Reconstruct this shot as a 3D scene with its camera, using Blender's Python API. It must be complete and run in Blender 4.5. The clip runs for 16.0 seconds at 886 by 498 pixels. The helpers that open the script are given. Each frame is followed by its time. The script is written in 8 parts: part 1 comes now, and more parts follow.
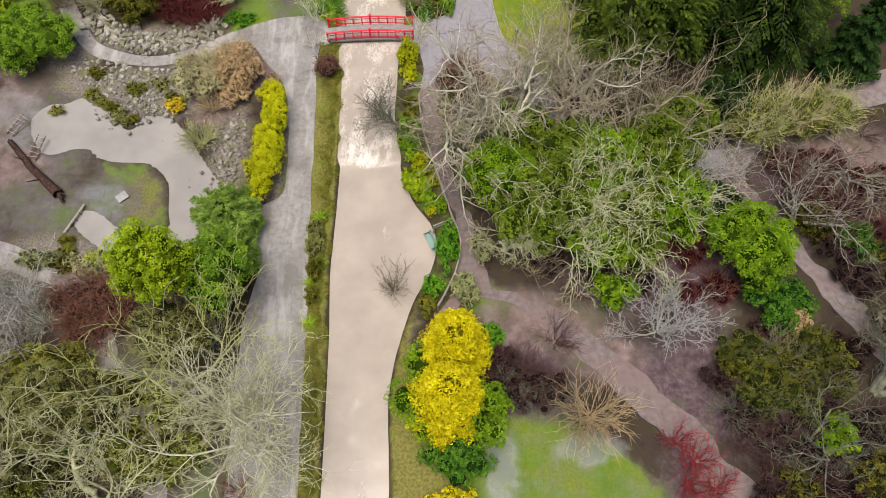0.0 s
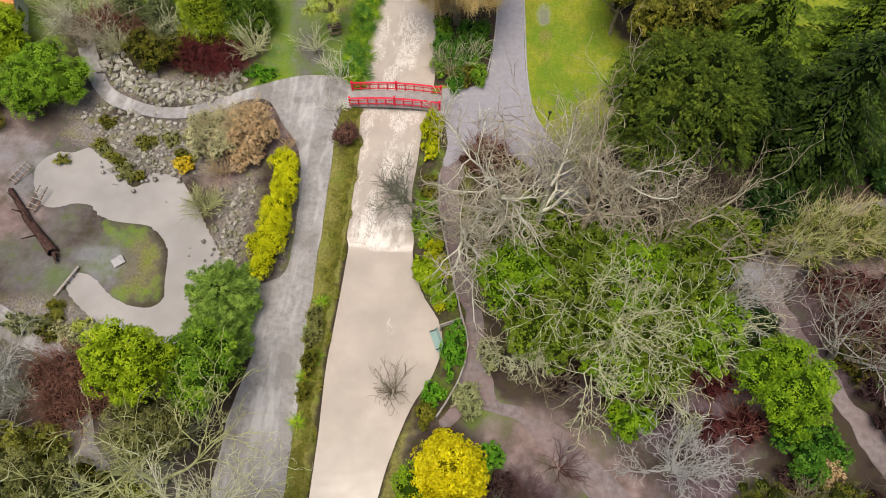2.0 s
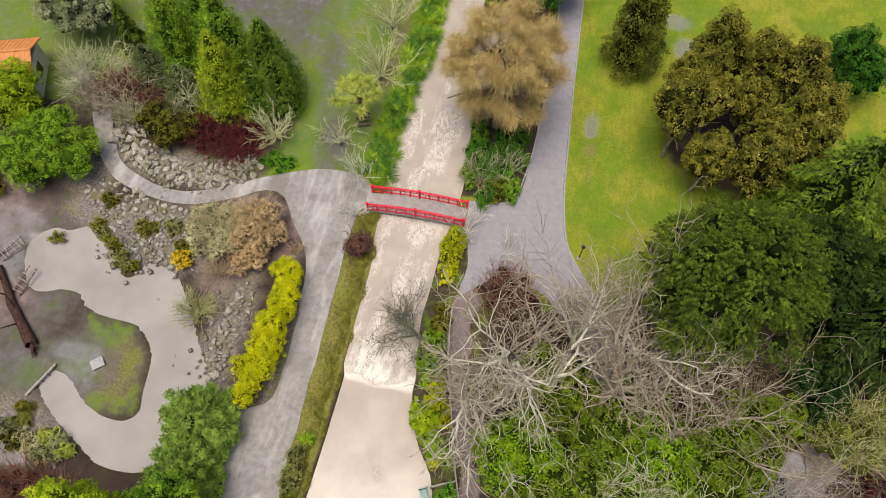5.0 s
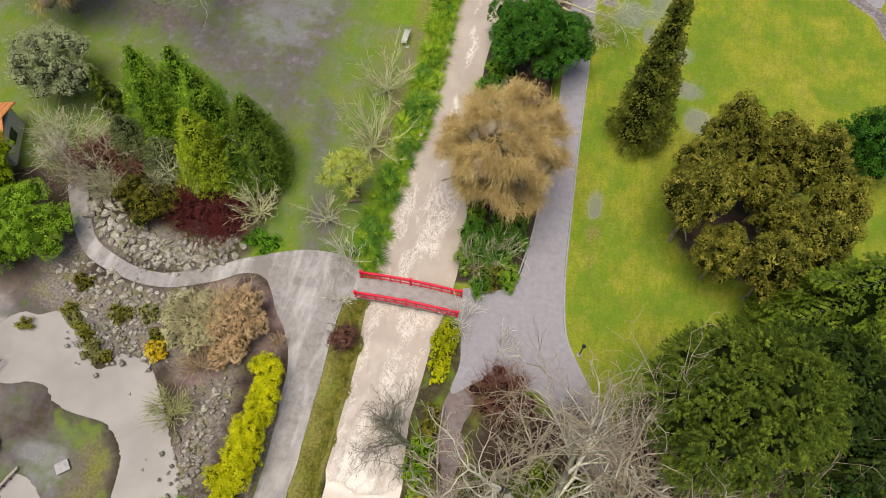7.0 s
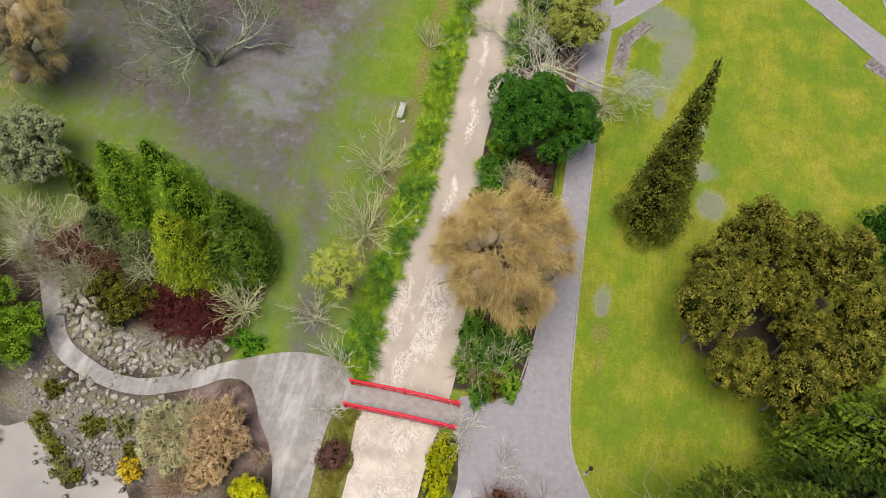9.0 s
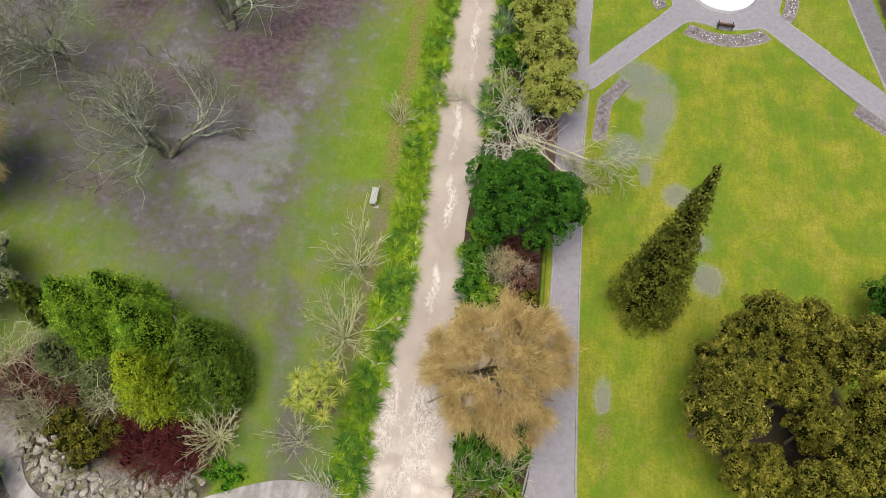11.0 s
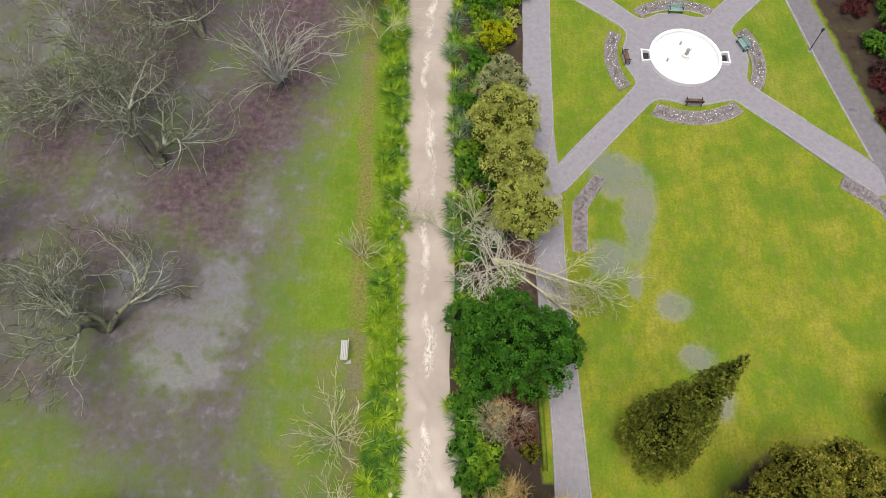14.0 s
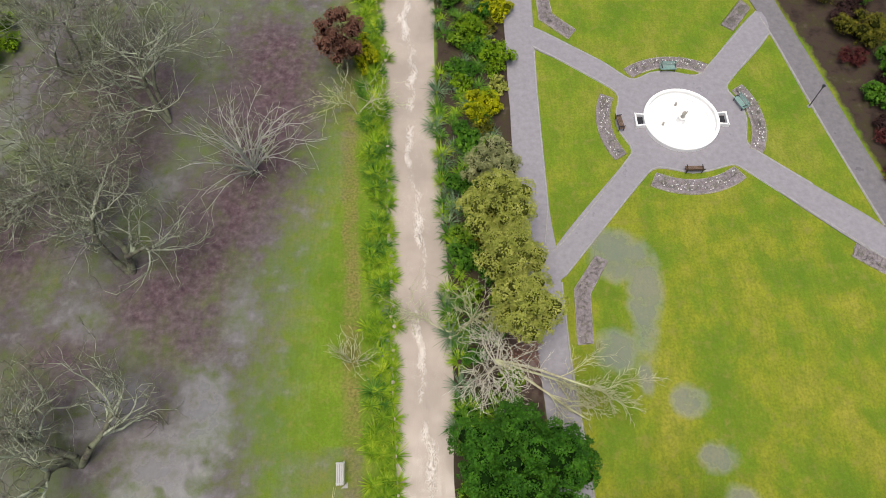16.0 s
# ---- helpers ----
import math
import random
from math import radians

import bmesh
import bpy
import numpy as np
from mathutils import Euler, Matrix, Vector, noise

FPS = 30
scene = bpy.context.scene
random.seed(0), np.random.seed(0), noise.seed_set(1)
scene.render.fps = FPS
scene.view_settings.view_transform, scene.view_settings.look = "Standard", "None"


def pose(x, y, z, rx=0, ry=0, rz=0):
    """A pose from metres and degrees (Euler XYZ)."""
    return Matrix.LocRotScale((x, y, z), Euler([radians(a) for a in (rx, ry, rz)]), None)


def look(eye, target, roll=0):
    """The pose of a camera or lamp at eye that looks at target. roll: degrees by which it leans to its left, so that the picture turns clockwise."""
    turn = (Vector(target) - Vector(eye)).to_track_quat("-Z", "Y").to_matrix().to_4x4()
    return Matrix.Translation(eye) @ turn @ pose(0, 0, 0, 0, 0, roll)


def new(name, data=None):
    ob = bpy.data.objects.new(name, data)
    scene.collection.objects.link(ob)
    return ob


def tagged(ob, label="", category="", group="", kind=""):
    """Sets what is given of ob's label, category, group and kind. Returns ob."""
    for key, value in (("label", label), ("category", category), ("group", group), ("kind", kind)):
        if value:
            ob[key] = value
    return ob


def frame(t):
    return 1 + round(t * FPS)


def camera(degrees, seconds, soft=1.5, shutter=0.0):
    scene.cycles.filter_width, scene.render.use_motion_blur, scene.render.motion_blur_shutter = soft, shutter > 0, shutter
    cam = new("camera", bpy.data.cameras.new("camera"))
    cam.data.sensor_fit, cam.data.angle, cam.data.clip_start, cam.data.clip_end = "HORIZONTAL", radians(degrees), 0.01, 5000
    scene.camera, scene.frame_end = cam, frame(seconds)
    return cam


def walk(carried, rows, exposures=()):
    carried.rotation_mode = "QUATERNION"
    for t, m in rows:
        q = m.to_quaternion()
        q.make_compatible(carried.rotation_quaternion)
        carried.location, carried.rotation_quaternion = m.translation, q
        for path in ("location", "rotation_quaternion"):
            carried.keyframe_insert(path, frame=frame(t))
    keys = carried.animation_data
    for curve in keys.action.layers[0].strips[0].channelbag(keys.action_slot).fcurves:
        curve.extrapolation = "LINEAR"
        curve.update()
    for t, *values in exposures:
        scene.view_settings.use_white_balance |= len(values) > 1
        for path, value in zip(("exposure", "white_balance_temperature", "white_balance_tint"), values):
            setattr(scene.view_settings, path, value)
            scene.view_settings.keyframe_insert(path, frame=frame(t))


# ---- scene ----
import functools

cam = camera(63.7, 16.0, soft=0.9)
METRES, EYE, TILT, LEAN, TURN = 68.0, 52.2, -63.0, 0.0, 0.0
ROWS = [
    (0.0, 0.0, 0.0, 0.0, 0.0, 0.0, -0.0),
    (0.5, 0.0051, 0.0139, 0.0271, 0.03, -0.01, 0.01),
    (1.0, 0.0088, 0.0292, 0.0564, 0.41, 0.01, -0.95),
    (1.5, 0.0125, 0.044, 0.0851, 0.96, -0.04, -2.13),
    (2.0, 0.0157, 0.0592, 0.1149, 2.27, -0.12, -4.94),
    (2.5, 0.0185, 0.0727, 0.1415, 2.48, -0.12, -5.4),
    (3.0, 0.0206, 0.087, 0.1687, 2.44, -0.06, -5.44),
    (5.5, 0.016, 0.1531, 0.3004, 5.71, -0.67, -12.33),
    (6.0, 0.0121, 0.1663, 0.3271, 5.7, -0.66, -12.37),
    (6.5, 0.0088, 0.179, 0.3522, 5.72, -0.69, -12.41),
    (7.0, 0.0042, 0.1928, 0.3801, 5.68, -0.72, -12.46),
    (7.5, -0.0011, 0.2057, 0.4067, 5.69, -0.72, -12.49),
    (8.0, -0.0069, 0.2201, 0.4355, 5.73, -0.75, -12.54),
    (8.5, -0.0126, 0.234, 0.4636, 5.83, -0.8, -12.57),
    (9.0, -0.0214, 0.2489, 0.4938, 5.8, -0.81, -12.61),
    (11.5, -0.0628, 0.3174, 0.6292, 3.12, -0.31, -7.34),
    (12.0, -0.0711, 0.3315, 0.6572, 2.42, -0.28, -5.99),
    (12.5, -0.078, 0.3448, 0.6837, 1.78, -0.22, -4.7),
    (13.0, -0.0859, 0.3593, 0.7124, 1.08, -0.16, -3.36),
    (13.5, -0.0915, 0.3729, 0.7386, 1.11, -0.21, -3.36),
    (14.0, -0.0939, 0.3879, 0.7674, 0.56, -0.17, -1.9),
    (14.5, -0.0987, 0.4019, 0.7948, -0.32, -0.15, -0.21),
    (15.0, -0.1027, 0.4171, 0.8239, -0.43, -0.12, 0.09),
    (15.5, -0.1058, 0.4308, 0.851, -0.49, -0.12, 0.31),
    (16.0, -0.1078, 0.446, 0.8787, -0.83, -0.02, 1.14),
]
walk(cam, [(t, pose(0, 0, EYE, TILT, LEAN, TURN) @ pose(METRES * x, METRES * y, METRES * z, 90 + pitch, roll, yaw)) for t, x, y, z, yaw, pitch, roll in ROWS],
     exposures=[(0.0, 0.2, 6650, 11), (3.0, 0.2, 6650, 11), (6.0, 0.12, 6750, 11), (9.0, 0.12, 6650, 11), (13.0, 0.11, 6550, 11), (16.0, 0.0, 6550, 11)])

# ---- light: a bright overcast sky ----
world = bpy.data.worlds.new("overcast_sky")
scene.world = world
world.use_nodes = True
wn = world.node_tree
sky = wn.nodes.new("ShaderNodeTexSky")
sky.sky_type, sky.sun_disc = "NISHITA", False
sky.sun_elevation, sky.sun_rotation = radians(78), radians(203)
sky.air_density, sky.dust_density, sky.ozone_density = 1.0, 4.0, 1.0
wn.nodes["Background"].inputs["Strength"].default_value = 0.105
wn.links.new(sky.outputs["Color"], wn.nodes["Background"].inputs["Color"])
sun = new("sun", bpy.data.lights.new("sun", "SUN"))
sun.data.energy, sun.data.angle, sun.data.color = 3.0, radians(40), (1.0, 0.95, 0.86)
sun.matrix_world = look((-5, -12, 60), (0, 0, 0))

# ---- materials ----
def nodes_of(name):
    m = bpy.data.materials.new(name)
    m.use_nodes = True
    t = m.node_tree
    return m, t, t.nodes["Principled BSDF"]


def node(t, kind, **inputs):
    n = t.nodes.new(kind)
    for k, v in inputs.items():
        n.inputs[k].default_value = v
    return n


def noise_of(t, scale, detail=4.0, rough=0.6, stretch=None):
    n = node(t, "ShaderNodeTexNoise", Scale=scale, Detail=detail, Roughness=rough)
    co = t.nodes.new("ShaderNodeNewGeometry").outputs["Position"]
    if stretch:
        mp = t.nodes.new("ShaderNodeMapping")
        mp.inputs["Scale"].default_value = stretch
        t.links.new(co, mp.inputs["Vector"])
        co = mp.outputs["Vector"]
    t.links.new(co, n.inputs["Vector"])
    return n.outputs["Fac"]


def ramp(t, fac, stops, smooth=False):
    r = t.nodes.new("ShaderNodeValToRGB")
    e = r.color_ramp.elements
    while len(e) < len(stops):
        e.new(0.5)
    for k, (p, c) in enumerate(stops):
        e[k].position = p
        e[k].color = (*c, 1) if len(c) == 3 else c
    if smooth:
        r.color_ramp.interpolation = "EASE"
    t.links.new(fac, r.inputs["Fac"])
    return r.outputs["Color"]


def grey(v):
    return (v, v, v)


def mix(t, fac, a, b, mode="MIX"):
    m = t.nodes.new("ShaderNodeMix")
    m.data_type, m.blend_type = "RGBA", mode
    for sock, val in ((m.inputs[0], fac), (m.inputs[6], a), (m.inputs[7], b)):
        if isinstance(val, bpy.types.NodeSocket):
            t.links.new(val, sock)
        elif isinstance(val, (int, float)):
            sock.default_value = val
        else:
            sock.default_value = (*val, 1)
    return m.outputs[2]


def calc(t, op, a, b=None, clamp=False):
    m = t.nodes.new("ShaderNodeMath")
    m.operation, m.use_clamp = op, clamp
    for sock, val in zip(m.inputs, (a, b)):
        if isinstance(val, bpy.types.NodeSocket):
            t.links.new(val, sock)
        elif val is not None:
            sock.default_value = val
    return m.outputs[0]


def bumped(t, bsdf, fac, strength=0.4, distance=0.05):
    b = node(t, "ShaderNodeBump", Strength=strength, Distance=distance)
    t.links.new(fac, b.inputs["Height"])
    t.links.new(b.outputs["Normal"], bsdf.inputs["Normal"])


def attribute(t, name):
    a = t.nodes.new("ShaderNodeAttribute")
    a.attribute_name = name
    s = t.nodes.new("ShaderNodeSeparateColor")
    t.links.new(a.outputs["Color"], s.inputs["Color"])
    return s.outputs


def plain(name, base, rough=0.7, metal=0.0, vary=0.25, scale=3.0, bump=0.2):
    """A painted, timber or stone surface with stains at two scales."""
    m, t, b = nodes_of(name)
    big, fine = noise_of(t, scale), noise_of(t, scale * 14)
    dark = tuple(c * (1 - vary) for c in base)
    light = tuple(min(1, c * (1 + vary * 0.6)) for c in base)
    c = ramp(t, big, [(0.3, dark), (0.7, light)])
    c = mix(t, ramp(t, fine, [(0.35, grey(0)), (0.75, grey(0.5))]), c, dark)
    t.links.new(c, b.inputs["Base Color"])
    b.inputs["Roughness"].default_value, b.inputs["Metallic"].default_value = rough, metal
    b.inputs["Specular IOR Level"].default_value = 0.4 if rough < 0.75 else 0.08
    bumped(t, b, fine, bump, 0.03)
    return m


# Darkened leaf colour of each foliage, painted as shade inside its crown.
CORE_SHADE = {}


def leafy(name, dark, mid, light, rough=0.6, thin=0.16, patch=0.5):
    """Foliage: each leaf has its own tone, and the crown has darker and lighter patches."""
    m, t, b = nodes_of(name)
    CORE_SHADE[name] = tuple(0.3 * a + 0.05 * b for a, b in zip(dark, mid))
    isl = t.nodes.new("ShaderNodeNewGeometry").outputs["Random Per Island"]
    tuft = calc(t, "MULTIPLY", calc(t, "SUBTRACT", noise_of(t, 1.5, 3), 0.5), 2.0)
    tone = calc(t, "ADD", calc(t, "ADD", calc(t, "MULTIPLY", isl, 0.4), 0.3), tuft, True)
    c = ramp(t, tone, [(0.0, dark), (0.5, mid), (1.0, light)])
    c = mix(t, ramp(t, noise_of(t, patch, 3), [(0.36, grey(0.5)), (0.6, grey(0.0))]), c, dark)
    t.links.new(c, b.inputs["Base Color"])
    b.inputs["Roughness"].default_value = rough
    b.inputs["Specular IOR Level"].default_value = 0.105
    tr = t.nodes.new("ShaderNodeBsdfTranslucent")
    t.links.new(c, tr.inputs["Color"])
    mx = t.nodes.new("ShaderNodeMixShader")
    mx.inputs[0].default_value = thin
    out = t.nodes["Material Output"]
    t.links.new(b.outputs[0], mx.inputs[1])
    t.links.new(tr.outputs[0], mx.inputs[2])
    t.links.new(mx.outputs[0], out.inputs["Surface"])
    return m


def barky(name, dark, light, lichen=None):
    """Bark, with lichen in patches where the tree has it."""
    m, t, b = nodes_of(name)
    c = ramp(t, noise_of(t, 5.0), [(0.3, dark), (0.7, light)])
    if lichen:
        c = mix(t, ramp(t, noise_of(t, 1.3), [(0.4, grey(0)), (0.62, grey(0.9))]), c, lichen)
    t.links.new(c, b.inputs["Base Color"])
    b.inputs["Roughness"].default_value = 0.85
    b.inputs["Specular IOR Level"].default_value = 0.1
    bumped(t, b, noise_of(t, 25.0), 0.5, 0.02)
    return m


def ground_material():
    m, t, b = nodes_of("park_ground")
    soil, lush, rosy = attribute(t, "cover_a"), attribute(t, "cover_b"), attribute(t, "cover_c")
    n1, n2, n3, n4 = noise_of(t, 0.11, 5), noise_of(t, 0.7, 5), noise_of(t, 5.0, 4), noise_of(t, 22.0, 3)
    n5 = noise_of(t, 0.24, 6, 0.6, (1.0, 0.75, 1.0))
    grass_e = ramp(t, n5, [(0.34, (0.095, 0.2, 0.015)), (0.45, (0.165, 0.25, 0.018)), (0.53, (0.26, 0.29, 0.022)), (0.64, (0.33, 0.315, 0.042))])
    grass_w = ramp(t, n5, [(0.34, (0.085, 0.2, 0.012)), (0.5, (0.15, 0.265, 0.02)), (0.66, (0.22, 0.265, 0.045))])
    g = mix(t, lush[0], grass_w, grass_e)
    g = mix(t, ramp(t, n2, [(0.35, grey(0.45)), (0.6, grey(0))]), g, (0.12, 0.17, 0.02))
    g = mix(t, ramp(t, n3, [(0.36, grey(0.5)), (0.6, grey(0))]), g, (0.1, 0.135, 0.014))
    g = mix(t, ramp(t, n4, [(0.46, grey(0)), (0.66, grey(0.32))]), g, (0.3, 0.31, 0.05))
    blade = noise_of(t, 3.2, 5, 0.7, (1.0, 0.22, 1.0))
    g = mix(t, ramp(t, blade, [(0.36, grey(0.32)), (0.56, grey(0))]), g, (0.085, 0.15, 0.012))
    g = mix(t, ramp(t, noise_of(t, 1.1, 6, 0.7), [(0.52, grey(0)), (0.68, grey(0.55))]), g, (0.25, 0.225, 0.06))
    jag = calc(t, "ADD", calc(t, "MULTIPLY", calc(t, "SUBTRACT", n2, 0.5), 2.2), calc(t, "MULTIPLY", calc(t, "SUBTRACT", n3, 0.5), 0.16))

    def edge(sock, soft=0.24):
        v = calc(t, "ADD", sock, calc(t, "MULTIPLY", jag, calc(t, "MULTIPLY", calc(t, "MINIMUM", calc(t, "MULTIPLY", sock, 2.5), 1.0), 0.7)))
        return ramp(t, v, [(0.5 - soft, grey(0)), (0.5 + soft, grey(1))])

    earth = ramp(t, n2, [(0.32, (0.022, 0.016, 0.013)), (0.48, (0.058, 0.041, 0.034)), (0.6, (0.055, 0.05, 0.022)), (0.75, (0.11, 0.085, 0.072))])
    earth = mix(t, ramp(t, n3, [(0.4, grey(0.4)), (0.65, grey(0))]), earth, (0.06, 0.045, 0.035))
    n6 = noise_of(t, 1.7, 6, 0.65)
    litter = ramp(t, n6, [(0.3, (0.06, 0.037, 0.044)), (0.5, (0.105, 0.07, 0.08)), (0.7, (0.18, 0.135, 0.14))])
    mud = ramp(t, n2, [(0.3, (0.065, 0.054, 0.057)), (0.45, (0.115, 0.1, 0.104)), (0.57, (0.138, 0.124, 0.127)), (0.72, (0.215, 0.2, 0.206))])
    mud = mix(t, ramp(t, n6, [(0.38, grey(0.4)), (0.56, grey(0))]), mud, (0.075, 0.062, 0.058))
    mud = mix(t, ramp(t, n1, [(0.46, grey(0)), (0.62, grey(0.4))]), mud, (0.12, 0.15, 0.085))
    mud = mix(t, ramp(t, n4, [(0.55, grey(0)), (0.7, grey(0.25))]), mud, (0.24, 0.225, 0.21))
    c = mix(t, calc(t, "MULTIPLY", edge(lush[1]), 0.8), g, ramp(t, n3, [(0.35, (0.13, 0.11, 0.035)), (0.65, (0.27, 0.22, 0.08))]))
    c = mix(t, calc(t, "MULTIPLY", edge(soil[0], 0.42), ramp(t, n5, [(0.36, grey(0.62)), (0.52, grey(1))])), c, mud)
    c = mix(t, edge(soil[1], 0.45), c, litter)
    c = mix(t, edge(soil[2]), c, earth)
    c = mix(t, edge(rosy[0], 0.4), c, ramp(t, n2, [(0.3, (0.12, 0.078, 0.07)), (0.5, (0.2, 0.142, 0.128)), (0.7, (0.27, 0.21, 0.195))]))
    gravel = ramp(t, n3, [(0.3, (0.1, 0.083, 0.07)), (0.5, (0.195, 0.168, 0.148)), (0.7, (0.3, 0.27, 0.24))])
    c = mix(t, edge(rosy[1], 0.35), c, mix(t, ramp(t, n2, [(0.5, grey(0)), (0.66, grey(0.6))]), gravel, (0.14, 0.14, 0.03)))
    wet = ramp(t, calc(t, "MULTIPLY", lush[2], calc(t, "ADD", 1.0, calc(t, "MULTIPLY", jag, 1.1))), [(0.2, grey(0)), (0.75, grey(1))])
    # Puddles: the bluish grey puts the sky's sheen into their colour.
    c = mix(t, calc(t, "MULTIPLY", wet, 0.62), c, (0.2, 0.204, 0.21))
    t.links.new(c, b.inputs["Base Color"])
    t.links.new(ramp(t, wet, [(0.0, grey(0.9)), (1.0, grey(0.12))]), b.inputs["Roughness"])
    t.links.new(calc(t, "ADD", 0.06, calc(t, "MULTIPLY", wet, 0.45)), b.inputs["Specular IOR Level"])
    h = calc(t, "ADD", n4, n3)
    bp = node(t, "ShaderNodeBump", Distance=0.06)
    t.links.new(calc(t, "SUBTRACT", 0.6, calc(t, "MULTIPLY", wet, 0.57)), bp.inputs["Strength"])
    t.links.new(h, bp.inputs["Height"])
    t.links.new(bp.outputs["Normal"], b.inputs["Normal"])
    return m


def path_material(name, dark, light, puddle=0.5, tint=None, streak=None):
    m, t, b = nodes_of(name)
    n1, n2, n3 = noise_of(t, 0.35, 5), noise_of(t, 2.2, 5), noise_of(t, 18.0, 3)
    c = ramp(t, n2, [(0.3, dark), (0.7, light)])
    c = mix(t, ramp(t, n3, [(0.35, grey(0.18)), (0.7, grey(0))]), c, dark)
    if tint:
        c = mix(t, ramp(t, n1, [(0.45, grey(0)), (0.65, grey(0.7))]), c, tint)
    # Pale streaks: reflection off the wet surface, put into the base colour.
    if streak:
        pale = noise_of(t, 0.5, 5, 0.6, (1.6, 0.35, 1.0))
        c = mix(t, ramp(t, pale, [(0.48, grey(0)), (0.64, grey(0.6))]), c, streak)
    wet = ramp(t, n1, [(puddle, grey(0)), (puddle + 0.12, grey(1))])
    c = mix(t, calc(t, "MULTIPLY", wet, 0.25), c, dark)
    t.links.new(c, b.inputs["Base Color"])
    t.links.new(ramp(t, wet, [(0, grey(0.7)), (1, grey(0.18))]), b.inputs["Roughness"])
    t.links.new(calc(t, "ADD", 0.2, calc(t, "MULTIPLY", wet, 0.3)), b.inputs["Specular IOR Level"])
    bumped(t, b, n3, 0.12, 0.015)
    return m


def rock_material():
    """Grey rock: each has its own tone, with pale lichen and moss in patches."""
    m, t, b = nodes_of("lichened_rock")
    own = t.nodes.new("ShaderNodeObjectInfo").outputs["Random"]
    c = ramp(t, own, [(0.0, (0.16, 0.15, 0.13)), (0.5, (0.3, 0.28, 0.24)), (1.0, (0.46, 0.43, 0.36))])
    c = mix(t, ramp(t, noise_of(t, 3.2, 5), [(0.4, grey(0)), (0.62, grey(0.7))]), c, (0.5, 0.47, 0.4))
    c = mix(t, ramp(t, noise_of(t, 1.1, 4), [(0.5, grey(0)), (0.66, grey(0.75))]), c, (0.13, 0.14, 0.03))
    c = mix(t, ramp(t, noise_of(t, 9.0, 4), [(0.36, grey(0.6)), (0.55, grey(0))]), c, (0.09, 0.08, 0.065))
    t.links.new(c, b.inputs["Base Color"])
    b.inputs["Roughness"].default_value = 0.85
    b.inputs["Specular IOR Level"].default_value = 0.1
    bumped(t, b, noise_of(t, 12.0, 4), 0.6, 0.05)
    return m


def water_material(name, silt, foamy):
    m, t, b = nodes_of(name)
    foam = attribute(t, "foam")[0]
    flow = (1.0, 0.42, 1.0)
    a, f, s = noise_of(t, 1.5, 6, 0.65, flow), noise_of(t, 5.5, 5, 0.6, flow), noise_of(t, 0.25, 3)
    c = ramp(t, s, [(0.35, tuple(v * 0.88 for v in silt)), (0.65, tuple(min(1, v * 1.08) for v in silt))])
    b.inputs["Roughness"].default_value = 0.16
    if foamy:
        def lines(scale, detail, thin, warp):
            n = node(t, "ShaderNodeTexNoise", Scale=scale, Detail=detail, Roughness=0.5, Distortion=warp)
            mp = t.nodes.new("ShaderNodeMapping")
            mp.inputs["Scale"].default_value = (1.0, 0.5, 1.0)
            t.links.new(t.nodes.new("ShaderNodeNewGeometry").outputs["Position"], mp.inputs["Vector"])
            t.links.new(mp.outputs["Vector"], n.inputs["Vector"])
            return calc(t, "SUBTRACT", 1.0, calc(t, "MULTIPLY", calc(t, "ABSOLUTE", calc(t, "SUBTRACT", n.outputs["Fac"], 0.5)), thin), True)
        lace = calc(t, "MAXIMUM", lines(0.8, 3.5, 13.0, 3.2), calc(t, "MULTIPLY", lines(2.0, 3.0, 10.0, 2.2), 0.8))
        patch = noise_of(t, 0.55, 3, 0.5, flow)
        lace = calc(t, "MULTIPLY", lace, ramp(t, patch, [(0.43, grey(0.04)), (0.58, grey(1))]))
        lace = calc(t, "MULTIPLY", lace, ramp(t, noise_of(t, 3.4, 3, 0.6), [(0.34, grey(0.45)), (0.54, grey(1))]))
        bulk = calc(t, "MULTIPLY", calc(t, "POWER", foam, 2.4), calc(t, "MULTIPLY", ramp(t, a, [(0.4, grey(0)), (0.64, grey(1))]), 1.1))
        v = calc(t, "ADD", calc(t, "MULTIPLY", lace, calc(t, "MINIMUM", calc(t, "MULTIPLY", foam, 1.7), 0.8)), bulk)
        mask = ramp(t, v, [(0.08, grey(0)), (0.72, grey(1))])
        mask = calc(t, "MULTIPLY", mask, ramp(t, foam, [(0.02, grey(0)), (0.12, grey(1))]))
        c = mix(t, mask, c, (0.72, 0.67, 0.61))
        t.links.new(ramp(t, mask, [(0, grey(0.18)), (1, grey(0.75))]), b.inputs["Roughness"])
        hgt = calc(t, "ADD", calc(t, "MULTIPLY", mask, 0.6), calc(t, "MULTIPLY", a, calc(t, "ADD", foam, 0.2)))
        bumped(t, b, hgt, 0.5, 0.15)
    else:
        bumped(t, b, a, 0.05, 0.05)
    t.links.new(c, b.inputs["Base Color"])
    return m


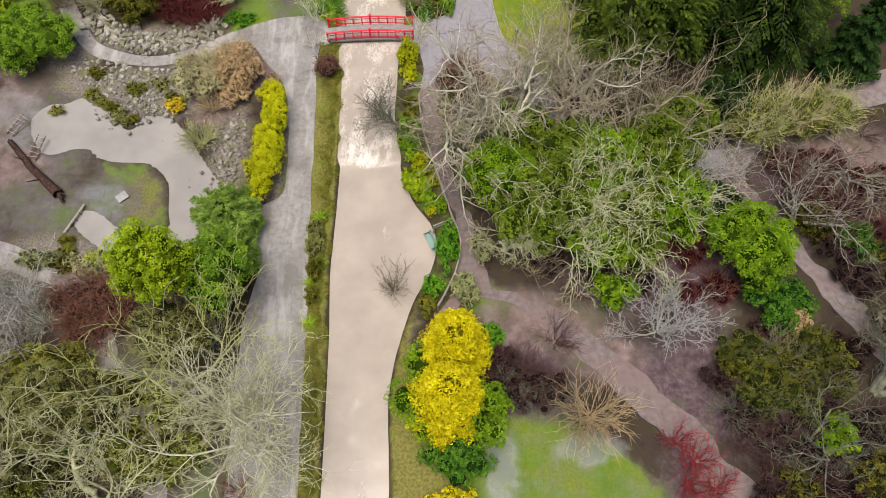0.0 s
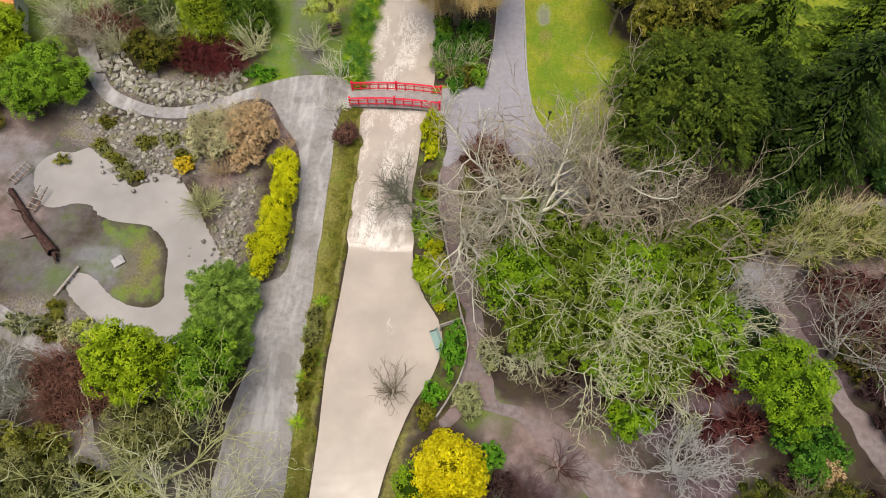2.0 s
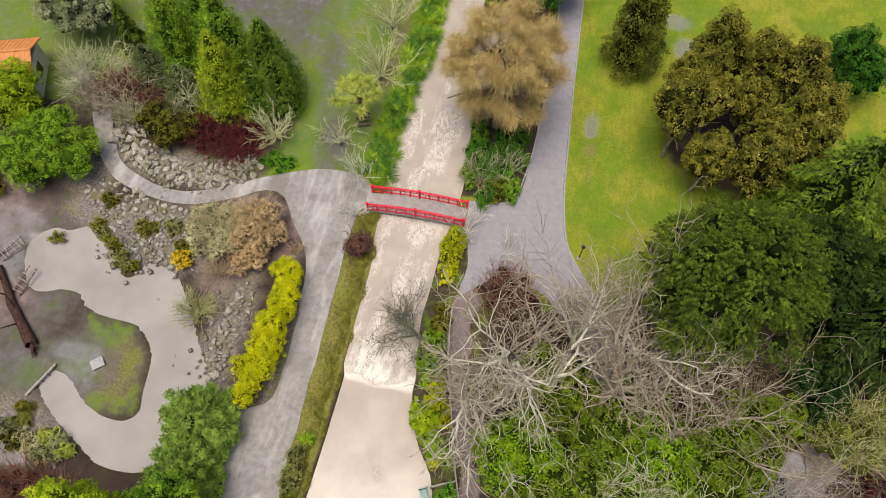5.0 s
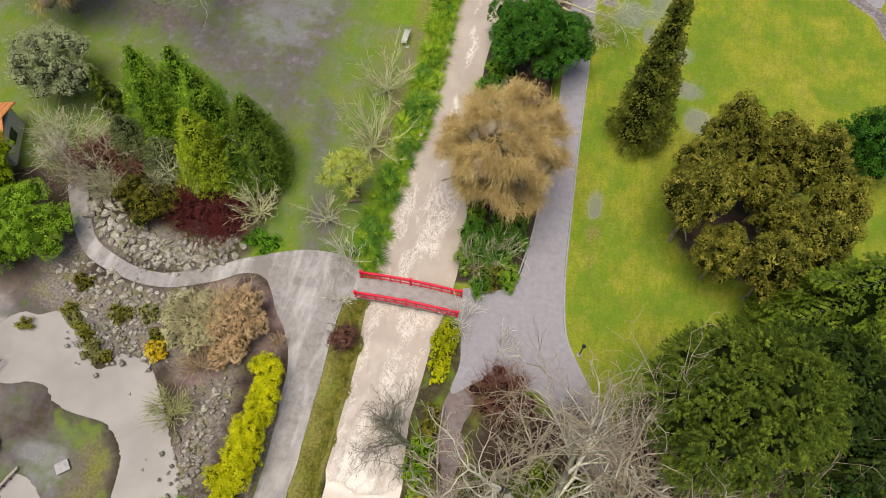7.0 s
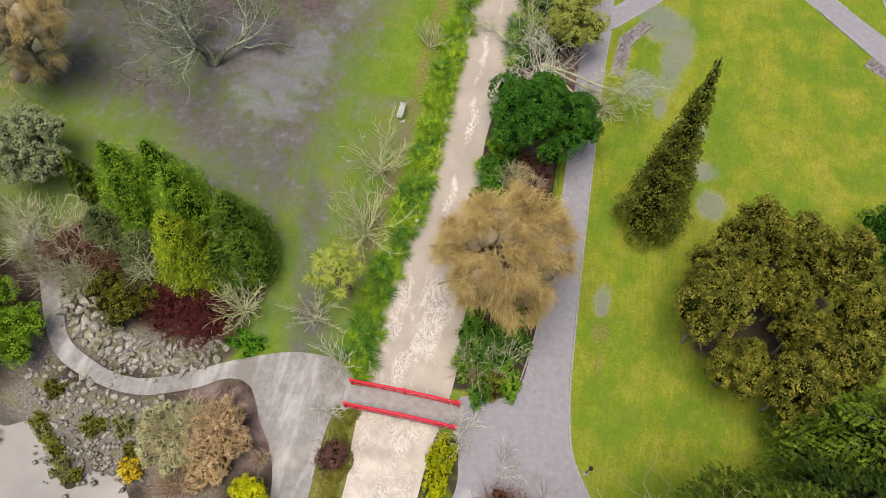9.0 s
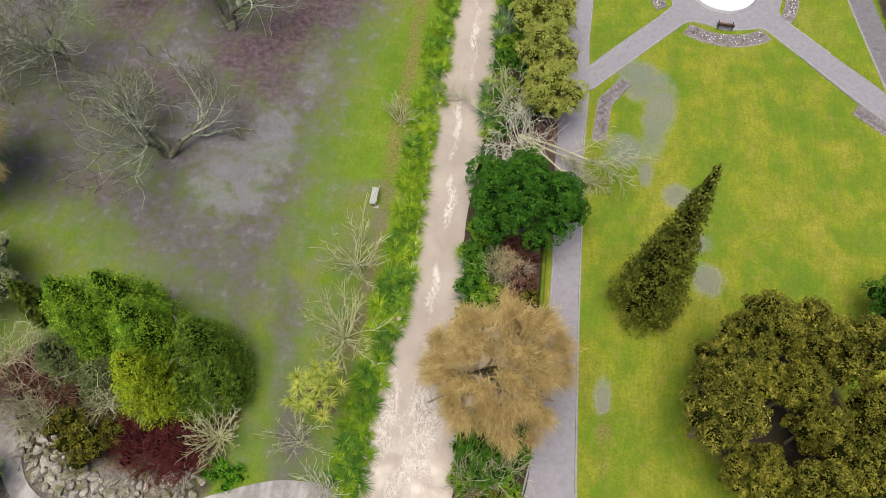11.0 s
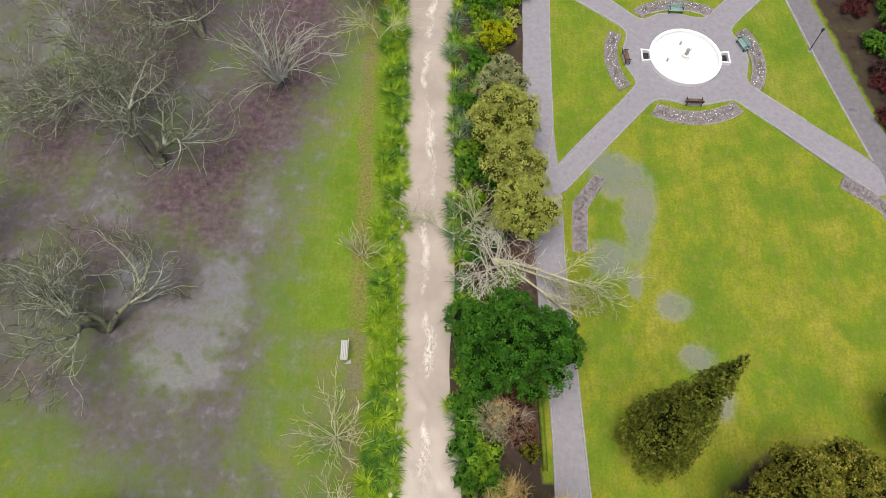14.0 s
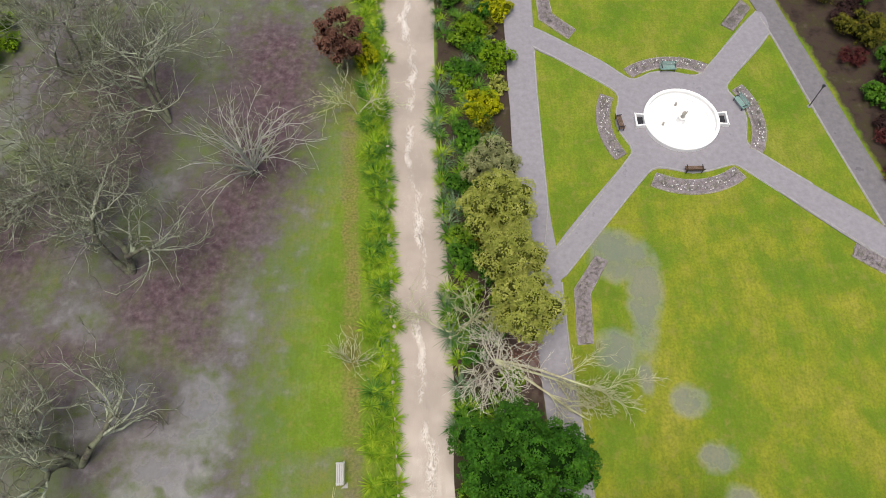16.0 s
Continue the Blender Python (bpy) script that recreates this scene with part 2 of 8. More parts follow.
GROUND = ground_material()
GRAVEL = path_material("wet_gravel", (0.205, 0.193, 0.184), (0.335, 0.318, 0.308), 0.5, (0.2, 0.178, 0.155), (0.5, 0.48, 0.47))
MUDDY = path_material("muddy_path", (0.17, 0.15, 0.15), (0.32, 0.295, 0.29), 0.55, (0.2, 0.185, 0.13), (0.4, 0.38, 0.37))
ASPHALT = path_material("damp_asphalt", (0.24, 0.228, 0.248), (0.31, 0.297, 0.322), 0.56)
ASPHALT_W = path_material("leafy_asphalt", (0.13, 0.102, 0.1), (0.235, 0.195, 0.19), 0.56, (0.2, 0.125, 0.115))
DIRT = path_material("brown_path", (0.15, 0.122, 0.118), (0.29, 0.25, 0.245), 0.6, (0.19, 0.13, 0.125))
KERB = plain("concrete_edging", (0.37, 0.36, 0.355), 0.8)
RIVER = water_material("silty_river", (0.415, 0.355, 0.3), True)
POND = water_material("silty_pond", (0.32, 0.298, 0.275), False)
STONE = rock_material()
RED = plain("red_paint", (0.78, 0.012, 0.045), 0.45, 0, 0.2, 2.0, 0.1)
DECK = plain("grey_deck_boards", (0.32, 0.295, 0.285), 0.7, 0, 0.3, 2.0)
WHITE = plain("white_paint", (0.86, 0.86, 0.84), 0.5, 0, 0.05, 1.0, 0.05)
PALE = plain("pale_bench_paint", (0.5, 0.5, 0.47), 0.6, 0, 0.12)
TEAL = plain("green_bench_paint", (0.26, 0.41, 0.37), 0.55, 0, 0.2)
IRON = plain("dark_iron", (0.035, 0.035, 0.04), 0.5, 0.3)
TIMBER = plain("brown_timber", (0.17, 0.115, 0.08), 0.8, 0, 0.35)
GREYWOOD = plain("weathered_timber", (0.34, 0.31, 0.28), 0.8, 0, 0.3)
BEDSOIL = plain("bed_soil", (0.29, 0.255, 0.268), 0.95, 0, 0.45, 4.0, 0.9)
TILE = plain("orange_roof_tiles", (0.62, 0.25, 0.08), 0.7, 0, 0.25)
PLASTER = plain("white_plaster", (0.7, 0.68, 0.64), 0.8, 0, 0.12)
GLASSY = plain("dark_window_glass", (0.03, 0.035, 0.04), 0.08, 0, 0.1)
BRONZE = plain("grey_figure_stone", (0.4, 0.38, 0.33), 0.7)

L_LIME = leafy("lime_foliage", (0.06, 0.13, 0.006), (0.19, 0.34, 0.01), (0.36, 0.5, 0.02))
L_GREEN = leafy("green_foliage", (0.02, 0.08, 0.008), (0.085, 0.22, 0.016), (0.2, 0.36, 0.035))
L_BRIGHT = leafy("bright_green_foliage", (0.04, 0.14, 0.008), (0.13, 0.34, 0.016), (0.25, 0.5, 0.03))
L_DARK = leafy("dark_green_foliage", (0.015, 0.06, 0.006), (0.05, 0.16, 0.012), (0.11, 0.27, 0.022), 0.5)
L_IVY = leafy("ivy_foliage", (0.05, 0.085, 0.007), (0.155, 0.23, 0.013), (0.31, 0.4, 0.03), patch=0.6)
L_GOLD = leafy("golden_foliage", (0.4, 0.33, 0.004), (0.74, 0.64, 0.006), (0.9, 0.83, 0.03))
L_YELLOW = leafy("yellow_green_foliage", (0.17, 0.21, 0.004), (0.42, 0.45, 0.006), (0.64, 0.6, 0.012))
L_OLIVE = leafy("olive_foliage", (0.035, 0.045, 0.006), (0.15, 0.15, 0.014), (0.33, 0.28, 0.035))
L_CEDAR = leafy("cedar_foliage", (0.022, 0.042, 0.005), (0.08, 0.122, 0.01), (0.22, 0.28, 0.027), patch=0.7)
L_CYPRESS = leafy("cypress_foliage", (0.04, 0.1, 0.008), (0.175, 0.33, 0.02), (0.42, 0.58, 0.04))
L_SPIRE = leafy("spruce_foliage", (0.045, 0.06, 0.01), (0.15, 0.175, 0.02), (0.31, 0.32, 0.048))
L_WILLOW = leafy("willow_foliage", (0.27, 0.18, 0.065), (0.56, 0.42, 0.165), (0.76, 0.62, 0.31))
L_FLAX = leafy("strap_foliage", (0.06, 0.16, 0.008), (0.25, 0.41, 0.02), (0.52, 0.6, 0.045), patch=0.25)
L_DEEPFLAX = leafy("deep_strap_foliage", (0.025, 0.085, 0.01), (0.09, 0.22, 0.025), (0.24, 0.4, 0.05), patch=0.25)
L_BLUEFLAX = leafy("grey_green_strap_foliage", (0.05, 0.1, 0.05), (0.15, 0.24, 0.12), (0.32, 0.42, 0.24), patch=0.25)
L_TAN = leafy("dry_tan_foliage", (0.4, 0.265, 0.13), (0.67, 0.475, 0.255), (0.84, 0.66, 0.4))
L_PALE = leafy("pale_green_foliage", (0.16, 0.18, 0.07), (0.32, 0.34, 0.15), (0.5, 0.5, 0.26))
B_LICHEN = barky("lichened_bark", (0.27, 0.25, 0.155), (0.54, 0.52, 0.33), (0.57, 0.6, 0.36))
B_PALE = barky("pale_bark", (0.36, 0.33, 0.27), (0.7, 0.66, 0.57), (0.68, 0.68, 0.53))
B_SILVER = barky("silver_bark", (0.3, 0.29, 0.27), (0.52, 0.51, 0.48))
B_BROWN = barky("brown_bark", (0.11, 0.08, 0.055), (0.27, 0.21, 0.15), (0.3, 0.28, 0.17))
B_DARK = barky("dark_bark", (0.06, 0.052, 0.045), (0.16, 0.145, 0.125), (0.22, 0.24, 0.15))
B_YELLOW = barky("yellow_lichened_bark", (0.24, 0.235, 0.09), (0.47, 0.46, 0.21), (0.52, 0.55, 0.26))
B_RED = barky("red_stems", (0.1, 0.02, 0.02), (0.2, 0.048, 0.044))
B_PLUM = barky("plum_stems", (0.07, 0.035, 0.033), (0.17, 0.095, 0.085))
B_TAN = barky("tan_stems", (0.32, 0.23, 0.12), (0.62, 0.48, 0.3))
L_BUFF = leafy("buff_twig_foliage", (0.3, 0.285, 0.14), (0.54, 0.52, 0.28), (0.73, 0.7, 0.43))
L_GREY = leafy("grey_green_foliage", (0.2, 0.235, 0.11), (0.34, 0.38, 0.19), (0.5, 0.54, 0.31))
L_STRAP = leafy("yellow_green_strap_leaves", (0.2, 0.26, 0.03), (0.42, 0.47, 0.08), (0.62, 0.63, 0.16))
L_HONEY = leafy("honey_olive_foliage", (0.19, 0.225, 0.035), (0.39, 0.425, 0.085), (0.6, 0.6, 0.17))
L_HEDGE = leafy("yellow_hedge_foliage", (0.24, 0.27, 0.004), (0.55, 0.56, 0.006), (0.79, 0.74, 0.016))
L_BLACK = leafy("blackish_green_foliage", (0.008, 0.026, 0.006), (0.028, 0.07, 0.012), (0.07, 0.13, 0.02))
L_FEATHER = leafy("feathery_green_foliage", (0.07, 0.13, 0.02), (0.21, 0.34, 0.05), (0.4, 0.54, 0.1))
B_CRIMSON = barky("crimson_stems", (0.2, 0.02, 0.025), (0.42, 0.06, 0.07))
B_RUST = barky("rusty_stems", (0.15, 0.065, 0.042), (0.33, 0.165, 0.12))
B_GREY = barky("grey_stems", (0.2, 0.185, 0.165), (0.42, 0.4, 0.365), (0.43, 0.43, 0.33))
L_RING = leafy("olive_ring_foliage", (0.05, 0.06, 0.009), (0.19, 0.19, 0.022), (0.44, 0.39, 0.06), patch=0.4)
L_PLUM = leafy("plum_twig_foliage", (0.03, 0.016, 0.015), (0.075, 0.041, 0.037), (0.15, 0.088, 0.078))
L_MAROON = leafy("maroon_twig_foliage", (0.05, 0.012, 0.012), (0.115, 0.03, 0.028), (0.19, 0.06, 0.052))
L_RUST = leafy("rusty_twig_foliage", (0.095, 0.042, 0.029), (0.19, 0.092, 0.064), (0.3, 0.165, 0.115))
B_TWIG = barky("grey_brown_twigs", (0.23, 0.18, 0.13), (0.48, 0.4, 0.31), (0.48, 0.44, 0.31))
B_GILT = barky("golden_lichened_twigs", (0.4, 0.31, 0.16), (0.66, 0.54, 0.33), (0.62, 0.58, 0.34))
L_SPRING = leafy("yellowish_lime_foliage", (0.11, 0.18, 0.005), (0.3, 0.42, 0.01), (0.5, 0.6, 0.025))
L_FRESH = leafy("fresh_lime_foliage", (0.09, 0.19, 0.01), (0.24, 0.43, 0.022), (0.44, 0.62, 0.055))
L_MOSS = leafy("mossy_bank_grass", (0.09, 0.1, 0.014), (0.2, 0.2, 0.028), (0.34, 0.31, 0.06), patch=1.4)
L_DEEP = leafy("deep_green_foliage", (0.035, 0.075, 0.008), (0.11, 0.195, 0.017), (0.26, 0.37, 0.038))
B_UMBER = barky("umber_twigs", (0.16, 0.12, 0.085), (0.36, 0.29, 0.215), (0.38, 0.34, 0.23))
B_SAGE = barky("sage_lichened_bark", (0.13, 0.135, 0.1), (0.44, 0.455, 0.36), (0.46, 0.51, 0.36))
L_MOSSY = leafy("mossy_twig_foliage", (0.1, 0.105, 0.03), (0.24, 0.25, 0.075), (0.4, 0.4, 0.15))
B_GILDED = barky("pale_yellow_stems", (0.34, 0.33, 0.16), (0.6, 0.59, 0.34), (0.62, 0.64, 0.36))
L_SPRAY = leafy("feathery_cedar_foliage", (0.035, 0.07, 0.007), (0.125, 0.195, 0.014), (0.31, 0.4, 0.034), patch=0.7)
L_CUSHION = leafy("mossy_cushion_foliage", (0.1, 0.105, 0.016), (0.235, 0.235, 0.032), (0.38, 0.36, 0.065))
L_AMBER = leafy("amber_foliage", (0.45, 0.3, 0.01), (0.78, 0.58, 0.03), (0.9, 0.76, 0.08))
L_NIGHT = leafy("dark_cedar_foliage", (0.01, 0.024, 0.004), (0.035, 0.065, 0.008), (0.11, 0.17, 0.02), patch=0.7)
L_TIP = leafy("yellow_tipped_cypress_foliage", (0.08, 0.13, 0.007), (0.29, 0.4, 0.018), (0.58, 0.62, 0.035))
L_SAGE = leafy("sage_cypress_foliage", (0.06, 0.085, 0.03), (0.16, 0.2, 0.07), (0.3, 0.34, 0.13))
L_BRONZE = leafy("bronze_ring_foliage", (0.035, 0.046, 0.007), (0.195, 0.195, 0.022), (0.54, 0.47, 0.085), patch=0.6)
B_LOG = barky("rotting_bark", (0.03, 0.018, 0.015), (0.1, 0.055, 0.045))
ASPHALT_D = path_material("dark_asphalt", (0.15, 0.142, 0.15), (0.215, 0.205, 0.216), 0.56)

# ---- mesh tools ----
def mesh_of(name, verts, faces, mat=None, smooth=False):
    """A mesh from an array of corners and an array of faces, all with the same number of corners."""
    v, f = np.asarray(verts, np.float32), np.asarray(faces, np.int32)
    me = bpy.data.meshes.new(name)
    me.vertices.add(len(v))
    me.vertices.foreach_set("co", v.ravel())
    me.loops.add(f.size)
    me.loops.foreach_set("vertex_index", f.ravel())
    me.polygons.add(len(f))
    me.polygons.foreach_set("loop_start", np.arange(0, f.size, f.shape[1], dtype=np.int32))
    if smooth:
        me.polygons.foreach_set("use_smooth", np.ones(len(f), bool))
    me.update(calc_edges=True)
    if mat:
        me.materials.append(mat)
    return me


def part(name, data, mat, parent, label=""):
    """One mesh object under a thing or a part; data is a mesh or a bmesh."""
    if isinstance(data, bmesh.types.BMesh):
        me = bpy.data.meshes.new(name)
        data.to_mesh(me)
        data.free()
        data = me
    if mat and not data.materials:
        data.materials.append(mat)
    ob = new(name, data)
    ob.parent = parent
    if label:
        tagged(ob, label)
    return ob


def thing(name, x, y, z, label, category, group="", rz=0.0, kind=""):
    ob = new(name)
    ob.matrix_basis = pose(x, y, z, 0, 0, rz)
    return tagged(ob, label, category, group, kind)


def structure(name, data, mat, label, category):
    if isinstance(data, bmesh.types.BMesh):
        me = bpy.data.meshes.new(name)
        data.to_mesh(me)
        data.free()
        data = me
    if mat and not data.materials:
        data.materials.append(mat)
    return tagged(new(name, data), label, category, "", "structure")


def box(bm, cx, cy, cz, sx, sy, sz, rz=0.0, bevel=0.0, rx=0.0, ry=0.0):
    m = pose(cx, cy, cz, rx, ry, rz) @ Matrix.Diagonal((sx, sy, sz, 1))
    made = bmesh.ops.create_cube(bm, size=1.0, matrix=m)
    if bevel:
        edges = {e for v in made["verts"] for e in v.link_edges}
        bmesh.ops.bevel(bm, geom=list(edges), offset=bevel, segments=1, affect="EDGES")


def rod(bm, a, b, r, sides=8, r2=None):
    a, b = Vector(a), Vector(b)
    m = Matrix.Translation((a + b) / 2) @ (b - a).to_track_quat("Z", "Y").to_matrix().to_4x4()
    bmesh.ops.create_cone(bm, cap_ends=True, segments=sides, radius1=r, radius2=r if r2 is None else r2, depth=(b - a).length, matrix=m)


def curve_through(pts, closed=False, step=0.6):
    """A smooth line (centripetal enough for plans) through the given points."""
    p = np.array(pts, float)
    n, out = len(p), []
    for i in range(n if closed else n - 1):
        if closed:
            q = [p[(i + k) % n] for k in (-1, 0, 1, 2)]
        else:
            q = [p[max(0, min(n - 1, i + k))] for k in (-1, 0, 1, 2)]
        d = np.linalg.norm(q[2] - q[1])
        m1, m2 = (q[2] - q[0]) / 2, (q[3] - q[1]) / 2
        for m in (m1, m2):
            s = np.linalg.norm(m)
            if s > d:
                m *= d / s
        for u in np.linspace(0, 1, max(2, int(d / step)), endpoint=False):
            out.append((2*u**3 - 3*u**2 + 1) * q[1] + (u**3 - 2*u**2 + u) * m1 + (-2*u**3 + 3*u**2) * q[2] + (u**3 - u**2) * m2)
    if not closed:
        out.append(p[-1])
    return np.array(out)


def signed(px, py, poly):
    """The distance to a closed outline, negative inside."""
    best = np.full(px.shape, 1e9)
    inside = np.zeros(px.shape, bool)
    for a, b in zip(poly, np.roll(poly, -1, 0)):
        ex, ey = b[0] - a[0], b[1] - a[1]
        k = np.clip(((px - a[0]) * ex + (py - a[1]) * ey) / (ex * ex + ey * ey + 1e-9), 0, 1)
        best = np.minimum(best, (px - a[0] - k * ex) ** 2 + (py - a[1] - k * ey) ** 2)
        cross = (a[1] > py) != (b[1] > py)
        inside ^= cross & (px < ex * (py - a[1]) / (ey if ey else 1e-9) + a[0])
    return np.where(inside, -1, 1) * np.sqrt(best)


def slab(poly, top, deep=0.12, ragged=0.0, seed=1):
    """A flat plate with the given outline and vertical sides."""
    q = np.array(poly, float)
    if ragged:
        rng = np.random.default_rng(seed)
        q = q + np.convolve(rng.normal(0, ragged, len(q) + 2), [0.3, 0.4, 0.3], "valid")[:, None] * np.array([1, 0.3])
    bm = bmesh.new()
    vs = [bm.verts.new((x, y, top)) for x, y in q]
    es = [bm.edges.new((vs[i], vs[(i + 1) % len(vs)])) for i in range(len(vs))]
    bmesh.ops.triangle_fill(bm, edges=es, use_beauty=True, normal=(0, 0, 1))
    low = [bm.verts.new((x, y, top - deep)) for x, y in q]
    for i in range(len(vs)):
        j = (i + 1) % len(vs)
        bm.faces.new((vs[i], vs[j], low[j], low[i]))
    bmesh.ops.recalc_face_normals(bm, faces=bm.faces)
    return bm


def strip(line, width, top, deep=0.15):
    """A kerb or low wall along a line."""
    p = np.array(line, float)
    d = np.gradient(p, axis=0)
    d /= np.linalg.norm(d, axis=1)[:, None] + 1e-9
    s = np.stack([-d[:, 1], d[:, 0]], 1) * width / 2
    z = np.zeros((len(p), 1))
    v = np.concatenate([np.hstack([p + s, z + top]), np.hstack([p - s, z + top]), np.hstack([p + s, z + top - deep]), np.hstack([p - s, z + top - deep])])
    n, f = len(p), []
    for i in range(n - 1):
        f += [(i, n + i, n + i + 1, i + 1), (i, i + 1, 2*n + i + 1, 2*n + i), (n + i, 3*n + i, 3*n + i + 1, n + i + 1)]
    return mesh_of("strip", v, f)


def unit(v):
    return v / (np.linalg.norm(v, axis=-1, keepdims=True) + 1e-9)


def tubes(a, b, ra, rb, sides=3):
    """Tapered segments from a to b."""
    a, b = np.asarray(a, float), np.asarray(b, float)
    d = unit(b - a)
    ref = np.where(np.abs(d[:, 2:3]) > 0.9, np.array([[1.0, 0, 0]]), np.array([[0, 0, 1.0]]))
    u = unit(np.cross(d, ref))
    w = np.cross(d, u)
    ang = np.arange(sides) * 2 * np.pi / sides
    ring = u[:, None] * np.cos(ang)[None, :, None] + w[:, None] * np.sin(ang)[None, :, None]
    v = np.concatenate([a[:, None] + ring * np.asarray(ra)[:, None, None], b[:, None] + ring * np.asarray(rb)[:, None, None]], 1)
    base = np.arange(len(a))[:, None, None] * 2 * sides
    k = np.arange(sides)
    quad = np.stack([k, (k + 1) % sides, sides + (k + 1) % sides, sides + k], 1)
    return v.reshape(-1, 3), (base + quad[None]).reshape(-1, 4)


def spikes(segs):
    """Last twigs: three-sided, running out to a point."""
    a, b = segs[:, :3], segs[:, 3:6]
    d = unit(b - a)
    u = unit(np.cross(d, np.where(np.abs(d[:, 2:3]) > 0.9, [[1.0, 0, 0]], [[0, 0, 1.0]])))
    w, r = np.cross(d, u), segs[:, 6:7]
    v = np.stack([a + u * r, a + (-0.5 * u + 0.87 * w) * r, a + (-0.5 * u - 0.87 * w) * r, b], 1).reshape(-1, 3)
    k = np.arange(len(segs))[:, None] * 4
    return v, np.concatenate([k + np.array([[0, 1, 3]]), k + np.array([[1, 2, 3]])])


def twig_mesh(levels, mat):
    """All twigs of one plant, the last ones pointed."""
    levels = [l for l in levels if len(l)]
    if not levels:
        levels = [np.array([(0, 0, 0.2, 0.05, 0, 0.5, 0.01, 0.006)])]
    v, f = spikes(levels[-1])
    if len(levels) > 1:
        s = np.concatenate(levels[:-1])
        v0, f0 = tubes(s[:, :3], s[:, 3:6], s[:, 6], s[:, 7], 3)
        f = np.concatenate([f0[:, [0, 1, 2]], f0[:, [0, 2, 3]], f + len(v0)])
        v = np.concatenate([v0, v])
    return mesh_of("twigs", v, f, mat)


def leaves(c, n, t, length, width):
    """Leaf blades: small pointed blades, one for each centre."""
    n, t = unit(n), unit(t - n * np.sum(unit(n) * t, -1, keepdims=True))
    s = np.cross(n, t)
    l, w = np.asarray(length).reshape(-1, 1), np.asarray(width).reshape(-1, 1)
    v = np.stack([c - t * l / 2 - s * w / 2, c - t * l / 2 + s * w / 2, c + t * l / 2 - n * w * 0.2], 1)
    return v.reshape(-1, 3), np.arange(len(c) * 3).reshape(-1, 3)


def shell(rng, clumps, count, size, slim, up=0.5, tangle=0.45, lift=0.0, inner=0.12, tuft=0.34):
    """Leaves round a set of clumps (x, y, z, rx, ry, rz): each clump is covered with domed tufts, with gaps between them."""
    cl = np.array(clumps, float)
    area = cl[:, 3] * cl[:, 4] + cl[:, 3] * cl[:, 5] + cl[:, 4] * cl[:, 5]
    wide = np.clip(tuft * np.cbrt(cl[:, 3] * cl[:, 4] * cl[:, 5]), 0.13, 0.36)
    many = np.clip(1.25 * area / wide ** 2, 8, 160).astype(int)
    own = np.repeat(np.arange(len(cl)), many)
    d = unit(rng.normal(size=(len(own), 3)))
    d[:, 2] = np.where(d[:, 2] < -0.35, -d[:, 2] * 0.6, d[:, 2])
    tr = wide[own] * rng.uniform(0.7, 1.3, len(own))
    tc = cl[own, :3] + d * cl[own, 3:] * rng.uniform(0.76, 1.0, len(own))[:, None]
    pick = rng.choice(len(own), count, p=tr ** 2 / np.sum(tr ** 2))
    e = unit(unit(rng.normal(size=(count, 3))) + 0.75 * d[pick] + np.array([0, 0, 0.25]))
    deep = np.where(rng.random(count) < inner, rng.uniform(0.1, 0.6, count), rng.normal(0.95, 0.14, count))
    c = tc[pick] + e * (tr[pick] * deep)[:, None]
    keep = c[:, 2] > 0.05
    c, e = c[keep], e[keep]
    k = len(c)
    n = unit(e + np.array([0, 0, up]) + rng.normal(0, tangle, (k, 3)))
    t = unit(0.5 * e + np.array([0, 0, lift]) + rng.normal(0, 0.8, (k, 3)))
    l = size * rng.uniform(0.5, 1.15, k)
    return leaves(c, n, t, l, l * slim)


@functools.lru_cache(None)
def core_shade(name):
    """A leaf colour cut to about a third: shade painted into the crown's core."""
    return plain(name.replace("foliage", "core_shade"), CORE_SHADE[name], 0.95, 0, 0.5, 3.0, 0.6)


_b = bmesh.new()
bmesh.ops.create_icosphere(_b, subdivisions=1, radius=1.0)
_b.verts.index_update()
BALL_V = np.array([v.co[:] for v in _b.verts])
BALL_F = np.array([[v.index for v in f.verts] for f in _b.faces])
_b.free()


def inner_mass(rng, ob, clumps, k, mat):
    """Ragged balls that fill a crown; in leaf crowns their dark colour paints the shade."""
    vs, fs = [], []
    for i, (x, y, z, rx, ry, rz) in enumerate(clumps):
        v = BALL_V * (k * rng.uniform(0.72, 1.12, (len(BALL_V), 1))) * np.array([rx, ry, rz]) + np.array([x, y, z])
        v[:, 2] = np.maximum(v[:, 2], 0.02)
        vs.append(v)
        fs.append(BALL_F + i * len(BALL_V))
    tagged(part("crown_core", mesh_of("crown_core", np.concatenate(vs), np.concatenate(fs), mat), None, ob), kind="stuff")


def crown_clumps(rng, rx, ry, rz, z, many, lump=0.36):
    """Clumps that make up an uneven crown."""
    out = [(0, 0, z - rz * 0.2, rx * 0.55, ry * 0.55, rz * 0.6)]
    for i in range(many):
        a, e = i * 2.39996 + rng.uniform(-0.4, 0.4), math.asin(min(0.98, max(-0.3, -0.25 + 1.25 * (i + 0.5) / many)))
        k = rng.uniform(0.6, 0.86)
        s = lump * rng.uniform(0.65, 1.25)
        out.append((math.cos(a) * math.cos(e) * rx * k, math.sin(a) * math.cos(e) * ry * k, z + math.sin(e) * rz * k, s * rx, s * ry, s * rz * 1.05))
    return out


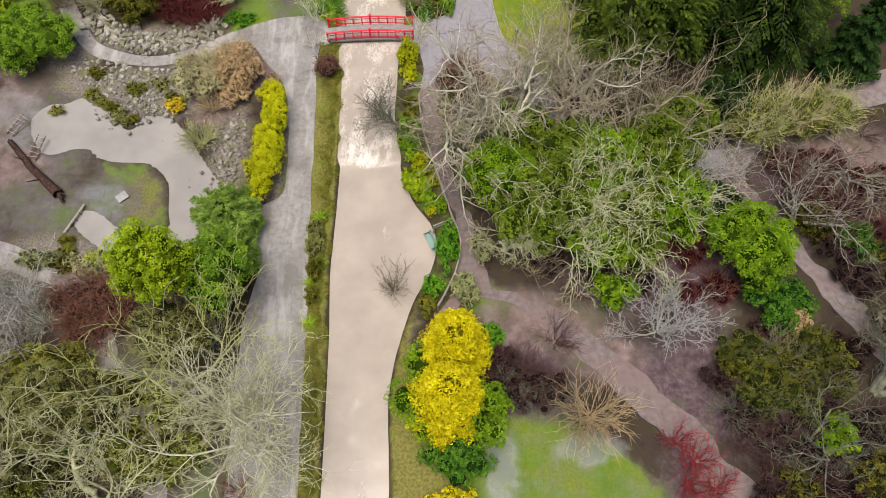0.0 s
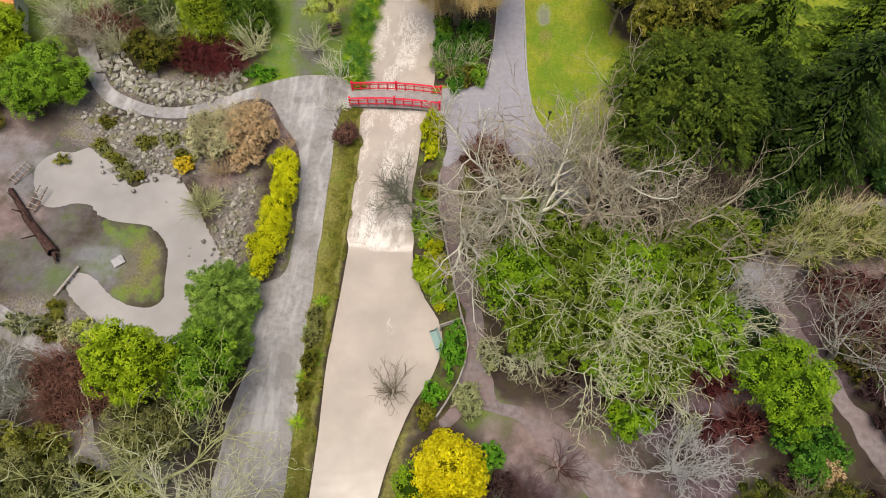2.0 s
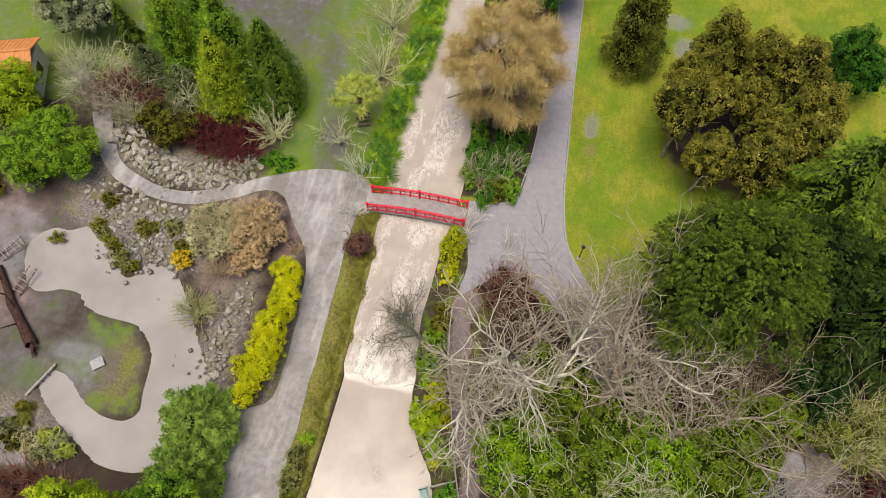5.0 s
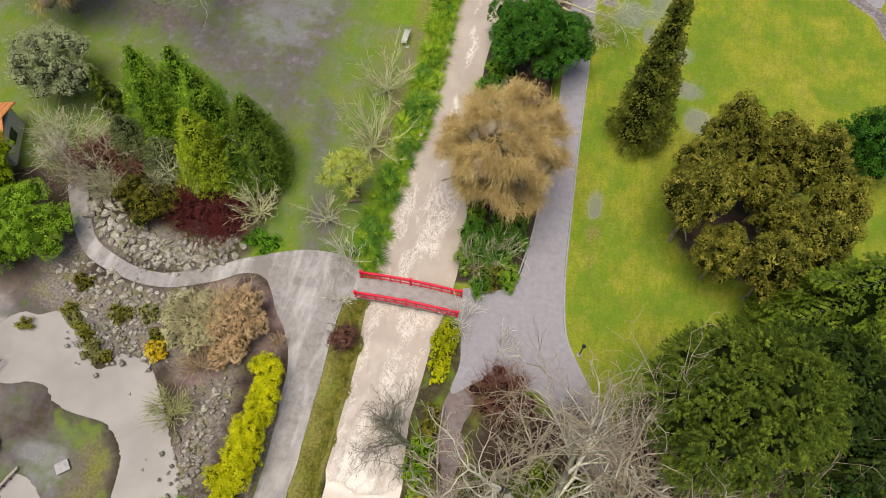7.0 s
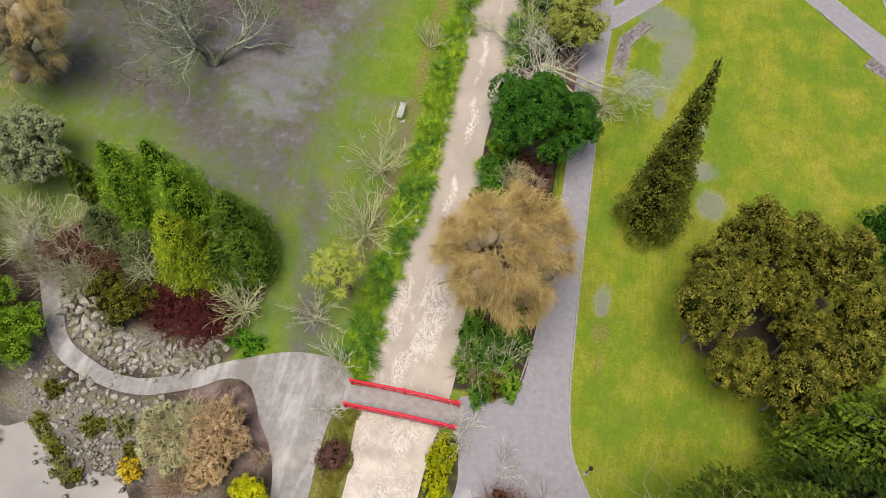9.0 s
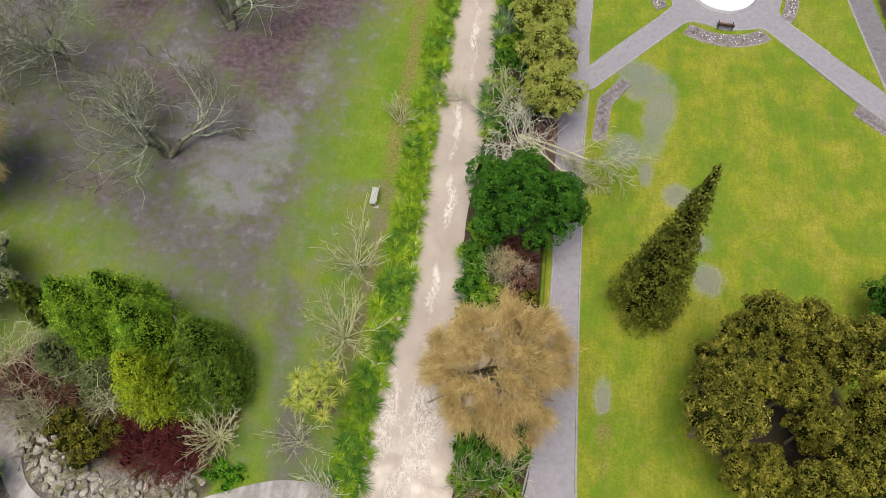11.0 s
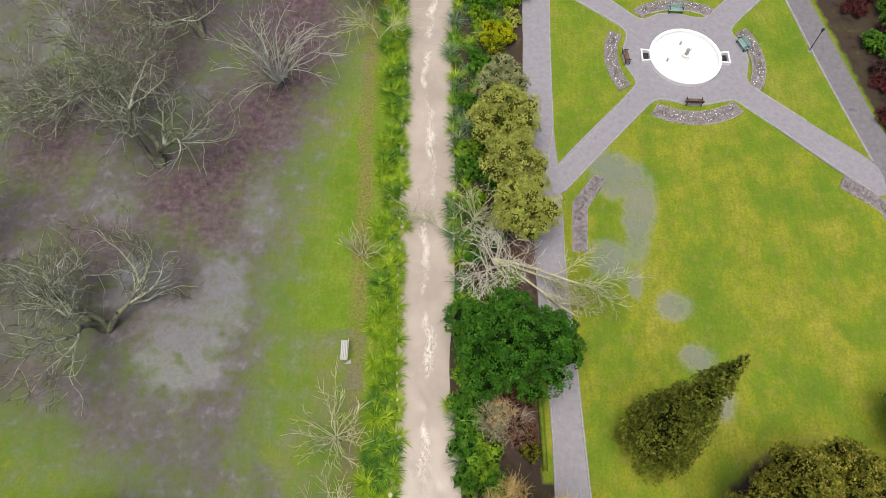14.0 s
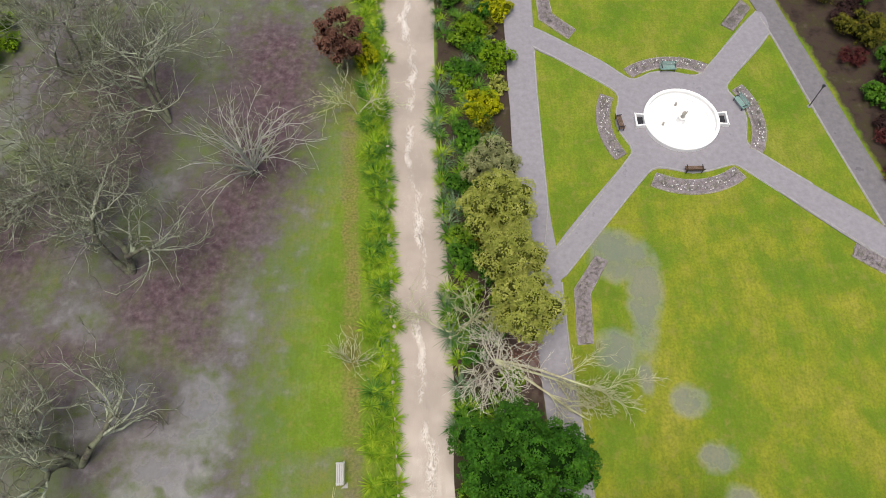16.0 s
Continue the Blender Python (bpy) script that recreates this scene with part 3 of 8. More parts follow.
def grow(rng, stems, trunk, reach, radius, kids, droop=0.0, flare=0.7, fine=0.012, wob=0.16, counts=(5, 5, 4, 3, 2), leans=(), bulk=1.0):
    """The limbs of a bare tree: for each level, the ends and radii of its segments."""
    counts = (*counts[:len(kids)], 2 if len(kids) > 2 else 1)
    levels = [[] for _ in range(len(kids) + 1)]

    def branch(p, d, length, r, level):
        mine, todo = [], []
        r = min(r, (9.0, 0.19 * bulk, 0.085 * bulk, 0.046, 0.03)[min(level, 4)])
        n = counts[min(level, len(counts) - 1)]
        step = length / n
        for i in range(n):
            d = d + Vector(rng.normal(0, wob * (1 + 0.18 * level), 3)) + Vector((0, 0, 0.07 - droop * (level > 1)))
            d.normalize()
            q = p + d * step
            if q.z < 0.1:
                q.z = 0.1
            r2 = max(fine * 0.6, r * (0.87, 0.8)[min(level, 1)] if level < 2 else r * 0.76)
            mine.append((*p, *q, r, r2))
            p, r = q, r2
            if level < len(kids) and (level > 0 or i >= n - 3):
                k = kids[level]
                for _ in range(int(k) + (rng.random() < k % 1)):
                    side = d.orthogonal().normalized()
                    side.rotate(Matrix.Rotation(rng.uniform(0, 6.283), 3, d))
                    spread = rng.uniform(0.55, 1.15)
                    c = (d + side * spread + Vector((0, 0, 0.12 if level < 2 else 0.0))).normalized()
                    size = reach if level == 0 else length * (rng.uniform(0.42, 0.66) if level == 1 else rng.uniform(0.3, 0.5))
                    todo.append((p.copy(), c, size * rng.uniform(0.8, 1.15), max(fine, r * rng.uniform(0.5, 0.75)), level + 1))
        levels[level].extend(mine)
        for job in todo:
            branch(*job)

    for dx, dy, tall in leans:
        branch(Vector((0.25 * dx, 0.25 * dy, 0)), Vector((dx, dy, 1)).normalized(), tall, radius, 0)
    for i in range(0 if leans else stems):
        a = rng.uniform(0, 6.283)
        lean = flare * (rng.uniform(0.5, 1.0) if stems > 1 else rng.uniform(0, 0.15))
        branch(Vector((0.12 * math.cos(a) * (stems > 1), 0.12 * math.sin(a) * (stems > 1), 0)), Vector((math.cos(a) * lean, math.sin(a) * lean, 1)).normalized(), trunk * rng.uniform(0.85, 1.1), radius * (1 if stems == 1 else rng.uniform(0.55, 0.9)), 0)
    return [np.array(l) for l in levels]


def limb_mesh(name, segs, sides, mat):
    v, f = tubes(segs[:, :3], segs[:, 3:6], segs[:, 6], segs[:, 7], sides)
    return mesh_of(name, v, f, mat, smooth=sides > 3)


def bare_tree(x, y, seed, label, mat, stems=1, trunk=4.0, reach=4.5, radius=0.3, kids=(2, 1.6, 1.6, 1.5), droop=0.0, flare=0.7, fine=0.018, twig_mat=None, z=0.0, name="bare_tree", category="tree", wob=0.2, tilt=(0, 0), leans=(), trunk_mat=None, limb_mat=None, bulk=1.0):
    rng = np.random.default_rng(seed)
    kids = tuple(k * f for k, f in zip(kids, (1.0, 0.92, 0.6, 0.44)))
    lv = grow(rng, stems, trunk, reach, radius, kids, droop, flare, fine * 1.25, wob * 1.2, leans=leans, bulk=bulk)
    ob = thing(name, x, y, z - 0.05, label, category)
    ob.matrix_basis = pose(x, y, z - 0.05, tilt[0], tilt[1], 0)
    dress(ob, lv, mat, twig_mat, trunk_mat, limb_mat)
    return ob


def dress(ob, lv, mat, twig_mat=None, trunk_mat=None, limb_mat=None):
    """Each stem and each main limb is a part; the fine twigs are one joined part."""
    for i in range(0, len(lv[0]), 5):
        part("trunk", limb_mesh("trunk", lv[0][i:i + 5], 8, trunk_mat or mat), None, ob)
    for i in range(0, len(lv[1]), 5):
        part("limb", limb_mesh("limb", lv[1][i:i + 5], 6, limb_mat or mat), None, ob)
    tagged(part("branchwork", limb_mesh("branchwork", lv[2], 4, mat), None, ob), kind="stuff")
    tagged(part("fine_growth", twig_mesh(lv[3:], twig_mat or mat), None, ob), kind="stuff")


def trunk_part(rng, ob, height, radius, mat, limbs=7, reach=2.0, start=0.35):
    """A trunk with limbs that carry a crown."""
    segs, p, r = [], Vector((0, 0, -0.1)), radius
    for i in range(5):
        q = p + Vector((rng.normal(0, 0.06), rng.normal(0, 0.06), height / 5))
        segs.append((*p, *q, r, r * 0.82))
        p, r = q, r * 0.82
    part("trunk", limb_mesh("trunk", np.array(segs), 8, mat), None, ob)
    arms = []
    for i in range(limbs):
        a, h = i * 2.4 + rng.uniform(0, 0.6), height * (start + (0.9 - start) * i / max(1, limbs))
        p, d, r = Vector((0, 0, h)), Vector((math.cos(a), math.sin(a), 0.5)).normalized(), radius * 0.45
        for k in range(3):
            d = (d + Vector(rng.normal(0, 0.15, 3))).normalized()
            q = p + d * reach * rng.uniform(0.25, 0.4)
            arms.append((*p, *q, r, r * 0.7))
            p, r = q, r * 0.7
    for i in range(0, len(arms), 3):
        part("limb", limb_mesh("limb", np.array(arms[i:i + 3]), 5, mat), None, ob)


def leafy_tree(x, y, seed, label, mat, rx, ry, rz, z, count, size, slim=0.55, clumps=16, lump=0.36, bark=None, name="evergreen_tree", up=0.5, category="tree", group="", lift=0.0, base=0.0):
    rng = np.random.default_rng(seed)
    ob = thing(name, x, y, base, label, category, group)
    trunk_part(rng, ob, max(0.8, z), 0.06 + 0.035 * max(rx, rz), bark or B_BROWN, 7, min(rx, ry) * 0.8)
    cl = crown_clumps(rng, rx, ry, rz, z, clumps, lump)
    inner_mass(rng, ob, cl, 0.76, core_shade(mat.name))
    v, f = shell(rng, cl, int(count * 1.05), size * 1.14, slim * 1.4, up * 0.5, 0.5, lift, 0.05)
    part("crown", mesh_of("crown", v, f, mat), None, ob)
    return ob


def shrub(x, y, seed, label, mat, rx, ry, h, count, size=0.16, slim=0.55, clumps=9, name="shrub", up=0.5, lift=0.0, group="", base=0.0, category="shrub", lump=0.36):
    """A bush: stems from the ground under a lumpy mass of leaves."""
    rng = np.random.default_rng(seed)
    ob = thing(name, x, y, base, label, category, group)
    stems = []
    for i in range(9):
        a, k = i * 2.4, rng.uniform(0.2, 0.6)
        q = Vector((math.cos(a) * rx * k, math.sin(a) * ry * k, h * 0.6))
        stems.append((0, 0, -0.1, *q, 0.035, 0.02))
    tagged(part("stem_base", limb_mesh("stem_base", np.array(stems), 4, B_BROWN), None, ob), kind="stuff")
    cl = crown_clumps(rng, rx, ry, h * 0.62, h * 0.42, clumps, lump)
    inner_mass(rng, ob, cl, 0.76, core_shade(mat.name))
    v, f = shell(rng, cl, int(count * 0.72), size * 1.26, slim * 1.45, up * 0.5, 0.5, lift, 0.05)
    tagged(part("foliage", mesh_of("foliage", v, f, mat), None, ob), kind="stuff")
    return ob


def twig_bush(x, y, seed, label, mat, r, h, stems=24, kids=(1.1, 1.1), name="bare_shrub", base=0.0, fine=0.02, flare=1.0, category="shrub"):
    """A leafless bush: many stems that fork."""
    rng = np.random.default_rng(seed)
    lv = grow(rng, int(stems * 0.78), h * 0.75, r * 0.5, 0.045, kids, 0.0, flare * r / h, fine, 0.14, (4, 2, 1))
    ob = thing(name, x, y, base - 0.03, label, category)
    tagged(part("stem_base", limb_mesh("stem_base", lv[0], 4, mat), None, ob), kind="stuff")
    tagged(part("fine_growth", twig_mesh(lv[1:], mat), None, ob), kind="stuff")
    return ob


def conifer(x, y, seed, label, mat, height, radius, rows, size=0.5, slim=0.28, droop=0.25, profile=1.0, count=90, bark=None, name="conifer", start=0.06, curl=0.0, tangle=0.35):
    """A conifer: whorls of boughs, each clothed with flat sprays."""
    rng = np.random.default_rng(seed)
    ob = thing(name, x, y, 0, label, "tree")
    part("trunk", limb_mesh("trunk", np.array([(0, 0, -0.1, 0, 0, height * 0.5, 0.03 * height * 0.5 + 0.05, 0.1), (0, 0, height * 0.5, 0, 0, height * 0.98, 0.1, 0.02)]), 8, bark or B_DARK), None, ob)
    boughs, cs, ns, ts, ls = [], [], [], [], []
    for i in range(rows):
        u = (i + rng.uniform(0, 0.8)) / rows
        h = height * (start + (0.985 - start) * u)
        rad = radius * (1 - u) ** profile * rng.uniform(0.78, 1.12) + 0.12
        for j in range(int(4 + 4 * (1 - u))):
            a = j * 6.283 / int(4 + 4 * (1 - u)) + i * 1.9 + rng.uniform(-0.3, 0.3)
            ll = rad * rng.uniform(0.75, 1.1)
            out = np.array([math.cos(a), math.sin(a), 0.0])
            k = max(4, int(1.35 * count * ll / radius))
            s = np.sqrt(rng.uniform(0.02, 1.0, k))
            sag = droop * ll * s ** 1.6 * -1 + curl * ll * s
            mid = np.array([0, 0, h]) + out * (s * ll)[:, None] + np.stack([0 * s, 0 * s, sag], 1)
            side = np.array([-out[1], out[0], 0])
            wide = rng.normal(0, 0.16, k) * ll * (1.1 - s * 0.7)
            cs.append(mid + side * wide[:, None] + np.stack([0 * s, 0 * s, rng.normal(0, 0.06, k) * ll * 0.6 - np.abs(wide) * droop], 1))
            ns.append(np.array([0, 0, 1.0]) + out * 0.35 + rng.normal(0, tangle, (k, 3)))
            ts.append(out + side * (np.sign(wide) * 0.6)[:, None] + np.array([0, 0, -droop + curl]) + rng.normal(0, 0.25, (k, 3)))
            ls.append(size * rng.uniform(0.6, 1.3, k) * (0.6 + 0.4 * (1 - u)))
            tip = np.array([0, 0, h]) + out * ll * 0.85 + np.array([0, 0, -droop * ll * 0.8 + curl * ll * 0.85])
            boughs.append((0, 0, h, *tip, 0.02 + 0.008 * ll, 0.012))
    tagged(part("bough_frame", limb_mesh("bough_frame", np.array(boughs), 4, bark or B_DARK), None, ob), kind="stuff")
    # Solid core in the shade colour, so gaps between boughs look dark.
    ring = []
    for i in range(9):
        u = i / 8
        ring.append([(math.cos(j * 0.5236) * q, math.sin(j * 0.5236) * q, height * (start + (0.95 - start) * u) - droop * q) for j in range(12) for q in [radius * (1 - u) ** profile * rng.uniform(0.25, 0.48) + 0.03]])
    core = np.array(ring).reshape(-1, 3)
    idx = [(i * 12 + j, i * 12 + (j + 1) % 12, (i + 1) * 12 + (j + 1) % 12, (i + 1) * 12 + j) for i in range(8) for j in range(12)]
    tagged(part("crown_core", mesh_of("crown_core", core, idx, core_shade(mat.name)), None, ob), kind="stuff")
    c, n, t, l = np.concatenate(cs), np.concatenate(ns), np.concatenate(ts), np.concatenate(ls)
    keep = c[:, 2] > 0.1
    v, f = leaves(c[keep], n[keep], t[keep], l[keep], l[keep] * slim * 1.3)
    tagged(part("spray_foliage", mesh_of("spray_foliage", v, f, mat), None, ob), kind="stuff")
    return ob


def cone_tree(x, y, seed, label, mat, height, radius, count, size=0.14, slim=0.4, profile=0.8, start=0.04, lift=0.8, name="cypress", lump=0.24, tall=1.5, lean=(0, 0), core=0.8, bark=None):
    """A dense conical evergreen: upright clumps of sprays on a tapering body round one trunk."""
    rng = np.random.default_rng(seed)
    ob = thing(name, x, y, 0, label, "tree")
    top = np.array([lean[0] * height, lean[1] * height, height])
    part("trunk", limb_mesh("trunk", np.array([(0, 0, -0.1, *(top * 0.5), 0.02 * height + 0.05, 0.1), (*(top * 0.5), *(top * 0.99), 0.1, 0.02)]), 8, bark or B_DARK), None, ob)
    cl, ring, z = [], [], start * height
    body = lambda u: radius * max(0.0, 1 - u) ** profile * min(1.0, 0.72 + 3.0 * u) + 0.05
    while z < height * 0.985:
        u = z / height
        r = body(u)
        s = max(0.2, lump * radius * (1 - 0.62 * u))
        for j in range(max(1, int(5.2 * r / s))):
            a = rng.uniform(0, 6.283)
            q = max(0.0, r - 0.62 * s) * rng.uniform(0.72, 1.2)
            w = s * rng.uniform(0.7, 1.2) * (1 if u < 0.85 else 0.75)
            cl.append((math.cos(a) * q + lean[0] * z, math.sin(a) * q + lean[1] * z, z + rng.uniform(-0.3, 0.3) * s, w, w, w * tall))
        z += s * 0.95
    # Tapering core, coloured as shade behind the sprays.
    for i in range(10):
        u = start + (0.97 - start) * i / 9
        q = [(core * body(u)) * rng.uniform(0.8, 1.1) for _ in range(12)]
        ring += [(math.cos(j * 0.5236) * q[j] + lean[0] * u * height, math.sin(j * 0.5236) * q[j] + lean[1] * u * height, u * height) for j in range(12)]
    idx = [(i * 12 + j, i * 12 + (j + 1) % 12, (i + 1) * 12 + (j + 1) % 12, (i + 1) * 12 + j) for i in range(9) for j in range(12)]
    tagged(part("crown_core", mesh_of("crown_core", ring, idx, core_shade(mat.name)), None, ob), kind="stuff")
    v, f = shell(rng, cl, int(count * 1.1), size * 1.35, slim * 1.45, 0.15, 0.45, lift, 0.05, 0.5)
    tagged(part("spray_foliage", mesh_of("spray_foliage", v, f, mat), None, ob), kind="stuff")
    return ob


def cedar(x, y, seed, label, mat, height, radius, boughs=70, profile=0.75, droop=0.3, start=0.12, spray=0.27, bark=None):
    """A broad conifer: long drooping boughs, each a flat fan of feathery side sprays."""
    rng = np.random.default_rng(seed)
    ob = thing("cedar", x, y, 0, label, "tree")
    bark = bark or B_DARK
    part("trunk", limb_mesh("trunk", np.array([(0, 0, -0.1, 0, 0, height * 0.5, 0.025 * height, 0.016 * height), (0, 0, height * 0.5, 0, 0, height * 0.98, 0.016 * height, 0.03)]), 8, bark), None, ob)
    # Core in the darkened leaf colour: painted shade between the boughs.
    ring = [(math.cos(j * 0.5236) * q, math.sin(j * 0.5236) * q, height * (start + (0.93 - start) * k / 8)) for k in range(9) for j in range(12) for q in [radius * (1 - k / 8) ** profile * rng.uniform(0.42, 0.6) + 0.05]]
    idx = [(k * 12 + j, k * 12 + (j + 1) % 12, k * 12 + 12 + (j + 1) % 12, k * 12 + 12 + j) for k in range(8) for j in range(12)]
    tagged(part("crown_core", mesh_of("crown_core", ring, idx, core_shade(mat.name)), None, ob), kind="stuff")
    for i in range(boughs):
        u = (i + rng.uniform(0, 0.9)) / boughs
        h = height * (start + (0.97 - start) * u)
        ll = (radius * (1 - u) ** profile * min(1.0, 0.8 + u) + 0.35) * rng.uniform(0.8, 1.12)
        a = i * 2.39996 + rng.uniform(-0.25, 0.25)
        out, side = np.array([math.cos(a), math.sin(a), 0.0]), np.array([-math.sin(a), math.cos(a), 0.0])
        bend = rng.uniform(-0.12, 0.12) * ll
        at = lambda s: np.array([0, 0, h]) + out * (s * ll) + side * (bend * s * s) + np.array([0, 0, ll * (0.22 * s - droop * 1.7 * s ** 1.9)])
        spine = [at(s) for s in np.linspace(0, 1, 6)]
        wood = np.array([(*p, *q, r, r * 0.72) for p, q, r in zip(spine, spine[1:], (0.022 + 0.007 * ll) * 0.72 ** np.arange(5))])
        cs, ns, ts, ls, s = [], [], [], [], 0.12
        while s < 1.0:
            for way in (-1, 1):
                p = at(s)
                reach = (0.42 * ll * (1.05 - s) ** 0.75 * min(1, 2.6 * s) + 0.22) * rng.uniform(0.75, 1.15)
                go = unit(out * rng.uniform(0.7, 1.0) + side * way * 0.85 + np.array([0, 0, -0.05]))
                k = max(6, int(reach / 0.03))
                q = np.sqrt(rng.uniform(0.0, 1.0, k))
                sag = -0.28 * reach * q ** 2
                mid = p + go * (q * reach)[:, None] + np.stack([0 * q, 0 * q, sag], 1)
                off = np.cross(go, [0, 0, 1.0])
                sgn = rng.choice([-1.0, 1.0], k)
                cs.append(mid + off * (sgn * rng.uniform(0, 0.1, k))[:, None] + rng.normal(0, 0.025, (k, 3)))
                ts.append(go * 0.8 + off * (sgn * 0.8)[:, None] + np.array([0, 0, -0.15]) + rng.normal(0, 0.2, (k, 3)))
                ns.append(np.array([0, 0, 1.0]) + off * (sgn * 0.3)[:, None] + rng.normal(0, 0.3, (k, 3)))
                ls.append(spray * rng.uniform(0.6, 1.25, k) * (1.1 - 0.4 * q))
            s += 0.42 / ll * rng.uniform(0.8, 1.2)
        c, n, t, l = np.concatenate(cs), np.concatenate(ns), np.concatenate(ts), np.concatenate(ls)
        c[:, 2] = np.maximum(c[:, 2], 0.12)
        b = part("bough", limb_mesh("bough", wood, 5, bark), None, ob)
        v, f = leaves(c, n, t, l, l * 0.6)
        tagged(part("spray_foliage", mesh_of("spray_foliage", v, f, mat), None, b), kind="stuff")
    return ob


def ribbons(p, d, length, width, rng, sag, steps=4, twist=0.0):
    """Strap leaves and hanging shoots: p is the foot, d the way out."""
    k = len(p)
    d = unit(d)
    side = unit(np.cross(d, np.array([0, 0, 1.0])) + rng.normal(0, 0.05 + twist, (k, 3)))
    cur, rows = p.copy(), []
    for i in range(steps + 1):
        w = width * (1.0 - 0.85 * (i / steps) ** 1.5)
        rows += [cur - side * (w / 2)[:, None], cur + side * (w / 2)[:, None]]
        cur = cur + d * (length / steps)[:, None]
        d = unit(d + np.array([0, 0, -1.0]) * (np.asarray(sag) / steps)[:, None])
    v = np.stack(rows, 1)
    idx = np.arange(k)[:, None, None] * (2 * steps + 2)
    q = np.array([[2*i, 2*i + 1, 2*i + 3, 2*i + 2] for i in range(steps)])
    return v.reshape(-1, 3), (idx + q[None]).reshape(-1, 4)


def shaggy_tree(x, y, seed, label, mat, rx, ry, rz, z, sprays, per, length, size, clumps=40, lump=0.24, name="yew", bark=None):
    """A broad evergreen: a lumpy crown clothed with separate drooping sprays over cores coloured as shade."""
    rng = np.random.default_rng(seed)
    ob = thing(name, x, y, 0, label, "tree")
    trunk_part(rng, ob, z, 0.06 + 0.035 * max(rx, rz), bark or B_DARK, 7, min(rx, ry) * 0.8)
    cl = np.array(crown_clumps(rng, rx, ry, rz, z, clumps, lump))
    inner_mass(rng, ob, cl, 0.5, core_shade(mat.name))
    area = cl[:, 3] * cl[:, 4] + cl[:, 3] * cl[:, 5] + cl[:, 4] * cl[:, 5]
    own = rng.choice(len(cl), sprays, p=area / area.sum())
    d = unit(rng.normal(size=(sprays, 3)) + np.array([0, 0, 0.35]))
    foot = cl[own, :3] + d * cl[own, 3:] * rng.uniform(0.62, 0.9, (sprays, 1))
    away = foot * np.array([1, 1, 0.25])
    go = unit(d * np.array([1, 1, 0.5]) + 0.6 * unit(away) + rng.normal(0, 0.25, (sprays, 3)) + np.array([0, 0, 0.3]))
    k = np.repeat(np.arange(sprays), per)
    u = np.sqrt(rng.random(len(k)))
    ln = length * rng.uniform(0.6, 1.25, sprays)[k]
    side = unit(np.cross(go, [0, 0, 1.0]))[k]
    way = rng.choice([-1.0, 1.0], len(k))
    c = foot[k] + go[k] * (u * ln)[:, None] + side * (way * rng.random(len(k)) * 0.24 * ln * (1.1 - u))[:, None]
    c[:, 2] -= 0.45 * ln * u ** 2
    c += rng.normal(0, 0.02, c.shape)
    t = go[k] + side * (way * 0.8)[:, None] + np.array([0, 0, -0.35]) + rng.normal(0, 0.25, c.shape)
    n = np.array([0, 0, 1.0]) + 0.4 * d[k] + rng.normal(0, 0.3, c.shape)
    l = size * rng.uniform(0.6, 1.2, len(k))
    v, f = leaves(c, n, t, l * 1.35, l * 0.46)
    tagged(part("spray_foliage", mesh_of("spray_foliage", v, f, mat), None, ob), kind="stuff")
    return ob


def vase_tree(x, y, seed, label, mat, stems, length, flare, sag, r=0.05, twig_mat=None, name="vase_tree"):
    """A leafless tree of many stems that rise from one foot and arch outwards."""
    rng = np.random.default_rng(seed)
    ob = thing(name, x, y, -0.05, label, "tree")
    part("stump", limb_mesh("stump", np.array([(0, 0, -0.1, 0, 0, 0.7, 5 * r, 3.4 * r)]), 8, B_DARK), None, ob)
    fine = []
    for i in range(stems):
        a, lean = i * 2.39996 + rng.uniform(-0.3, 0.3), flare * math.sqrt((i + 0.5) / stems)
        p, d = Vector((0.1 * math.cos(a), 0.1 * math.sin(a), 0.5)), Vector((math.cos(a) * lean, math.sin(a) * lean, 1)).normalized()
        ll, segs, rr = length * rng.uniform(0.7, 1.15), [], r * rng.uniform(0.7, 1.2)
        for q in range(7):
            d = (d + Vector(rng.normal(0, 0.16, 3)) + Vector((0, 0, -sag * (q / 6) * lean))).normalized()
            e = p + d * ll / 7
            e.z = max(e.z, 0.1)
            segs.append((*p, *e, rr, rr * 0.84))
            for _ in range(int(rng.integers(1, 4)) if q > 0 else 0):
                w = (d + Vector(rng.normal(0, 0.55, 3)) + Vector((0, 0, 0.15))).normalized() * ll * rng.uniform(0.12, 0.34)
                m = e + w * 0.5 + Vector(rng.normal(0, 0.06, 3))
                fine += [(*e, *m, max(0.022, rr * 0.55), 0.018), (*m, *(e + w + Vector((0, 0, -0.1 * sag))), 0.018, 0.009)]
            p, rr = e, rr * 0.84
        part("stem", limb_mesh("stem", np.array(segs), 5, mat), None, ob)
    v, f = tubes(np.array(fine)[:, :3], np.array(fine)[:, 3:6], np.array(fine)[:, 6], np.array(fine)[:, 7], 3)
    tagged(part("fine_growth", mesh_of("fine_growth", v, f, twig_mat or mat), None, ob), kind="stuff")
    return ob


def flax_mesh(seed, blades, length, mat):
    rng = np.random.default_rng(seed)
    a = rng.uniform(0, 6.283, blades)
    up = rng.uniform(0.5, 2.2, blades)
    p = np.stack([np.cos(a) * 0.12, np.sin(a) * 0.12, np.zeros(blades)], 1)
    d = np.stack([np.cos(a), np.sin(a), up], 1)
    v, f = ribbons(p, d, length * rng.uniform(0.6, 1.1, blades), rng.uniform(0.05, 0.1, blades), rng, rng.uniform(0.7, 1.9, blades), 3)
    return mesh_of("blades", v, f, mat)


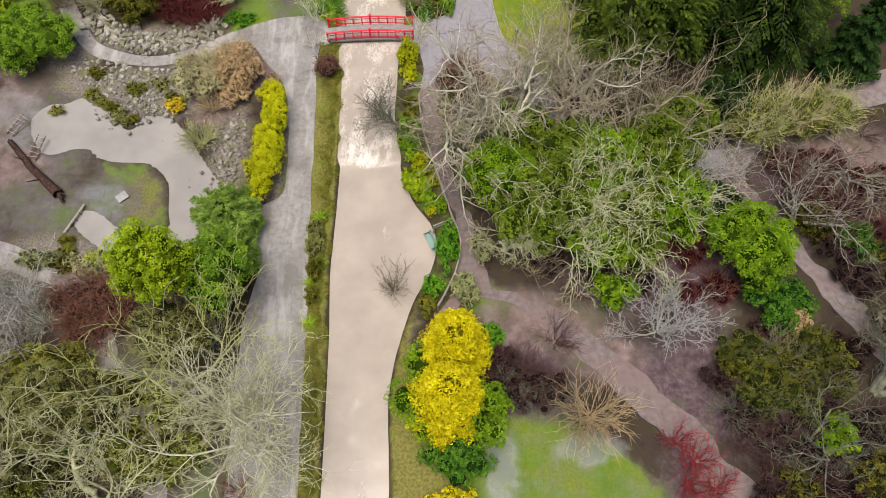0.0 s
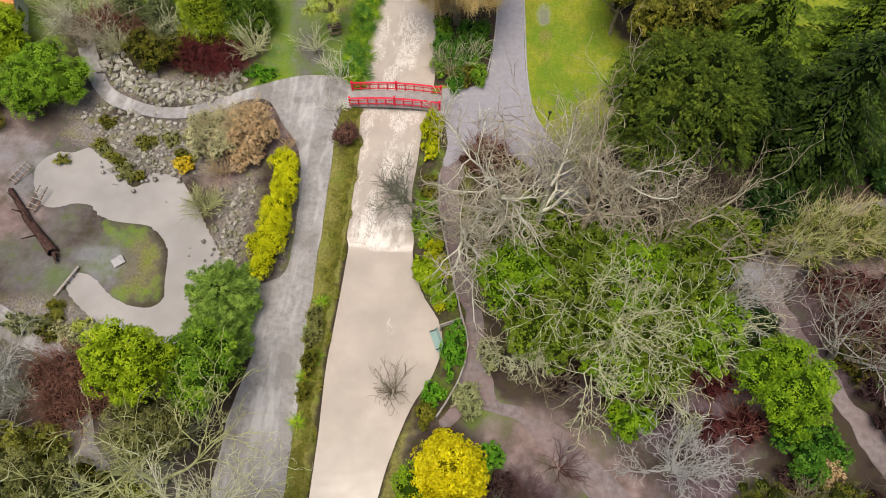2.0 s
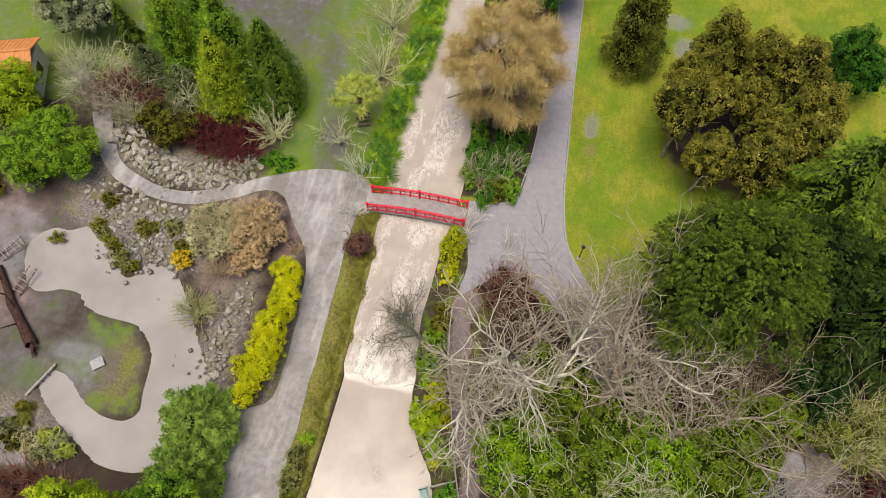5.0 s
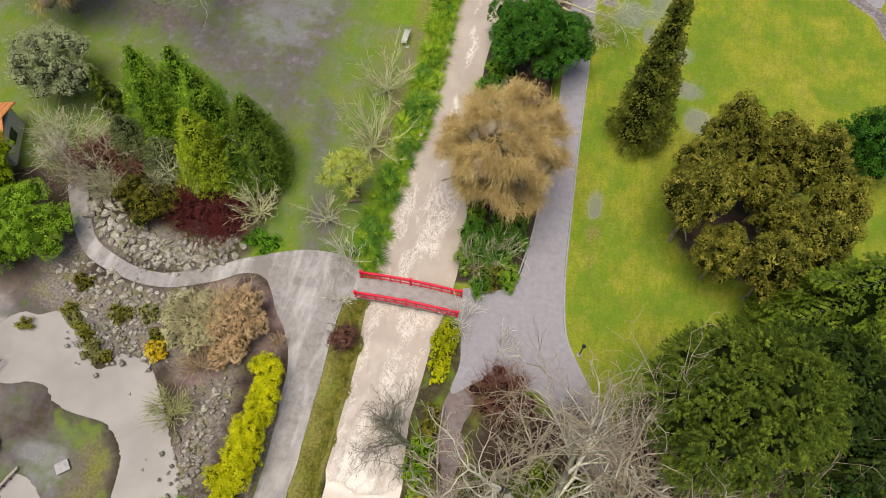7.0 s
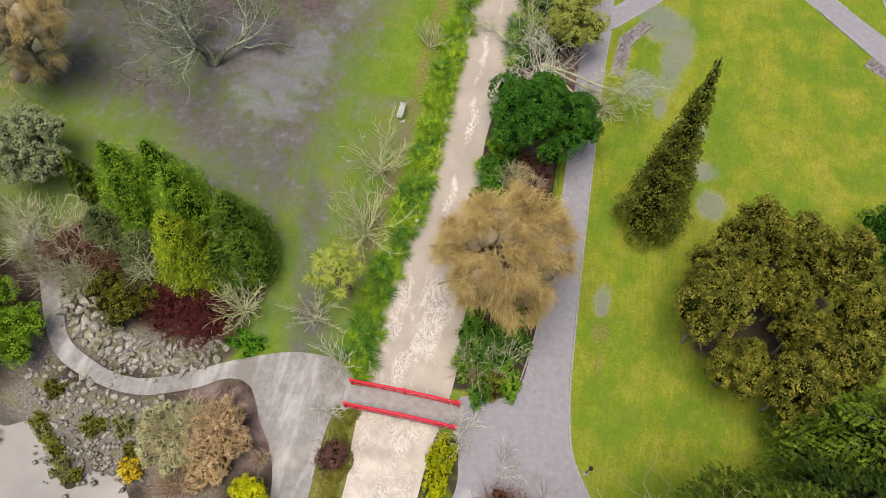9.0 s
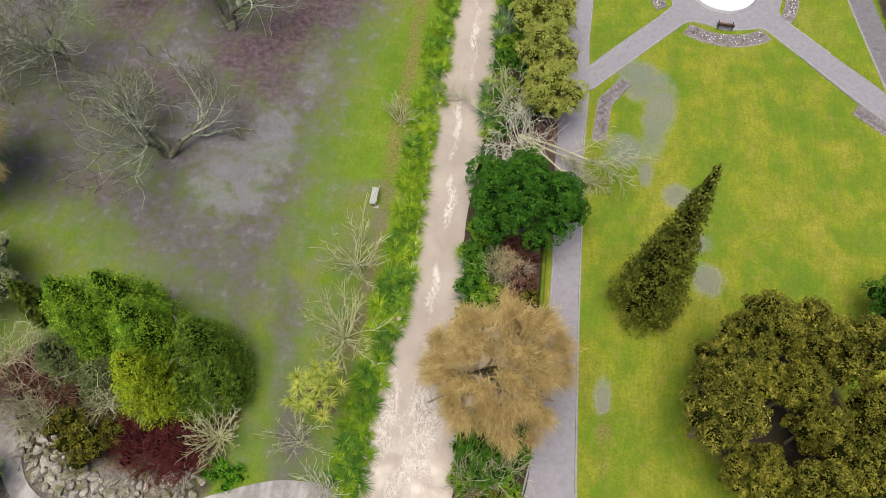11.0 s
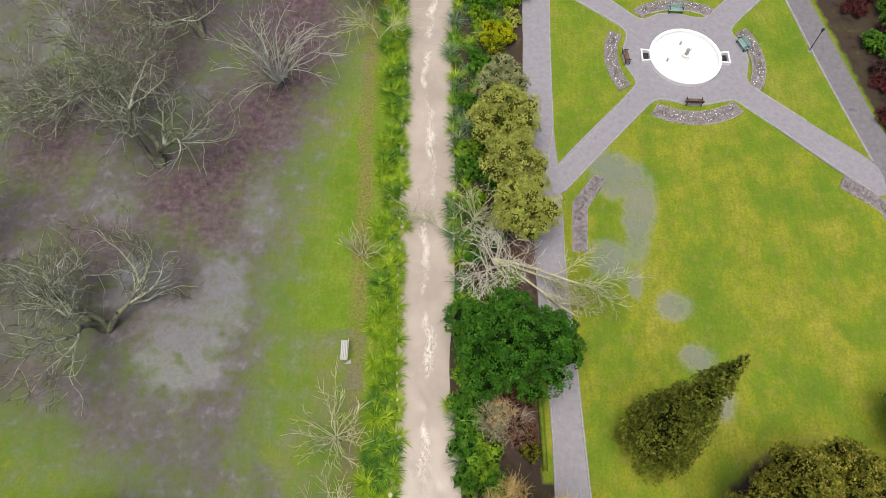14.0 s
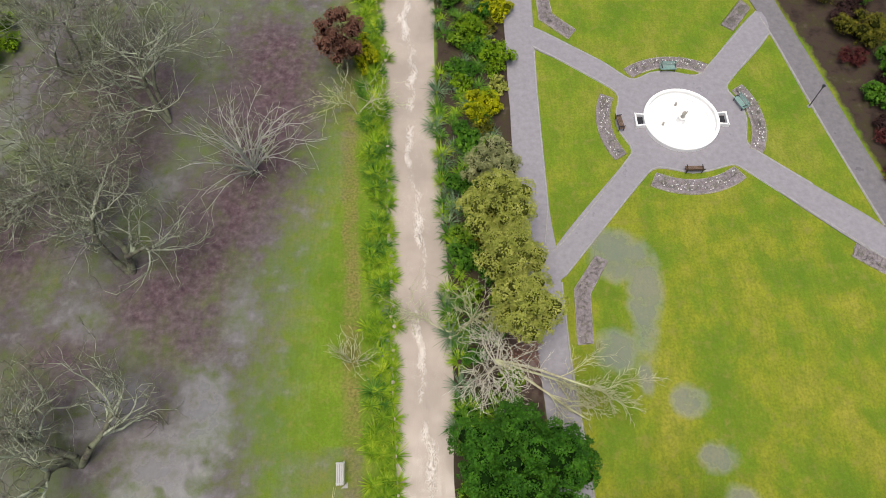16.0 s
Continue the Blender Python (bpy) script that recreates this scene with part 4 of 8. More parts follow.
def thicket(x, y, seed, label, mat, r, h, count=2200):
    """A low dense mass of thin upright shoots."""
    return shrub(x, y, seed, label, mat, r, r * 0.9, h, count, 0.34, 0.09, 12, name="thicket", lift=0.8, lump=0.3)

# ---- the plan ----
RIVER_W = [(-8.6, -30), (-8.8, 7.2), (-8.9, 13), (-9.1, 19), (-9.35, 24), (-9.3, 29), (-9.25, 35), (-9.4, 40), (-9.4, 44.2), (-9.9, 48), (-10.2, 52), (-10.4, 56), (-10.3, 60), (-10.0, 64.3), (-9.8, 70), (-10.1, 76), (-10.4, 82.5), (-10.7, 90), (-11.0, 96), (-11.1, 101), (-11.4, 108), (-12.0, 118), (-12.4, 124), (-13.5, 150), (-15, 190)]
RIVER_E = [(-8, 190), (-7.2, 150), (-6.9, 122), (-7.0, 111), (-6.9, 102), (-6.4, 95), (-6.3, 88), (-6.0, 81.5), (-6.3, 75), (-5.6, 69), (-5.0, 64), (-4.3, 58), (-3.9, 54), (-3.9, 50.5), (-4.3, 47), (-4.4, 43), (-4.4, 39.8), (-3.6, 35), (-2.4, 31.4), (-0.9, 29.2), (-0.4, 27.1), (-0.9, 24.5), (-2.2, 22), (-3.5, 17.3), (-3.9, 13.7), (-3.6, 7), (-3.6, -30)]
POND_EDGE = [(-34.6, 41.7), (-33.4, 42.4), (-32.0, 41.4), (-29.8, 40.5), (-28.7, 38.6), (-27.7, 38.9), (-27.2, 40.2), (-24.7, 40.0), (-23.4, 38.7), (-22.3, 37.3), (-20.8, 35.0), (-19.0, 32.4), (-18.7, 30.2), (-19.2, 27.4), (-20.7, 25.0), (-22.6, 24.5), (-24.4, 24.7), (-26.6, 25.8), (-29.0, 27.1), (-30.9, 28.8), (-30.9, 30.3), (-29.1, 30.1), (-27.3, 28.8), (-25.7, 28.1), (-23.9, 28.0), (-23.0, 28.8), (-23.4, 30.7), (-23.6, 32.6), (-24.4, 34.0), (-25.9, 35.1), (-28.1, 35.3), (-30.1, 35.6), (-31.4, 36.6), (-32.8, 36.6), (-34.9, 36.0), (-36.6, 37.6), (-37.4, 40.0), (-36.2, 41.6)]
river = np.concatenate([curve_through(RIVER_W), curve_through(RIVER_E)])
pond = curve_through(POND_EDGE, True, 0.4)
MUD_NW = curve_through([(-75, 78), (-41, 69.5), (-34, 67), (-28, 63.5), (-22, 62), (-19.5, 67), (-19.6, 74), (-19.4, 83), (-18.2, 93.5), (-16.4, 104.7), (-15.4, 114.5), (-17, 140), (-75, 140)], True, 2)
WOOD_E = curve_through([(1, 42), (2.6, 29), (3, 24), (9, 20.5), (3, 21), (-1.5, 21), (-2, 16), (3, 13), (9, 12.5), (14, 9.5), (17, 3), (20, -12), (50, -12), (50, 60), (32, 60), (26, 55), (20, 50), (12, 46), (10.5, 43)], True, 2)
WOOD_W = curve_through([(-15, -10), (-15, 28), (-14, 31), (-13.9, 41), (-15, 45.8), (-18, 49.6), (-22, 48.6), (-28, 46.6), (-33, 47.8), (-37, 52), (-42, 54), (-55, 46), (-60, -10)], True, 2)
BED_N = curve_through([(-36.6, 52.6), (-33, 48.2), (-28, 46.8), (-22.6, 48.6), (-20.6, 50.6), (-20, 54), (-20.5, 57.5), (-28, 60), (-37, 59)], True, 1.5)
TRACK = curve_through([(-16.4, 51), (-13, 51), (-14.2, 55), (-16.4, 60), (-17.6, 66), (-21, 69), (-20, 63), (-18.2, 57)], True, 1.5)
GROVE = curve_through([(13.5, 60), (13.5, 66), (17, 69), (22, 68), (24, 64), (22, 59), (18, 58)], True, 2)
RED_BEDS = [curve_through(q, True, 1.5) for q in (
    [(-31, 87), (-26, 88), (-22, 95), (-18.5, 104), (-18, 116), (-25, 118), (-25.5, 104), (-28, 95), (-33, 90)],
    [(3.2, 14), (10, 12.8), (9, 18), (5, 20)],
    [(16, 22), (22, 20), (23.5, 26), (20, 29)],
    [(26.5, 28), (33, 26), (40, 34), (36, 39), (28, 37)],
    [(-26, 50.5), (-22, 50.8), (-21, 54), (-25, 56), (-28, 54)],
    [(15.5, 6), (19, 5), (20, 10), (17, 13)],
    [(14, 16), (21, 10), (26, 12), (24, 19), (18, 20)], [(9, 24), (16, 20), (19, 24), (14, 26)])]


def smooth01(v, lo, hi):
    u = np.clip((v - lo) / (hi - lo), 0, 1)
    return u * u * (3 - 2 * u)


def build_ground():
    """One sheet: fine near the walk, with the river and the pond cut into it, and coarse out to the horizon."""
    def axis(lo, hi, step):
        far = np.array([25, 60, 130, 300, 700, 1600.0])
        return np.concatenate([lo - far[::-1], np.arange(lo, hi + step / 2, step), hi + far])
    xs, ys = axis(-62, 48, 0.46), axis(-14, 138, 0.5)
    gx, gy = np.meshgrid(xs, ys)
    px, py = gx.ravel(), gy.ravel()
    core = (px > -75) & (px < 60) & (py > -30) & (py < 155)

    def dist(poly):
        d = np.full(px.shape, 99.0)
        d[core] = signed(px[core], py[core], poly)
        return d
    dr, dp = dist(river), dist(pond)
    rng = np.random.default_rng(4)
    wave = np.array([noise.noise((float(a) * 0.16, float(b) * 0.16, 0.3)) for a, b in zip(px[core], py[core])])
    z = np.zeros(px.shape)
    z[core] = wave * 0.07 - 0.02
    z -= 1.3 * smooth01(-dr, -0.45, 1.4) + 0.06 * smooth01(-dr, -1.6, 0)
    z -= 0.8 * smooth01(-dp, -0.3, 1.0)
    nx, ny = len(xs), len(ys)
    i = (np.arange(ny - 1)[:, None] * nx + np.arange(nx - 1)[None]).ravel()
    me = mesh_of("ground", np.stack([px, py, z], 1), np.stack([i, i + 1, i + nx + 1, i + nx], 1), GROUND, True)

    def inside(poly, soft=1.2):
        return smooth01(-dist(poly), -soft, soft)
    blobs = lambda rows: np.max([np.exp(-(((px - x) / rx) ** 2 + ((py - y) / ry) ** 2) ** 1.5) for x, y, rx, ry in rows], 0)
    mud = np.maximum(inside(MUD_NW, 5.0) * 0.9, inside(TRACK, 1.5) * 0.8)
    mud = np.maximum(mud, 0.34 * ((px < -12.5) & (py > 52) & (py < 78)))
    litter = np.max([inside(p, 3.0 if k == 0 else 1.8) * (0.85 if k == 0 else 0.9) for k, p in enumerate(RED_BEDS)], 0)
    # Ring's floor darkened as litter and earth: shade put into the ground colour.
    litter = np.maximum(litter, inside(GROVE, 1.5) * 0.5)
    earth = np.max([inside(WOOD_E, 1.2), inside(WOOD_W, 1.2), inside(BED_N, 0.8), inside(GROVE, 1.0)], 0)
    earth = np.maximum(earth, smooth01(-dr, -0.35, 0.3))
    earth = np.maximum(earth, inside(np.array([(33.2, 95.0), (31.6, 103.0), (29.7, 113.0), (27.6, 121.0), (24.2, 140.0), (60.0, 140.0), (60.0, 70.0), (41.0, 72.0)]), 0.7))
    earth = np.maximum(earth, 0.62 * ((px > -5) & (px < 3) & (py > 20) & (py < 49)))
    earth = np.maximum(earth, smooth01(-dp, -1.0, 0.2) * 0.8)
    earth *= 1 - 0.9 * np.max([inside(p, 1.8) for p in RED_BEDS], 0)
    woods = np.maximum(inside(WOOD_E, 1.0), inside(WOOD_W, 1.0))
    litter = np.maximum(litter, woods * 0.8)
    mud = np.maximum(mud, woods * 0.95)
    soft_mud = [(-28, 31, 5, 4.5), (-38, 36, 9, 9), (-33, 30, 5, 3), (-30, 42, 6, 3), (-22, 15, 5, 5), (-31, 22, 6, 3), (-17, 6, 3, 7), (7.5, 20.5, 5.5, 2.6), (11.6, 18.2, 2.2, 2), (36, 36, 5, 4)]
    patch = blobs(soft_mud)
    litter *= 1 - 0.9 * patch
    mud = np.maximum(mud, patch * 0.95)
    earth *= 1 - 0.85 * patch
    # the strip between the river and the road, north of the bridge
    earth = np.maximum(earth, 0.9 * ((px > -6.5) & (px < np.where(py < 67, 1.5, 0.6)) & (py > 52)))
    litter = np.maximum(litter, blobs([(-1, 72.5, 1.6, 3.2), (0.5, 83, 2, 3), (-29, 79, 3, 4), (-36, 84, 4, 3), (-34, 103, 4, 4), (-42, 94, 4, 5), (-39, 73, 4, 2), (-27, 88, 4, 5), (-25, 97, 4, 6), (-36, 110, 6, 6), (-24, 108, 4, 5)]) * np.where(px < -20, np.where(py > 84, 0.66, 0.42), 1))
    lawn_e = ((px > -3) & (py > 25)) * (1 - 0.55 * smooth01(py, 96, 103)) * (0.85 + 0.15 * smooth01(py, 56, 68))
    dry = np.maximum(smooth01(dr, 2.0, 2.8) * (1 - smooth01(dr, 3.4, 4.6)) * (px < -8) * (py > 60) * 0.62, blobs([(6.5, 59, 0.8, 4)]) * 0.5)
    dry = np.maximum(dry, 0.85 * smooth01(-px, -2.2, -1.0) * (px > -6) * (py < 23))
    dry = np.maximum(dry, 0.72 * ((px > -12.5) & (px < -8) & (py < 49)))
    dry = np.maximum(dry, blobs([(-25.4, 31.4, 2.6, 3.6)]) * 0.8)
    puddle = blobs([(11.6, 80.6, 1.5, 1.3), (12.9, 76.4, 1.5, 1.2), (7.6, 92.6, 2.2, 2.4), (9.2, 88.4, 1.2, 4.6), (9.7, 90.6, 1.5, 3.6), (7.4, 93.8, 2.2, 1.5), (6.8, 84.6, 1.9, 1.9), (8.6, 82.5, 0.7, 1.6), (14.0, 73, 1.4, 1.6), (6.2, 62, 0.7, 1.6), (10.4, 71, 0.8, 2),
                    (-24.5, 80, 2.6, 6), (-31, 81, 3.4, 3), (-26, 74, 4, 2.4), (-22.5, 88, 2, 4), (-35, 88, 3, 2.4), (-29.5, 32, 2.6, 1.0), (-28.4, 30.8, 1.9, 1.6), (-38.5, 40.4, 2.6, 2.6), (-37.6, 37.6, 1.6, 2.0), (-41, 41, 4, 3), (-27, 76, 4, 5), (-31, 100, 3, 3), (-45, 108, 1.4, 9), (4.2, 9, 1.3, 3), (10.5, 10.5, 2.6, 1.2), (-11, 86, 0.9, 4)]) * np.where(px < -12, np.where(py > 84, 0.42, 0.62), 0.9)
    grass_isle = smooth01(-signed_safe(px, py, curve_through([(-27.4, 28.9), (-25.7, 28.2), (-23.1, 28.2), (-23.5, 31.5), (-24.4, 33.8), (-26.4, 34.8), (-29.6, 35.0), (-28.8, 33.6), (-26.2, 32.4), (-25.6, 30.4)], True)), -0.5, 0.5) * 0.36
    earth *= 1 - 0.9 * grass_isle
    lawn_se = smooth01(-signed_safe(px, py, curve_through([(2.6, 12), (8, 12), (13, 9.5), (16.5, 5), (18, -10), (2, -10)], True)), -0.3, 0.6)
    earth *= 1 - lawn_se
    mud = mud * (1 - lawn_se) + lawn_se * 0.3
    litter *= 1 - np.maximum(lawn_se, 1.6 * grass_isle)
    mud *= 1 - 1.6 * grass_isle
    pink = blobs([(7.5, 20.3, 5.0, 2.6), (12.5, 17.6, 2.8, 2.6), (-38.5, 35, 4, 3), (-41, 41, 4, 4), (-20.5, 41, 2.2, 3), (-16.6, 45, 1.8, 2.6), (-20, 47.2, 3.4, 1.3), (35, 36, 5, 3.5), (-1, 72.5, 1.6, 3.2), (0.2, 84.5, 1.8, 3)]) * 0.9
    stony = np.maximum(blobs([(-18.9, 35.6, 1.9, 6.5), (-27, 43.6, 9, 2.6), (-28, 49.4, 8, 1.8), (-31.5, 26.6, 5, 1.6), (-38, 24.5, 7, 3), (-35.4, 47, 2.6, 2.2), (-33.5, 44, 3, 2), (-14.3, 36, 0.7, 6), (-25, 42, 4, 2.4), (-17, 30, 2, 3)]), 0) * 0.95
    for name, cols in (("cover_a", (mud, litter, earth)), ("cover_b", (lawn_e, dry, puddle)), ("cover_c", (pink, stony, 0 * pink))):
        at = me.color_attributes.new(name, "FLOAT_COLOR", "POINT")
        at.data.foreach_set("color", np.stack([*cols, np.ones_like(px)], 1).astype(np.float32).ravel())
    return structure("ground", me, None, "park ground of wet lawn, mud and leaf litter", "ground")


def signed_safe(px, py, poly):
    d = np.full(px.shape, 99.0)
    k = (np.abs(px) < 80) & (py > -40) & (py < 160)
    d[k] = signed(px[k], py[k], poly)
    return d


build_ground()


def river_level(y):
    """The water falls over a low weir below the bridge."""
    return -0.44 + 0.2 * smooth01(y, 34.6, 36.0) + 0.04 * smooth01(y, 36, 60) + 0.02 * smooth01(y, 60, 120)


def build_river():
    west, east = curve_through(RIVER_W, False, 0.5), curve_through(RIVER_E, False, 0.5)[::-1]
    ys = np.concatenate([np.arange(-30, -2, 4.0), np.arange(-2, 135, 0.22), np.arange(135, 186, 5.0)])
    wx, ex = np.interp(ys, west[:, 1], west[:, 0]) - 0.9, np.interp(ys, east[:, 1], east[:, 0]) + 0.9
    n = 40
    u = np.linspace(0, 1, n)
    gx = wx[:, None] * (1 - u) + ex[:, None] * u
    gy = np.repeat(ys[:, None], n, 1)
    z = river_level(gy)
    mid = np.exp(-((u - 0.48) / 0.36) ** 6)[None]
    flat = np.stack([gx.ravel(), gy.ravel()], 1)
    lip = np.array([noise.noise((q * 0.55, 3.0, 1.0)) for q in gx.ravel().tolist()]).reshape(gx.shape)
    weir = gy + 0.8 * lip
    rough = smooth01(weir, 34.6, 35.2) * (1 - smooth01(gy, 58, 66) * 0.72)
    strong = smooth01(weir, 34.9, 35.3) * (1 - smooth01(weir, 36.0, 38.5) * 0.8) * (1 - smooth01(gy, 42, 48))
    foam = mid * np.clip(0.36 * rough + 0.48 * strong, 0, 1)
    thread = np.exp(-((u[None] - 0.52 - 0.05 * np.sin(gy * 0.35) - 0.03 * np.sin(gy * 0.83 + 1) - 0.022 * np.sin(gy * 2.3)) / 0.06) ** 2)
    foam = np.maximum(foam, thread * (0.5 + 0.22 * np.sin(gy * 0.75) + 0.12 * np.sin(gy * 2.1)) * smooth01(gy, 58, 64))
    foam = np.maximum(foam, thread * 0.26 * (gy < 34.6) * smooth01(np.sin(gy * 0.9 + 1.0), 0.3, 1.0))
    bob = np.array([noise.noise((a * 1.1, b * 0.6, 2.0)) + 0.5 * noise.noise((a * 2.9, b * 1.6, 5.0)) for a, b in flat.tolist()]).reshape(gx.shape)
    z = z + bob * (0.012 + 0.12 * foam)
    i = (np.arange(len(ys) - 1)[:, None] * n + np.arange(n - 1)[None]).ravel()
    me = mesh_of("river", np.stack([gx.ravel(), gy.ravel(), z.ravel()], 1), np.stack([i, i + 1, i + n + 1, i + n], 1), RIVER, True)
    at = me.color_attributes.new("foam", "FLOAT_COLOR", "POINT")
    at.data.foreach_set("color", np.stack([foam.ravel()] * 3 + [np.ones(foam.size)], 1).astype(np.float32).ravel())
    structure("river_water", me, None, "flooded river of brown silty water with white foam", "water")


build_river()
bm = bmesh.new()
bmesh.ops.create_grid(bm, x_segments=30, y_segments=30, size=12.5, matrix=Matrix.Translation((-31, 34, -0.17)))
structure("pond_water", bm, POND, "still pond of pale brown flood water", "water")

# ---- paths ----
WEST_PATH = [(-10.1, -12), (-10.2, 7), (-10.4, 12.7), (-10.7, 20.7), (-11.2, 29.9), (-11.6, 40.5), (-11.9, 46), (-11.7, 48.9), (-11.2, 49.0), (-11.2, 51.2), (-12.6, 52.2), (-16.2, 52.0), (-20.5, 50.2), (-22.9, 48.8), (-26.1, 47.4), (-28.5, 47.2), (-31.6, 48.0), (-33.5, 49.2), (-35.4, 52), (-38, 56), (-39.2, 55.3), (-36.4, 50.8), (-34.6, 48.3), (-32.3, 46.8), (-28.4, 46.0), (-25.6, 46.2), (-22.3, 47.6), (-20.1, 48.9), (-18.4, 48.7), (-17.0, 46.6), (-15.6, 45.0), (-14.6, 43), (-13.9, 39), (-13.7, 32), (-15.8, 30.2), (-16, 27), (-15.0, 24.6), (-15.6, 18.8), (-15.2, 7.1), (-15, -12)]
EAST_ROAD = [(-1.9, 43.2), (-1.8, 45.8), (-2.6, 48.8), (-3.1, 49.3), (-3.0, 51.7), (-1.1, 51.9), (1.0, 53.2), (1.5, 57.5), (1.6, 62), (1.6, 66), (1.3, 73.5), (0.8, 80), (0.5, 87.5), (0.2, 93), (-0.1, 100), (0.0, 110.7), (0.1, 121.5), (0.2, 140), (3.2, 140), (3.0, 121.5), (2.75, 112), (2.5, 100), (2.9, 92), (2.95, 84.2), (3.3, 78), (3.9, 66.8), (4.4, 59), (4.8, 54), (5.6, 49.8), (7.0, 47.4), (9.4, 44.1), (12, 40), (17, 36), (24.5, 36.4), (24.5, 34.8), (16, 33.8), (10.5, 37), (7.2, 41.5), (4.6, 44.6), (0.6, 45.0)]
EAST_PATH = [(-2.2, 44), (-2.0, 40.5), (-1.6, 37.4), (-0.4, 33.8), (0.9, 29.9), (1.6, 26.8), (1.1, 24.0), (-0.1, 21.2), (0.7, 20.8), (2.0, 22.5), (6.1, 21.2), (11.3, 16.1), (16.2, 11.1), (18.4, 7.1), (20.5, -6), (25.5, -6), (22, 7.5), (17.4, 13.5), (11.7, 19.0), (7.0, 22.2), (3.9, 23.2), (3.0, 25.1), (2.4, 29.3), (1.3, 32.6), (0.1, 36.8), (-0.5, 40.5), (-0.3, 44)]
SIDE_PATH = [(24.3, 36.6), (23.4, 34.2), (25.5, 30.8), (27.2, 27.6), (29.6, 23.9), (33, 18), (40, 8), (43, 9), (36, 18.5), (31.4, 24.3), (28.7, 28.6), (26.6, 31.8), (26.2, 34.2), (31, 38.6), (48, 44), (47, 47), (30, 41.4)]
SOUTH_PATH = [(-60, 31), (-42, 28.8), (-36.3, 27.2), (-31, 25.0), (-28, 22.6), (-24.6, 17.4), (-21.2, 13.4), (-18.4, 4), (-17.6, -10), (-19.5, -10), (-20, 3), (-22.5, 11.6), (-26.0, 15.9), (-29.3, 22), (-33.2, 23.9), (-42, 26), (-60, 28)]
EDGE_PATH = [(20.5, 140), (23.6, 126), (25.4, 119.1), (26.2, 115.6), (28.3, 105), (30.6, 95), (35.6, 78), (38.0, 79), (33.0, 96), (31.6, 101.2), (29.2, 112.8), (27.4, 120.9), (24.0, 140)]
structure("path_west", slab(curve_through(WEST_PATH, True), 0.06, 0.3, 0.07, 2), GRAVEL, "wet grey gravel footpath with puddles", "path")
structure("road_east", slab(curve_through(EAST_ROAD, True), 0.07, 0.3, 0.02, 3), ASPHALT, "damp grey asphalt park road", "road")
structure("path_east", slab(curve_through(EAST_PATH, True), 0.05, 0.3, 0.4, 4), ASPHALT_W, "damp asphalt footpath strewn with fallen leaves", "path")
structure("path_side", slab(curve_through(SIDE_PATH, True), 0.045, 0.3, 0.35, 5), DIRT, "brown footpath between trees", "path")
structure("path_south", slab(curve_through(SOUTH_PATH, True), 0.05, 0.3, 0.3, 6), MUDDY, "muddy grey footpath south of the pond", "path")
structure("path_edge", slab(curve_through(EDGE_PATH, True), 0.055, 0.3, 0.0), ASPHALT_D, "grey asphalt footpath beside the shrubs", "path")

FC = (15.35, 106.12)
GARDEN = [(2.6, 90.6), (3.3, 90.9), (11.6, 100.7), (12.6, 101.2), (14.2, 100.9), (15.5, 100.6), (17, 100.8), (18.6, 101.25), (19.4, 101.35), (20.4, 100.5), (30.3, 91.4), (30.9, 94.4), (25.6, 99.2), (21.1, 103.2), (20.9, 104), (21.4, 106.2), (21.2, 108), (20.4, 109.4), (20.5, 110.3), (25.8, 116.4), (25.2, 119.4), (18.2, 111.6), (17.2, 111.4), (15.2, 111.9), (13.5, 111.8), (12.4, 111.2), (11.4, 111.1), (8.9, 113.4), (2.6, 117.9), (2.6, 115.3), (5.6, 113.2), (9.6, 110), (10.1, 109), (9.7, 107.5), (9.5, 106.3), (9.7, 105), (10.4, 103.6), (10.4, 102.7), (2.6, 93.3)]
garden = curve_through(GARDEN, True, 0.7)
structure("path_garden", slab(garden, 0.078, 0.3), ASPHALT, "grey asphalt paths crossing at the fountain", "path")


def kerb(name, pts, closed=False, label="pale concrete path edging", width=0.13, top=0.11):
    structure(name, strip(curve_through(pts, closed, 0.6), width, top, 0.3), KERB, label, "kerb")


kerb("kerb_1", [(12, 40), (9.5, 44.1), (7.1, 47.4), (5.7, 49.8), (4.9, 54), (4.5, 59), (4.0, 66.8), (3.4, 78), (3.05, 84.2), (3.0, 90.4)])
kerb("kerb_2", [(3.1, 121.5), (3.1, 140)])
kerb("kerb_3", GARDEN[1:11])
kerb("kerb_4", GARDEN[12:20])
kerb("kerb_5", GARDEN[20:29])
kerb("kerb_6", GARDEN[29:39] + [(2.55, 98), (2.6, 108), (2.75, 114.6)])
kerb("kerb_9", [(-36.2, 26.5), (-33.8, 25.7), (-31.5, 24.8), (-29.1, 23.7), (-27.4, 22.9)], False, "pale concrete edging of the muddy path", 0.12, 0.12)
kerb("kerb_7", [(1.2, 76), (1.5, 72), (1.6, 66), (1.6, 62), (1.5, 57.5), (1.0, 53.3)])
kerb("kerb_8", [(25.4, 118.6), (26.2, 115.5), (28.3, 105), (30.6, 95)])

